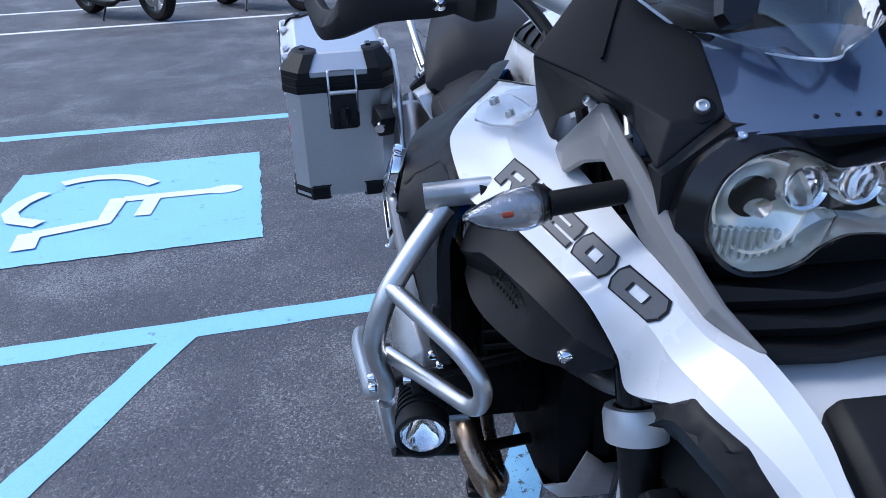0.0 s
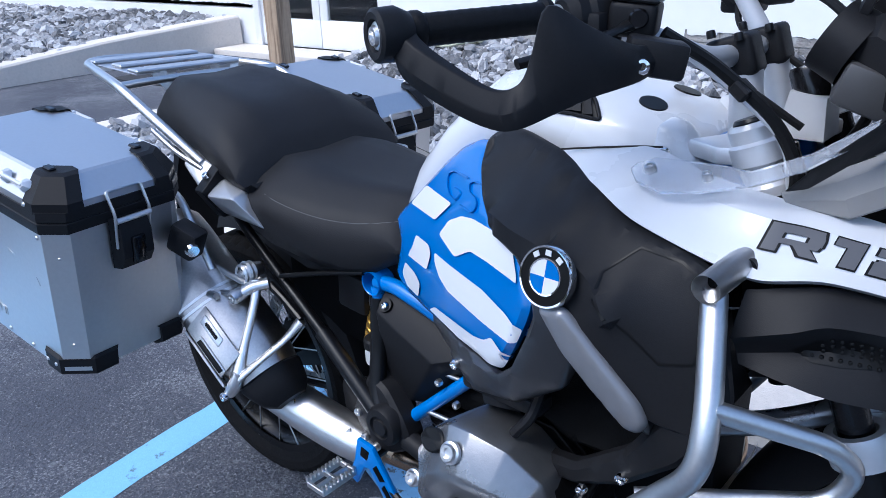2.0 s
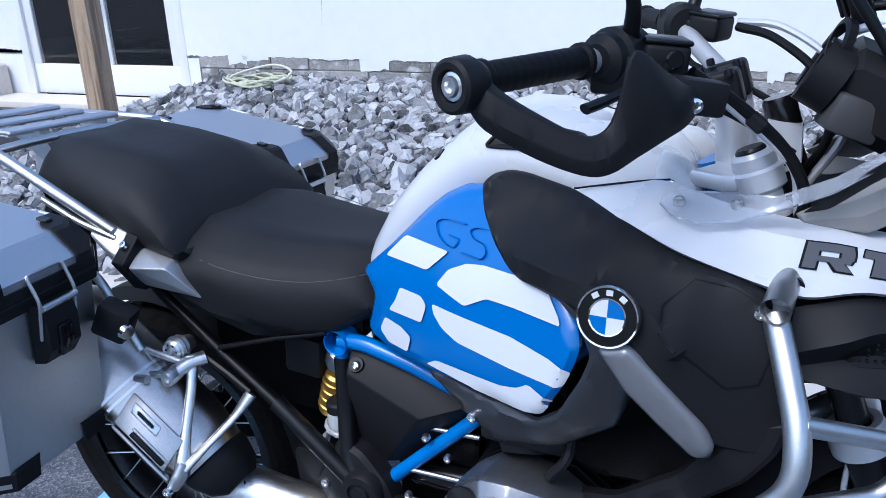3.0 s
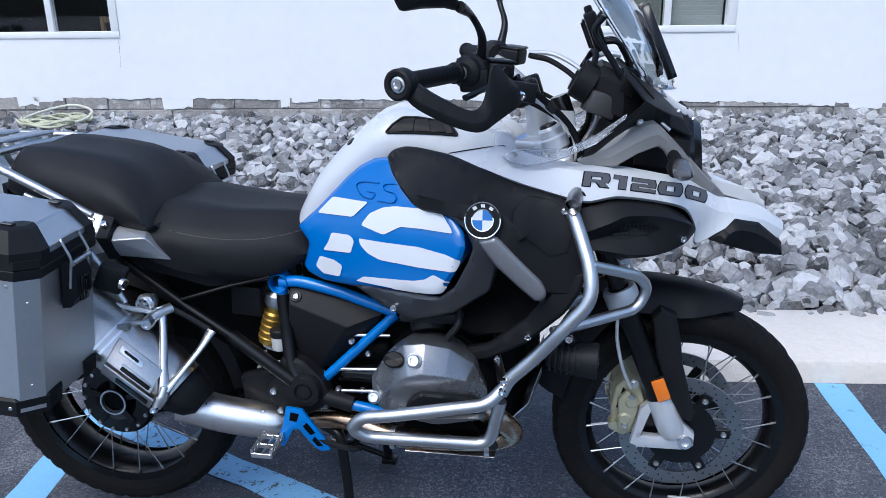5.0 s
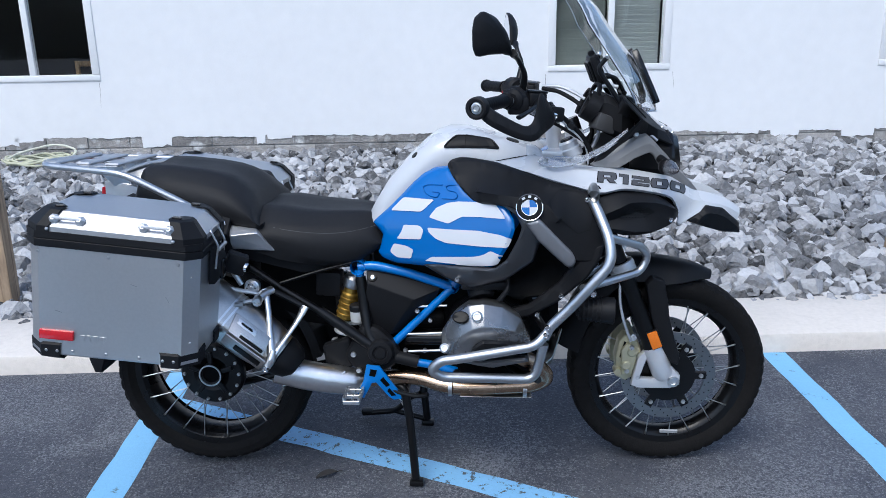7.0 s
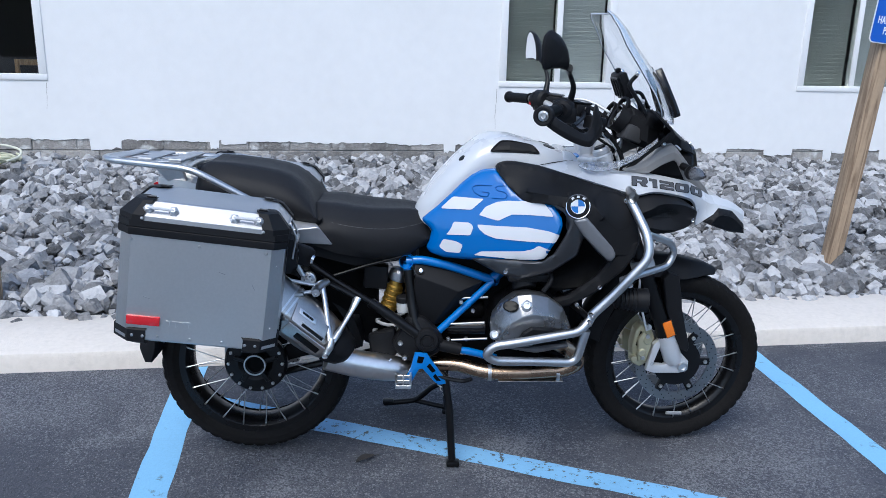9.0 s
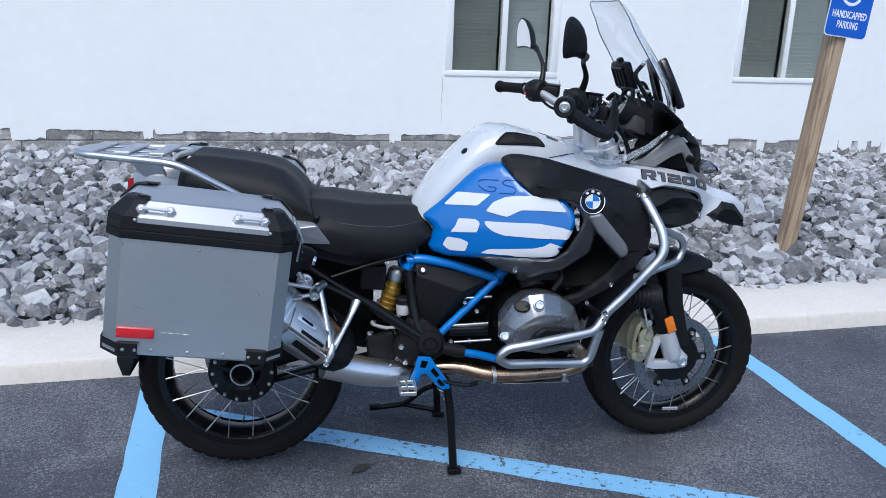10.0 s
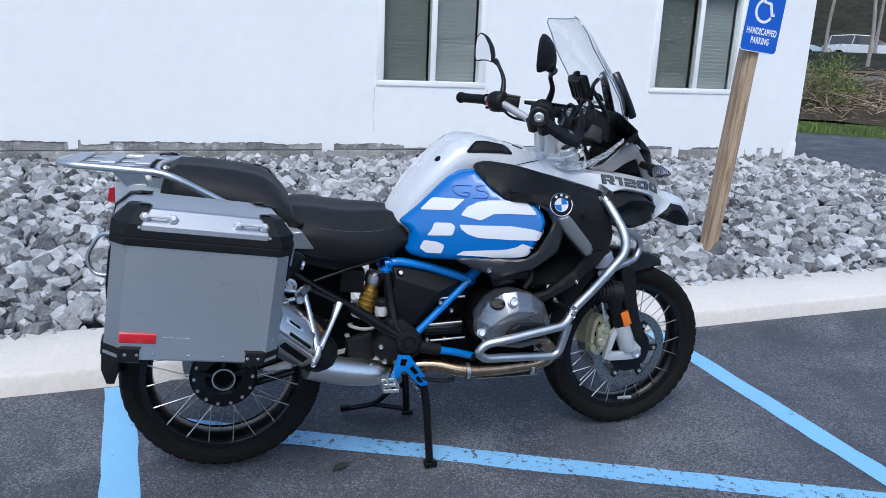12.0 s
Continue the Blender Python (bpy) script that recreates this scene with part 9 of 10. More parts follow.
    piece("tail_outlet", lathe([(0.018, 0), (0.03, 0.0), (0.03, 0.05), (0.024, 0.055), (0.022, 0.0)], 24, along(b, d)), STEEL, "", s)


silencer()

# cast passenger peg bracket
def strut(name, path, widths, thick, parent=None, label=""):
    """A flat cast arm with rounded edges along a path."""
    bm = bar(curve_path(path, 5), [w for a, b in zip(widths, widths[1:]) for w in [a + (b - a) * k / 5 for k in range(5)]] + [widths[-1]], sides=14, flat=thick)
    return piece(name, bm, CAST, label, parent)


BR = strut("peg_bracket", [(0.243, -0.232, 0.682), (0.256, -0.25, 0.648), (0.272, -0.296, 0.575), (0.284, -0.334, 0.512)], (0.014, 0.0095, 0.009, 0.014), 0.7, None, "cast silver passenger peg bracket")
strut("bracket_arm", [(0.36, -0.216, 0.622), (0.342, -0.246, 0.588), (0.315, -0.292, 0.55), (0.288, -0.33, 0.515)], (0.015, 0.0095, 0.0085, 0.012), 0.7, BR)
strut("bracket_toe", [(0.287, -0.326, 0.525), (0.28, -0.336, 0.5), (0.268, -0.345, 0.478)], (0.014, 0.0175, 0.013), 0.8, BR)
strut("bracket_head", [(0.262, -0.215, 0.676), (0.244, -0.24, 0.672), (0.232, -0.272, 0.662)], (0.015, 0.016, 0.014), 0.8, BR)
piece("bracket_tie", bar([(0.262, -0.212, 0.672), (0.31, -0.212, 0.648), (0.357, -0.214, 0.622)], 0.0085, sides=10), SATIN_BLACK, "", BR)
piece("bracket_knob", lathe([(0, 0.024), (0.006, 0.024), (0.007, 0.019), (0.013, 0.019), (0.0175, 0.0225), (0.021, 0.018), (0.019, 0.013), (0.023, 0.011), (0.025, 0.006), (0.021, 0.0), (0.023, -0.006), (0.018, -0.012), (0.014, -0.03)], 32, along((0.206, -0.222, 0.688), (0, -1, 0.05))), CAST, "ribbed silver knob", BR, angle=0.4)
for k in range(6):
    q = 2 * math.pi * k / 6
    piece("knob_dimple", lathe([(0, 0.001), (0.0024, 0.0005)], 8, along((0.206 + 0.0125 * math.cos(q), -0.2415, 0.689 + 0.0125 * math.sin(q)), (0, -1, 0.05))), SATIN_BLACK, "", BR)
piece("bracket_rod", bar([(0.232, -0.272, 0.662), (0.15, -0.285, 0.652), (0.05, -0.30, 0.648)], 0.0065, sides=10), STEEL, "", BR)
piece("bracket_rod", bar([(0.243, -0.24, 0.668), (0.16, -0.255, 0.69), (0.07, -0.27, 0.72)], 0.0065, sides=10), STEEL, "", BR)
piece("bracket_pin", lathe([(0, 0.014), (0.006, 0.014), (0.0065, 0.018), (0.0125, 0.018), (0.0145, 0.012), (0.0145, -0.015), (0.01, -0.02), (0, -0.02)], 20, along((0.234, -0.272, 0.662), (0.1, -1, -0.1))), CAST, "", BR)
bolt((0.268, -0.358, 0.478), (0, -1, 0), 0.009, BR)

# shock absorber, reservoir, fluid pot
SH = piece("rear_shock", lathe([(0, 0.0), (0.026, 0.0), (0.028, 0.008), (0.028, 0.085), (0.023, 0.09), (0.023, 0.11), (0.017, 0.118), (0.017, 0.14), (0, 0.14)], 26, along((0.457, -0.105, 0.548), (0.27, 0.0, 0.96))), GOLD, "gold rear shock reservoir")
piece("shock_top", lathe([(0, 0.0), (0.03, 0.0), (0.032, 0.006), (0.032, 0.03), (0.024, 0.04), (0, 0.04)], 26, along((0.486, -0.105, 0.652), (0.27, 0.0, 0.96))), CAST, "", SH)
for k in range(4):
    piece("shock_ring", lathe([(0.028, 0.0), (0.0305, 0.002), (0.0305, 0.006), (0.028, 0.008)], 26, along(Vector((0.457, -0.105, 0.548)) + Vector((0.27, 0, 0.96)) * (0.012 + 0.018 * k), (0.27, 0.0, 0.96))), GOLD, "", SH)
spring = [Vector((0.44, -0.06, 0.42)) + Vector((0.27, 0, 0.96)) * (0.16 * t / 60) + Vector((0.96 * 0.042 * math.cos(t * 0.42), 0.042 * math.sin(t * 0.42), -0.27 * 0.042 * math.cos(t * 0.42))) for t in range(61)]
piece("shock_spring", bar(spring, 0.006, sides=8), surf("white_spring", (0.7, 0.7, 0.7), 0.35, var=0.03), "", SH)
piece("shock_body", bar([(0.42, -0.06, 0.36), (0.50, -0.06, 0.66)], 0.026, sides=16), ENGINE_AND_HOLLOW_BLACK, "", SH)
piece("fluid_pot", lathe([(0, 0), (0.02, 0), (0.022, 0.006), (0.022, 0.035), (0, 0.035)], 20, along((0.508, -0.155, 0.555), (0, 0, 1))), surf("milky_plastic", (0.55, 0.56, 0.55), 0.4, var=0.05), "small milky fluid pot")
piece("pot_cap", lathe([(0, 0.0), (0.0235, 0.0), (0.0235, 0.016), (0.02, 0.02), (0, 0.02)], 20, along((0.508, -0.155, 0.59), (0, 0, 1))), BLACK_PLASTIC, "")
piece("fuse_box", boxed(-0.04, 0.04, -0.03, 0.03, -0.04, 0.04, 0.008, 2, pose(0.415, -0.1, 0.665, 0, 4, 0)), BLACK_PLASTIC, "")
piece("inner_guard", loft([[(0.2, -0.09, 0.55), (0.2, 0.09, 0.55), (0.2, 0.09, 0.75), (0.2, -0.09, 0.75)], [(0.42, -0.05, 0.5), (0.42, 0.05, 0.5), (0.42, 0.05, 0.78), (0.42, -0.05, 0.78)]]), ENGINE_AND_HOLLOW_BLACK, "black inner mudguard", mid=True)
piece("swing_arm", loft([[(x, 0.10 + y, z + dz) for y, dz in ((-w, -h), (w, -h), (w, h), (-w, h))] for x, z, w, h in ((0.0, 0.344, 0.055, 0.075), (0.1, 0.36, 0.05, 0.055), (0.35, 0.42, 0.045, 0.05), (0.58, 0.47, 0.05, 0.06))]), SATIN_BLACK, "black single-sided swing arm", mid=True)
piece("torque_link", bar([(0.06, -0.02, 0.27), (0.5, -0.06, 0.40)], 0.012, sides=10), SATIN_BLACK, "")
piece("gearbox_guard", shell([(0.39, -0.155, 0.47), (0.48, -0.16, 0.50), (0.50, -0.165, 0.42), (0.46, -0.165, 0.375), (0.40, -0.16, 0.40)], 0.02, 0.006, 0.016, 0.006), BLACK_PLASTIC, "")

# foot rests and blue guard plate
FP = piece("foot_guard", prism([(x, z - 0.013) for x, z in ((0.548, 0.462), (0.588, 0.458), (0.60, 0.44), (0.648, 0.372), (0.652, 0.352), (0.628, 0.348), (0.612, 0.36), (0.575, 0.405), (0.562, 0.402), (0.536, 0.352), (0.514, 0.362), (0.536, 0.41))], -0.256, -0.246, 0.002), BLUE_FRAME, "blue foot rest plate with cut-outs", both=True, angle=0.4)
# black plugs just proud of the plate, for the shade in its openings
for hole in ([(0.56, 0.45), (0.58, 0.446), (0.573, 0.425), (0.555, 0.428)], [(0.598, 0.425), (0.618, 0.398), (0.606, 0.392), (0.588, 0.414)], [(0.616, 0.388), (0.636, 0.364), (0.622, 0.362), (0.609, 0.378)]):
    piece("plate_opening", prism([(x, z - 0.013) for x, z in hole], -0.2575, -0.2445, 0.0), ENGINE_AND_HOLLOW_BLACK, "", FP, both=True, smooth=False)


def peg(s):
    bm = bmesh.new()
    for y0 in (-0.336, -0.295, -0.255):
        add_box(bm, 0.488, 0.536, y0 - 0.003, y0 + 0.003, 0.358, 0.37, 0.001, 1)
    for x0 in (0.489, 0.512, 0.535):
        add_box(bm, x0 - 0.0025, x0 + 0.0025, -0.338, -0.25, 0.358, 0.37, 0.001, 1)
    for k in range(9):
        for x0 in (0.489, 0.535):
            add_box(bm, x0 - 0.0035, x0 + 0.0035, -0.338 + 0.0095 * k, -0.333 + 0.0095 * k, 0.368, 0.38, 0, 1)
    if s > 0:
        bmesh.ops.scale(bm, vec=(1, -1, 1), verts=bm.verts[:])
        bmesh.ops.reverse_faces(bm, faces=bm.faces[:])
    p = piece("foot_rest", bm, CAST, "serrated steel foot rest", smooth=False)
    piece("foot_rest_bracket", bar([(0.53, 0.25 * s, 0.365), (0.55, 0.2 * s, 0.39), (0.575, 0.17 * s, 0.42)], 0.011, sides=10), SATIN_BLACK, "", p)


peg(-1)
peg(1)
piece("brake_pedal", bar(curve_path([(0.575, -0.235, 0.40), (0.63, -0.25, 0.365), (0.70, -0.26, 0.352), (0.735, -0.275, 0.365)], 5), 0.007, sides=8), SATIN_BLACK, "")
piece("skid_plate", loft([[(x, y, z) for y, z in ((-w, z0), (w, z0), (w + 0.03, z0 + 0.03), (w + 0.03, z0 + 0.035), (w, z0 + 0.006), (-w, z0 + 0.006), (-w - 0.03, z0 + 0.035), (-w - 0.03, z0 + 0.03))] for x, w, z0 in ((0.72, 0.10, 0.315), (0.9, 0.11, 0.305), (1.05, 0.11, 0.315), (1.12, 0.09, 0.38), (1.15, 0.07, 0.47))]), CAST, "silver skid plate under the engine", mid=True)

# stands
CS = tube("centre_stand", [(0.60, -0.15, 0.345), (0.652, -0.172, 0.335), (0.668, -0.186, 0.22), (0.682, -0.2, 0.03)], 0.0135, SATIN_BLACK, 0.02, label="black centre stand holding the motorcycle up")
tube("stand_leg", [(0.60, 0.15, 0.345), (0.652, 0.172, 0.335), (0.668, 0.186, 0.22), (0.682, 0.2, 0.03)], 0.0135, SATIN_BLACK, 0.02, CS)
tube("stand_cross", [(0.648, -0.17, 0.30), (0.648, 0.17, 0.30)], 0.012, SATIN_BLACK, parent=CS)
for s in (-1, 1):
    piece("stand_foot", boxed(0.662, 0.708, 0.2 * s - 0.016, 0.2 * s + 0.016, 0.0065, 0.026, 0.005), SATIN_BLACK, "", CS)
tube("stand_lever", [(0.66, 0.185, 0.14), (0.625, 0.2, 0.12), (0.585, 0.225, 0.07), (0.555, 0.24, 0.04), (0.43, 0.25, 0.022)], 0.011, SATIN_BLACK, 0.03, CS)
tube("stand_strut", [(0.678, 0.2, 0.03), (0.62, 0.22, 0.034), (0.555, 0.24, 0.04)], 0.01, SATIN_BLACK, 0.03, CS)
for s in (-1, 1):
    piece("stand_spring", bar([Vector((0.60, 0.13 * s, 0.35)).lerp(Vector((0.665, 0.165 * s, 0.24)), t / 40) + Vector((0.008 * math.cos(t), 0.008 * math.sin(t), 0)) for t in range(41)], 0.002, sides=6), CAST, "", CS)
piece("stand_tread", boxed(0.425, 0.47, 0.236, 0.262, 0.022, 0.042, 0.006), SATIN_BLACK, "", CS)
tube("side_stand", [(0.62, 0.16, 0.35), (0.52, 0.2, 0.33), (0.40, 0.215, 0.30), (0.36, 0.225, 0.31)], 0.013, SATIN_BLACK, 0.04, label="black side stand, folded up")

# crash bars
CB = tube("crash_bar", [(1.214, -0.225, 0.99), (1.207, -0.316, 0.983)], 0.0165, STEEL, label="brushed steel crash bars", inner=0.22, sides=20)
mirrored(CB, BIKE)
MAINP = [(1.207, -0.29, 0.968), (1.226, -0.33, 0.925), (1.247, -0.372, 0.872), (1.25, -0.392, 0.815), (1.2, -0.394, 0.755), (1.154, -0.386, 0.695), (1.09, -0.382, 0.628), (1.076, -0.385, 0.598)]
tube("upper_tube", MAINP, 0.0145, STEEL, 0.06, CB, both=True, sides=18)
LOOP = [(1.247, -0.366, 0.88), (1.345, -0.288, 0.836), (1.37, -0.266, 0.803), (1.35, -0.274, 0.757), (1.176, -0.376, 0.738)]
tube("front_loop", LOOP, 0.0115, STEEL, 0.035, CB, both=True, sides=16)
LOWP = [(1.082, -0.386, 0.612), (1.05, -0.408, 0.582), (0.845, -0.432, 0.553), (0.787, -0.428, 0.543), (0.760, -0.426, 0.514), (0.79, -0.415, 0.488), (0.90, -0.40, 0.481), (1.052, -0.375, 0.467), (1.075, -0.385, 0.58)]
tube("lower_loop", LOWP, 0.0138, STEEL, 0.035, CB, both=True, sides=16)
tube("bar_mount", [(1.06, -0.38, 0.468), (1.02, -0.24, 0.42), (0.98, -0.13, 0.40)], 0.011, SATIN_BLACK, 0.03, CB, both=True)
tube("bar_mount", [(1.222, -0.25, 0.988), (1.215, -0.15, 0.985)], 0.012, SATIN_BLACK, parent=CB, both=True)
tube("bar_mount", [(1.08, -0.388, 0.62), (1.06, -0.28, 0.62), (1.03, -0.15, 0.62)], 0.01, SATIN_BLACK, parent=CB, both=True)
for p in ((1.083, -0.405, 0.635), (1.079, -0.405, 0.612)):
    bolt(p, (0, -1, 0), 0.008, CB, CHROME, both=True)

# fog lamps on the bars
for s in (-1, 1):
    m = along((1.262, 0.338 * s, 0.662), (1, 0.06 * s, -0.05))
    fl = piece("fog_lamp", lathe([(0, -0.10), (0.022, -0.095), (0.03, -0.06), (0.036, -0.02), (0.038, 0.0), (0.038, 0.008), (0.033, 0.01), (0.031, 0.004)], 28, m), BLACK_PLASTIC, "round black fog lamp with a clear lens", CB)
    for k in range(6):
        piece("lamp_fin", lathe([(0.024, -0.004), (0.033 + 0.001 * k, -0.004), (0.033 + 0.001 * k, 0.0), (0.024, 0.0)], 24, m @ pose(0, 0, -0.085 + 0.012 * k), True), BLACK_PLASTIC, "", fl)
    piece("lamp_bowl", lathe([(0.008, -0.02), (0.022, -0.012), (0.031, 0.002)], 28, m), CHROME, "", fl)
    piece("lamp_glass", lathe([(0, 0.012), (0.02, 0.01), (0.031, 0.004), (0.031, 0.0), (0, 0.0)], 28, m), LENS, "", fl)
    tube("lamp_mount", [(1.22, 0.338 * s, 0.69), (1.205, 0.345 * s, 0.735)], 0.008, SATIN_BLACK, parent=fl)
    bolt((1.21, 0.352 * s, 0.715), (0, s, 0), 0.009, fl)

# ---- far right: drive, bank, track, cars, hillside ----
EYE_WAY = Vector((0.655, 0.755, 0))
ACROSS = Vector((0.755, -0.655, 0))


def far(d, a, z=0.0):
    return Vector((0.07, -2.53, 0)) + EYE_WAY * d + ACROSS * a + Vector((0, 0, z))


GRASS = surf("spring_grass", (0.06, 0.095, 0.028), 0.9, var=0.5, scale=2.5, fine=30, bump=0.8, bscale=30, spec=0.08)
LITTER = surf("leaf_litter", (0.075, 0.062, 0.045), 0.95, var=0.5, scale=1.2, fine=14, bump=1.0, bscale=12, spec=0.08)
BALLAST = surf("track_ballast", (0.16, 0.15, 0.145), 0.95, var=0.4, scale=4, fine=30, bump=1.0, bscale=20, spec=0.08)
RUST = surf("rusty_rail", (0.09, 0.06, 0.045), 0.6, metal=0.4, var=0.3)
WOODS = surf("wooded_slope", (0.034, 0.034, 0.024), 0.98, var=0.8, scale=0.5, fine=3.0, bump=1.0, bscale=1.5, spec=0.08)
BARK = surf("pale_bark", (0.3, 0.27, 0.24), 0.9, var=0.35, scale=5, fine=30, bump=0.8, bscale=40)
LEAF = surf("fresh_leaf", (0.12, 0.16, 0.035), 0.7, var=0.4, island=0.4)
TWIG = surf("dry_twig", (0.3, 0.22, 0.15), 0.9, var=0.3, island=0.35)


def bank():
    strips = (("grass_verge", [(18.6, -0.03), (19.2, 0.05), (20.4, 0.16)], GRASS, "strip of spring grass beside the drive"),
              ("embankment", [(20.4, 0.16), (21.4, 0.42), (22.6, 0.85), (24.0, 1.12)], LITTER, "brown bank strewn with leaf litter"),
              ("rail_bed", [(24.0, 1.12), (24.6, 1.22), (27.0, 1.22), (27.8, 1.15)], BALLAST, "ballast bed of a railway track"),
              ("far_slope", [(27.8, 1.15), (34, 1.85), (39, 2.1), (44, 1.75), (56, 1.75), (66, 4.5), (90, 14), (130, 30)], WOODS, "rising slope of brown woodland floor"))
    for name, prof, mat, label in strips:
        bm = bmesh.new()
        grid = []
        for d, z in prof:
            grid.append([bm.verts.new(far(d, a * (1 + (d - 18) * 0.02), z + (0.08 * noise.noise((a * 0.7, d, 3)) if name == "embankment" else 0))) for a in np.linspace(-14, 30, 45)])
        for r0, r1 in zip(grid, grid[1:]):
            for k in range(44):
                bm.faces.new((r0[k], r0[k + 1], r1[k + 1], r1[k]))
        for f in bm.faces:
            f.normal_update()
            if f.normal.z < 0:
                f.normal_flip()
        tagged(part(name, bm, mat), label, "ground", kind="structure")
    tr = thing("railway_track", "rusty railway rails on dark sleepers", "railway", kind="structure")
    for d in (25.1, 26.53):
        part("rail", bar([far(d, -14, 1.31), far(d, 34, 1.31)], 0.06, sides=6), RUST, tr)
    sl = None
    for k in range(60):
        a = -8 + 0.62 * k
        m = Matrix.Translation(far(25.8, a, 1.225)) @ Matrix.Rotation(math.atan2(EYE_WAY.y, EYE_WAY.x), 4, "Z")
        if sl is None:
            sl = part("sleeper", boxed(-1.25, 1.25, -0.11, 0.11, -0.06, 0.03, 0.01, 1), RUST, tr)
            sl.matrix_basis = m
        else:
            twin(sl, m, tr)


bank()


def hillside():
    """Wooded hills all round, behind the lot and the building."""
    bm = bmesh.new()
    grid = []
    for r, h in ((62, -0.5), (66, 3), (76, 8), (92, 14), (120, 20)):
        row = []
        for k in range(145):
            a = 2 * math.pi * k / 144
            rr = r * (1 + 0.06 * noise.noise((math.cos(a) * 3, math.sin(a) * 3, 1)))
            hh = h * (0.85 + 0.35 * noise.noise((math.cos(a) * 4, math.sin(a) * 4, r * 0.05))) + (1.2 * noise.noise((math.cos(a) * 40, math.sin(a) * 40, r)) if h > 5 else 0)
            row.append(bm.verts.new((rr * math.cos(a), rr * math.sin(a), hh)))
        grid.append(row)
    for r0, r1 in zip(grid, grid[1:]):
        for k in range(144):
            bm.faces.new((r0[k], r0[k + 1], r1[k + 1], r1[k]))
    bmesh.ops.recalc_face_normals(bm, faces=bm.faces[:])
    tagged(part("backdrop", bm, WOODS), "dark wooded hills standing round the lot", "hillside", kind="structure")


hillside()


def leaf_cloud(centres, n, size, seed):
    rnd = random.Random(seed)
    verts, faces = [], []
    for k in range(n):
        c, r = centres[rnd.randrange(len(centres))]
        p = c + Vector((rnd.gauss(0, 1), rnd.gauss(0, 1), rnd.gauss(0, 0.8))) * r * 0.5
        u = Vector((rnd.gauss(0, 1), rnd.gauss(0, 1), rnd.gauss(0, 1))).normalized()
        v = u.cross(Vector((rnd.gauss(0, 1), rnd.gauss(0, 1), rnd.gauss(0, 1)))).normalized()
        s = size * rnd.uniform(0.6, 1.3)
        i = len(verts)
        verts += [p - u * s, p + v * s * 0.5, p + u * s, p - v * s * 0.5]
        faces.append((i, i + 1, i + 2, i + 3))
    bm = bmesh.new()
    vs = [bm.verts.new(p) for p in verts]
    for f in faces:
        bm.faces.new([vs[i] for i in f])
    return bm


def tree(p, h, seed, label, leaves=160):
    rnd = random.Random(seed)
    e = thing("tree", label, "tree", "trees on the far bank", m=Matrix.Translation(p))
    bm = bmesh.new()
    bend = [Vector((0, 0, -0.1))]
    for k in range(1, 8):
        bend.append(Vector((rnd.uniform(-0.05, 0.05) * k, rnd.uniform(-0.05, 0.05) * k, h * k / 7)))
    line = curve_path(bend, 3)
    add_sweep(bm, line, [0.065 * h / 9 * (1 - 0.85 * i / (len(line) - 1)) for i in range(len(line))], sides=8)
    tips = []
    for k in range(16):
        t = rnd.uniform(0.35, 0.97)
        b = line[int(t * (len(line) - 1))]
        a = rnd.uniform(0, 6.3)
        L = h * 0.26 * (1.15 - t) + 0.4
        q = b + Vector((math.cos(a) * L, math.sin(a) * L, L * rnd.uniform(0.5, 1.1)))
        mid = b.lerp(q, 0.5) + Vector((0, 0, -0.06 * L))
        add_sweep(bm, [b, mid, q], [0.035 * (1.2 - t), 0.022 * (1.2 - t), 0.006], sides=5)
        tips += [(q, 0.5), (mid, 0.35)]
        for j in range(3):
            a2 = a + rnd.uniform(-1, 1)
            q2 = mid + Vector((math.cos(a2), math.sin(a2), rnd.uniform(0.3, 1))) * L * 0.5
            add_sweep(bm, [mid, q2], [0.01, 0.004], sides=4)
            tips.append((q2, 0.35))
    part("trunk", bm, BARK, e)
    part("crown", leaf_cloud(tips, leaves, 0.055, seed), LEAF, e, smooth=False)
    return e


for k, (d, a, h) in enumerate(((29, -2.2, 9), (31, 0.9, 10), (33, 2.1, 9), (30, 3.6, 10), (38, -0.6, 11), (40, 4.5, 11), (36, 7.5, 10), (44, 1.5, 12), (46, -3.5, 12))):
    tree(far(d, a, 1.2 if d < 32 else 1.7), h, 40 + k, "slim pale tree just coming into leaf on the bank")


def bush():
    e = thing("bush", "yellow-green leafy bush among dry branches on the bank", "bush", m=Matrix.Translation(far(21.6, -0.1, 0.4)))
    rnd = random.Random(5)
    bm = bmesh.new()
    tips = []
    for k in range(26):
        a = rnd.uniform(0, 6.3)
        q = Vector((math.cos(a) * rnd.uniform(0.2, 0.9), math.sin(a) * rnd.uniform(0.2, 0.9), rnd.uniform(0.4, 1.25)))
        add_sweep(bm, [Vector((q.x * 0.1, q.y * 0.1, 0)), q * 0.55 + Vector((0, 0, 0.05)), q], [0.012, 0.008, 0.003], sides=4)
        tips += [(q, 0.3), (q * 0.7, 0.3)]
    part("stems", bm, TWIG, e)
    part("leaves", leaf_cloud(tips, 2200, 0.035, 6), LEAF, e, smooth=False)


bush()


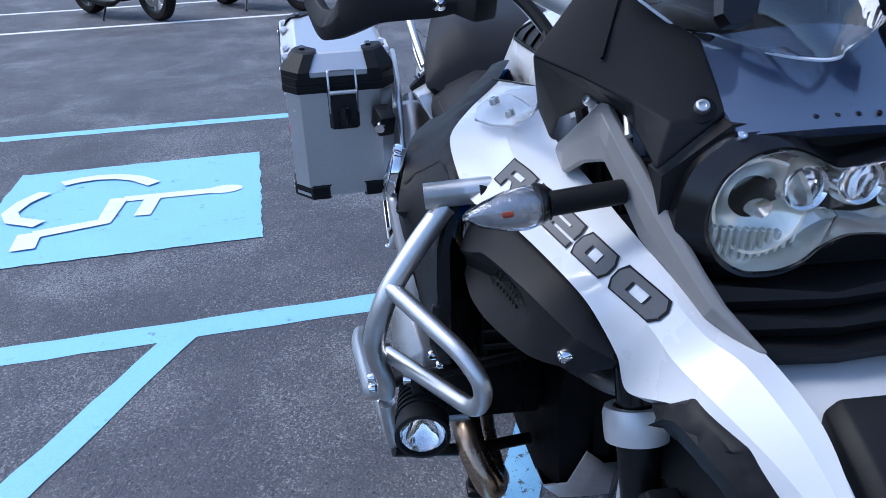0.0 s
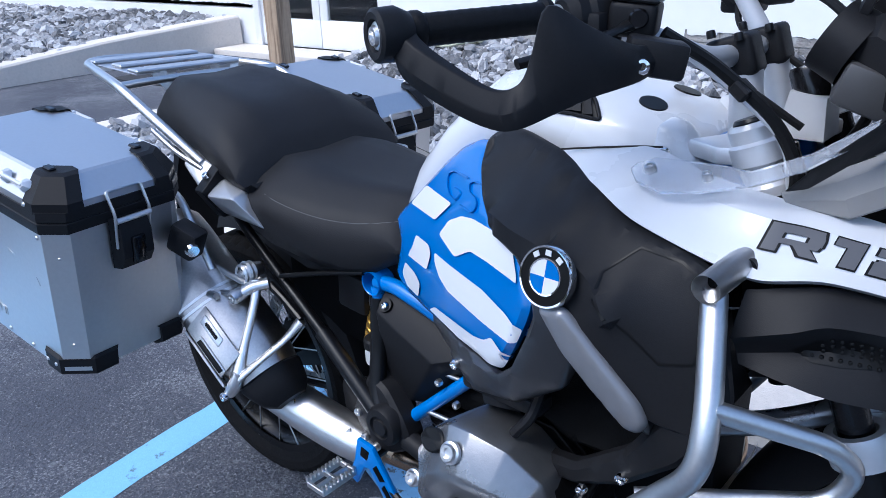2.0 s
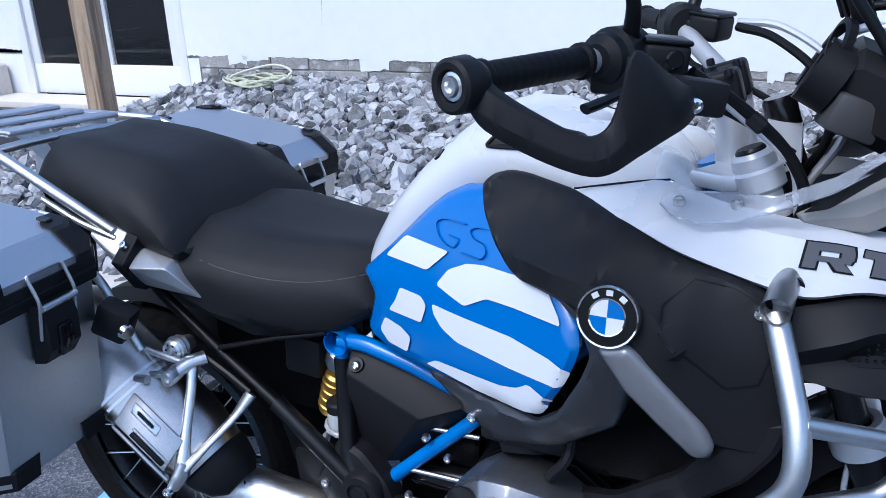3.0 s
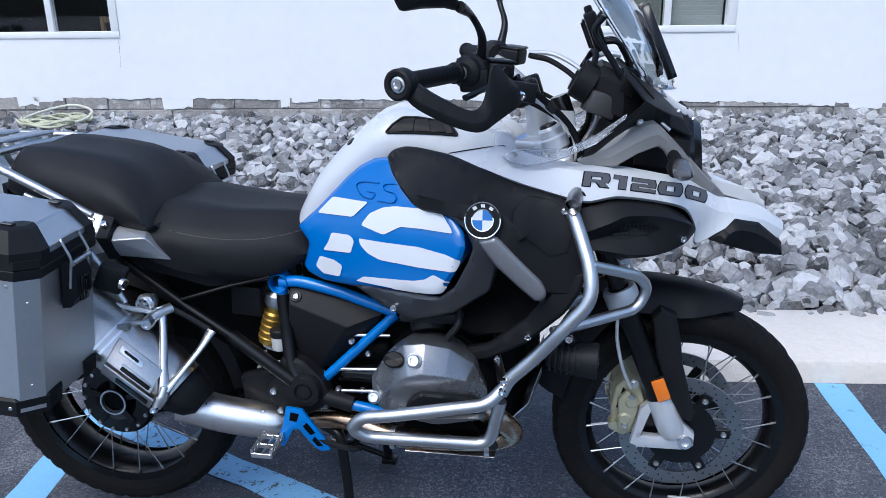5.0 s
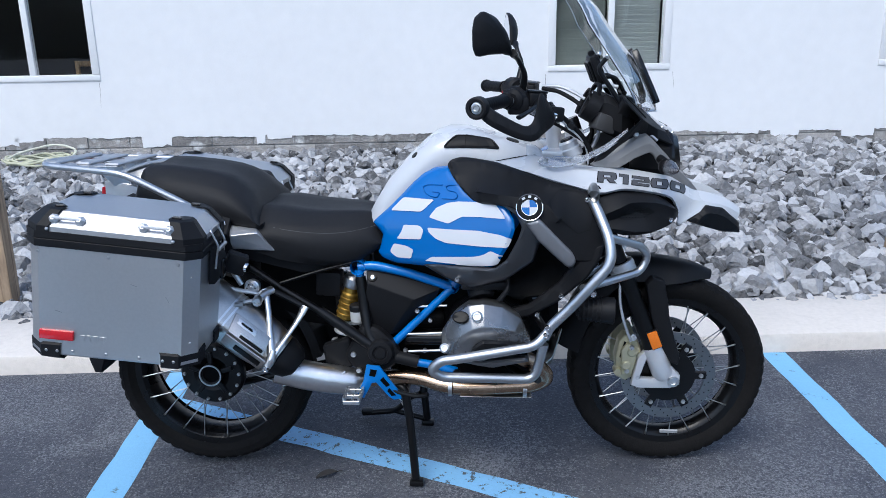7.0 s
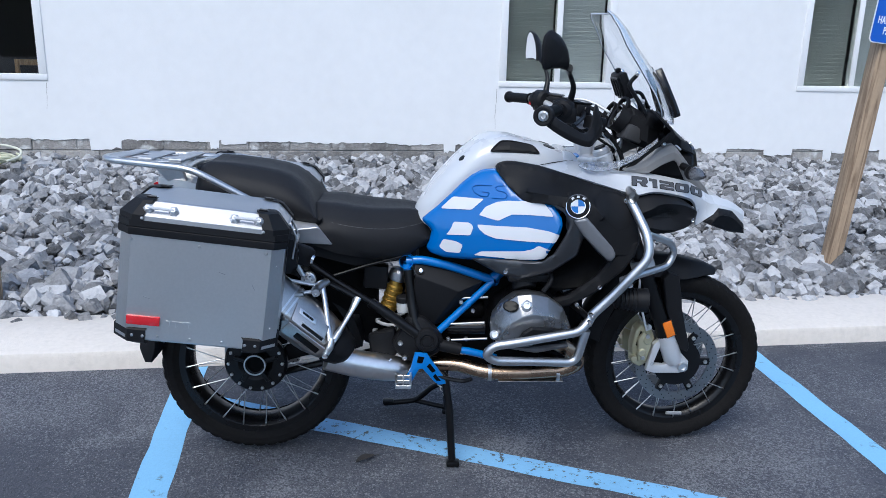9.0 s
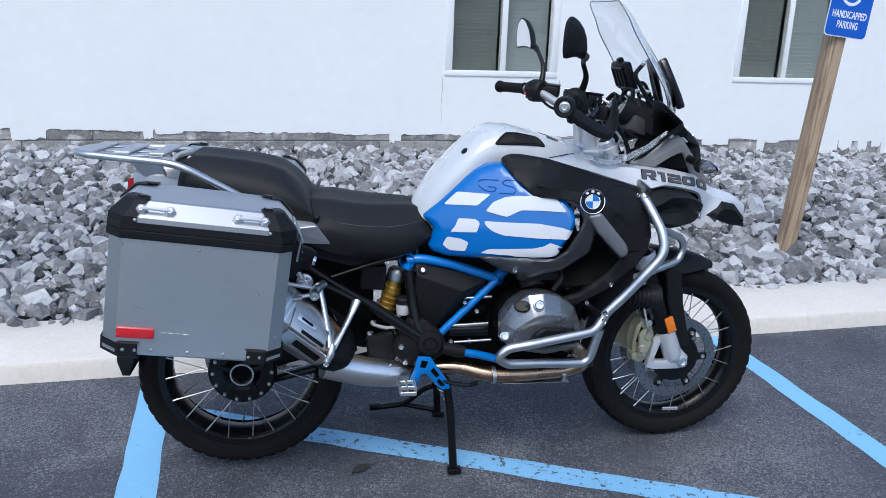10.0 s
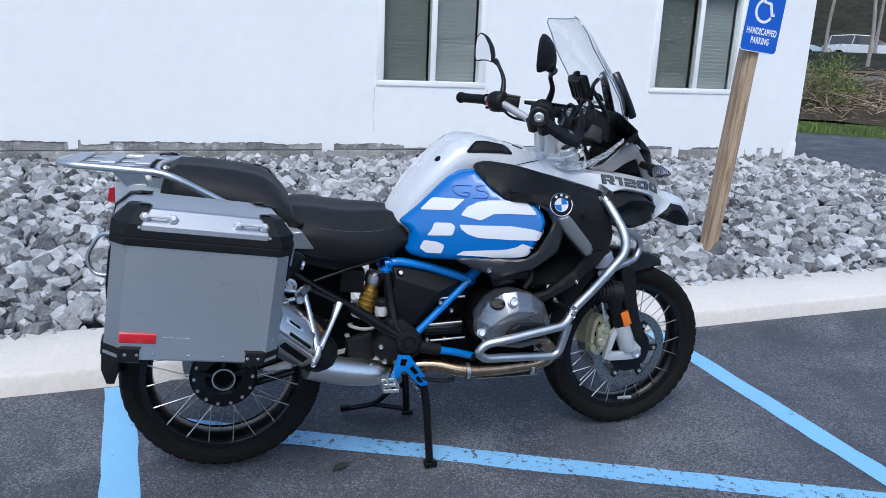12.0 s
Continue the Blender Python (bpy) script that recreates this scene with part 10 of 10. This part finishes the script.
def brush_pile():
    rnd = random.Random(11)
    bm = bmesh.new()
    for k in range(900):
        a = rnd.uniform(-2.5, 9)
        d = 20.3 + rnd.uniform(0, 3.2)
        z = 0.16 + (d - 20.3) * 0.28
        ang = rnd.uniform(0, 6.3)
        L = rnd.uniform(0.25, 1.1)
        p = far(d, a, z + rnd.uniform(0.0, 0.35))
        q = p + Vector((math.cos(ang) * L, math.sin(ang) * L, rnd.uniform(-0.15, 0.35)))
        add_sweep(bm, [p, p.lerp(q, 0.5) + Vector((0, 0, rnd.uniform(-0.05, 0.08))), q], [0.015, 0.011, 0.004], sides=4)
    tagged(part("brush_pile", bm, TWIG), "heap of dry tan branches lying on the bank", "branches", kind="stuff")


brush_pile()


def grass_tufts():
    rnd = random.Random(12)
    bm = bmesh.new()
    for k in range(1500):
        p = far(18.7 + rnd.uniform(0, 1.9), rnd.uniform(-4, 9), 0.02)
        a = rnd.uniform(0, 6.3)
        s = Vector((math.cos(a), math.sin(a), 0)) * 0.02
        t = p + Vector((rnd.uniform(-0.06, 0.06), rnd.uniform(-0.06, 0.06), rnd.uniform(0.08, 0.24)))
        bm.faces.new([bm.verts.new(p - s), bm.verts.new(p + s), bm.verts.new(t)])
    tagged(part("grass", bm, LEAF, smooth=False), "tufts of green grass along the verge", "grass", kind="stuff")


grass_tufts()


def car(p, yaw, paint, label):
    e = thing("car", label, "car", "parked cars", m=Matrix.Translation(p) @ Matrix.Rotation(yaw, 4, "Z"))
    body = []
    for x, w, z0, z1 in ((-2.2, 0.7, 0.45, 0.8), (-2.1, 0.82, 0.3, 0.92), (-1.2, 0.88, 0.22, 0.98), (0.8, 0.88, 0.22, 0.96), (1.6, 0.86, 0.25, 0.88), (2.1, 0.75, 0.35, 0.72), (2.2, 0.6, 0.42, 0.62)):
        body.append([(x, -w, z0), (x, w, z0), (x, w, (z0 + z1) / 2), (x, w * 0.93, z1), (x, -w * 0.93, z1), (x, -w, (z0 + z1) / 2)])
    part("body", loft(body), paint, e)
    cab = [[(x, -w, 0.93), (x, w, 0.93), (x2, w * 0.82, z), (x2, -w * 0.82, z)] for x, x2, w, z in ((-2.0, -1.75, 0.8, 1.4), (-0.8, -0.8, 0.82, 1.47), (0.3, 0.05, 0.82, 1.44), (1.15, 0.35, 0.8, 1.36))]
    part("cabin_glass", loft(cab), surf("tinted_glass", (0.02, 0.025, 0.03), 0.08, var=0.1), e)
    part("roof", loft([[(x, -0.68, z), (x, 0.68, z), (x, 0.64, z + 0.05), (x, -0.64, z + 0.05)] for x, z in ((-1.75, 1.38), (-0.8, 1.455), (0.05, 1.43), (0.38, 1.36))]), paint, e)
    for x in (-1.9, -0.75, 0.3):
        for s in (-1, 1):
            part("pillar", bar([(x, 0.8 * s, 0.93), (x + 0.1, 0.68 * s, 1.42)], 0.035, sides=6), paint, e)
    for x in (-1.35, 1.35):
        for s in (-1, 1):
            wh = part("wheel", lathe([(0.2, -0.1), (0.32, -0.1), (0.33, -0.06), (0.33, 0.06), (0.32, 0.1), (0.2, 0.1)], 24, pose(x, 0.8 * s, 0.33, 90)), TYRE, e)
            part("wheel_rim", lathe([(0, -0.09), (0.2, -0.1), (0.21, 0.1), (0, 0.09)], 20, pose(x, 0.8 * s, 0.33, 90)), ALU_PALE, wh)
    for s in (-1, 1):
        part("headlight", boxed(2.02, 2.14, 0.5 * s - 0.14, 0.5 * s + 0.14, 0.62, 0.74, 0.03), CHROME, e)
        part("tail_lamp", boxed(-2.16, -2.05, 0.62 * s - 0.1, 0.62 * s + 0.1, 0.7, 0.9, 0.03), RED, e)
    return e


yaw_far = math.atan2(ACROSS.y, ACROSS.x)
car(far(50, 1.2, 1.75), yaw_far + 0.05, surf("silver_car_paint", (0.5, 0.51, 0.52), 0.25, metal=0.3, var=0.03, coat=0.6), "silver estate car parked beyond the railway")
car(far(52.5, -3.0, 1.8), yaw_far - 0.1, surf("pale_blue_car_paint", (0.35, 0.42, 0.5), 0.25, metal=0.2, var=0.03, coat=0.6), "pale blue car parked beyond the railway")

# ---- other motorcycles in the lot ----


def plain_motorcycle(m, label):
    e = thing("motorcycle", label, "motorcycle", "motorcycles across the lot", m=m)
    for x, R, w in ((0.0, 0.31, 0.16), (1.42, 0.31, 0.13)):
        wh = part("wheel", lathe([(0, -0.05), (0.05, -0.05), (0.05, 0.05), (0, 0.05)], 16, pose(x, 0, R, 90)), SATIN_BLACK, e)
        prof = [(R * 0.7, w * 0.36), (R * 0.78, w * 0.48), (R * 0.9, w * 0.5), (R * 0.97, w * 0.35), (R, 0)]
        part("tyre", lathe(prof + [(r, -h) for r, h in prof[-2::-1]], 48, pose(x, 0, R, 90), True), TYRE, wh)
        part("rim", lathe([(R * 0.64, w * 0.3), (R * 0.73, w * 0.36), (R * 0.73, -w * 0.36), (R * 0.64, -w * 0.3)], 40, pose(x, 0, R, 90), True), RIM, wh)
        for k in range(10):
            part("rim_spoke", boxed(0.04, R * 0.66, -0.012, 0.012, -0.02, 0.02, 0.004, 1, pose(x, 0, R, 90) @ pose(0, 0, 0, 0, 0, 36 * k + (6 if k % 2 else -6))), CAST, wh)
        part("brake_disc", lathe([(0.09, -0.003), (0.15, -0.003), (0.15, 0.003), (0.09, 0.003)], 32, pose(x, -0.07, R, 90), True), DISC, wh)
    part("engine", boxed(0.42, 0.95, -0.17, 0.17, 0.2, 0.58, 0.05, 3), ENGINE_AND_HOLLOW_BLACK, e)
    part("engine_cover", lathe([(0, 0.02), (0.09, 0.018), (0.11, 0.0), (0.11, -0.02)], 24, along((0.58, -0.18, 0.36), (0, -1, 0))), ENGINE_GREY, e)
    part("engine_cover", lathe([(0, 0.02), (0.07, 0.018), (0.09, 0.0), (0.09, -0.02)], 24, along((0.84, -0.18, 0.34), (0, -1, 0))), ENGINE_GREY, e)
    part("exhaust", bar(curve_path([(0.92, -0.16, 0.45), (1.0, -0.18, 0.3), (0.85, -0.2, 0.2), (0.4, -0.2, 0.22), (-0.15, -0.2, 0.3)], 6), [0.025] * 12 + [0.04, 0.05, 0.055, 0.055, 0.055, 0.055, 0.055, 0.055, 0.055, 0.055, 0.055, 0.055, 0.05], sides=12), SATIN_BLACK, e)
    part("frame", bar(smooth_path([(0.1, -0.1, 0.62), (0.5, -0.12, 0.62), (0.95, -0.1, 0.75), (1.15, 0, 0.85)], 0.1), 0.03, sides=10), SATIN_BLACK, e)
    part("swing_arm", bar([(0.0, -0.1, 0.31), (0.45, -0.1, 0.38)], 0.03, sides=8), SATIN_BLACK, e)
    for y in (-0.09, 0.09):
        part("fork_leg", bar([(1.42, y, 0.31), (1.17, y, 0.92)], 0.024, sides=10), STEEL, e)
    part("fuel_tank", loft([[(x, w * math.cos(a), z + h * math.sin(a)) for a in np.linspace(0, 2 * math.pi, 15)[:-1]] for x, w, z, h in ((0.5, 0.09, 0.76, 0.05), (0.6, 0.14, 0.8, 0.09), (0.85, 0.16, 0.84, 0.12), (1.05, 0.1, 0.88, 0.07))]), GLOSS_BLACK, e)
    part("seat", loft([[(x, w * math.cos(a), z + h * math.sin(a)) for a in np.linspace(0, 2 * math.pi, 13)[:-1]] for x, w, z, h in ((-0.25, 0.08, 0.78, 0.04), (0.0, 0.13, 0.76, 0.06), (0.35, 0.13, 0.73, 0.06), (0.56, 0.08, 0.76, 0.05))]), SEAT_VINYL, e)
    part("mudguard", loft([[(1.42 + 0.34 * math.cos(a), y, 0.31 + 0.34 * math.sin(a) * k) for y, k in ((-0.07, 0.97), (0.0, 1.02), (0.07, 0.97), (0.0, 1.0))] for a in np.linspace(0.6, 2.6, 10)]), GLOSS_BLACK, e)
    part("handlebar", bar(smooth_path([(0.95, -0.38, 1.02), (1.08, -0.2, 1.05), (1.12, 0, 0.98), (1.08, 0.2, 1.05), (0.95, 0.38, 1.02)], 0.08), 0.013, sides=10), STEEL, e)
    part("headlight", lathe([(0, 0.05), (0.08, 0.04), (0.09, 0), (0.07, -0.08), (0, -0.1)], 24, along((1.3, 0, 0.86), (1, 0, 0))), GLOSS_BLACK, e)
    part("side_stand", bar(smooth_path([(0.62, -0.14, 0.22), (0.72, -0.3, 0.02), (0.76, -0.32, 0.012)], 0.02), 0.012, sides=8), SATIN_BLACK, e)
    return e


plain_motorcycle(pose(-8.5, -2.12, 0, 0, 0, 47), "black motorcycle parked across the lot by the kerb")
plain_motorcycle(pose(-8.32, -3.75, 0, 0, 0, 47), "black motorcycle parked in the bay beyond the white line")

# ---- crushed stone ----


def stone_proto(seed):
    """An angular broken stone of unit size: a block with its corners struck off."""
    rnd = random.Random(seed)
    bm = boxed(-0.46, 0.46, -0.36, 0.36, -0.25, 0.25)
    for _ in range(10):
        n = Vector((rnd.gauss(0, 1), rnd.gauss(0, 1), rnd.gauss(0, 1))).normalized()
        reach = max(n.dot(v.co) for v in bm.verts)
        cut = bmesh.ops.bisect_plane(bm, geom=bm.verts[:] + bm.edges[:] + bm.faces[:], plane_co=n * reach * rnd.uniform(0.6, 0.88), plane_no=n, clear_outer=True)
        bmesh.ops.contextual_create(bm, geom=[e for e in cut["geom_cut"] if isinstance(e, bmesh.types.BMEdge)])
    bmesh.ops.remove_doubles(bm, verts=bm.verts[:], dist=0.03)
    bmesh.ops.triangulate(bm, faces=bm.faces[:])
    for v in bm.verts:
        v.co += Vector((rnd.uniform(-1, 1), rnd.uniform(-1, 1), rnd.uniform(-1, 1))) * 0.028
    bmesh.ops.recalc_face_normals(bm, faces=bm.faces[:])
    return bm


def crushed_stone():
    rnd = random.Random(7)
    protos = []
    for k in range(18):
        bm = stone_proto(k)
        me = bpy.data.meshes.new("stone")
        bm.to_mesh(me)
        bm.free()
        me.materials.append(STONE_ONE)
        protos.append(me)
    shapes = [(np.array([v.co[:] for v in me.vertices]), np.array([p.vertices[:] for p in me.polygons])) for me in protos]
    near = thing("stone_bed", "crushed grey limestone, loose angular stones in the bed by the kerb", "crushed stone", kind="structure", m=SITE)
    spots = []
    u = -3.6
    while u < 10.9:
        v = 1.1
        while v < 8.8:
            spots.append((u + rnd.uniform(-0.035, 0.035), v + rnd.uniform(-0.035, 0.035)))
            v += 0.062
        u += 0.062
    verts, faces, n, count = [], [], 0, 0
    for u, v in spots:
        if not in_bed(u, v):
            continue
        size = rnd.choice((0.045, 0.055, 0.065, 0.08, 0.095, 0.115, 0.14)) * rnd.uniform(0.85, 1.2)
        if v > BED_V - 0.06 and v < BED_V + 0.03:
            size = min(size, 0.09)
        turn = Euler((rnd.uniform(-1.0, 1.0), rnd.uniform(-1.0, 1.0), rnd.uniform(0, 6.3)))
        at = Vector((u, v, bed_z(u, v) + 0.006 + rnd.uniform(-0.012, 0.042) * (1.0 if v > BED_V + 0.05 else 0.3)))
        k = rnd.randrange(18)
        m = Matrix.LocRotScale(at, turn, (size, size, size))
        if count < 300 and 2.1 < u < 4.1 and 1.2 < v < 2.6 and rnd.random() < 0.85:
            o = new("stone", protos[k])
            o.parent = near
            o.matrix_basis = m
            count += 1
            continue
        a = np.array(m)
        p, f = shapes[k]
        verts.append(p @ a[:3, :3].T + a[:3, 3])
        faces.append(f + n)
        n += len(p)
    lv, lf, ln = [], [], 0
    u = -15.5
    while u < -6.3:
        v = 0.86
        while v < 5.15:
            if in_left_bed(u, v):
                size = rnd.choice((0.09, 0.11, 0.13, 0.16)) * rnd.uniform(0.85, 1.2)
                m = Matrix.LocRotScale((u + rnd.uniform(-0.04, 0.04), v + rnd.uniform(-0.04, 0.04), bed_z(u, v) + 0.045 + rnd.uniform(0, 0.03)), Euler((rnd.uniform(-0.7, 0.7), rnd.uniform(-0.7, 0.7), rnd.uniform(0, 6.3))), (size, size, size))
                a = np.array(m)
                p, f = shapes[rnd.randrange(18)]
                lv.append(p @ a[:3, :3].T + a[:3, 3])
                lf.append(f + ln)
                ln += len(p)
            v += 0.095
        u += 0.095
    for name, vs, fs, label in (("crushed_stone", verts, faces, "crushed grey limestone heaped between kerb and building"), ("crushed_stone", lv, lf, "crushed grey limestone in the second bed past the walkway")):
        me = bpy.data.meshes.new(name)
        me.from_pydata(np.concatenate(vs).tolist(), [], np.concatenate(fs).tolist())
        me.materials.append(STONE)
        ob = new(name, me)
        ob.matrix_world = SITE
        tagged(ob, label, "crushed stone", kind="stuff")


crushed_stone()
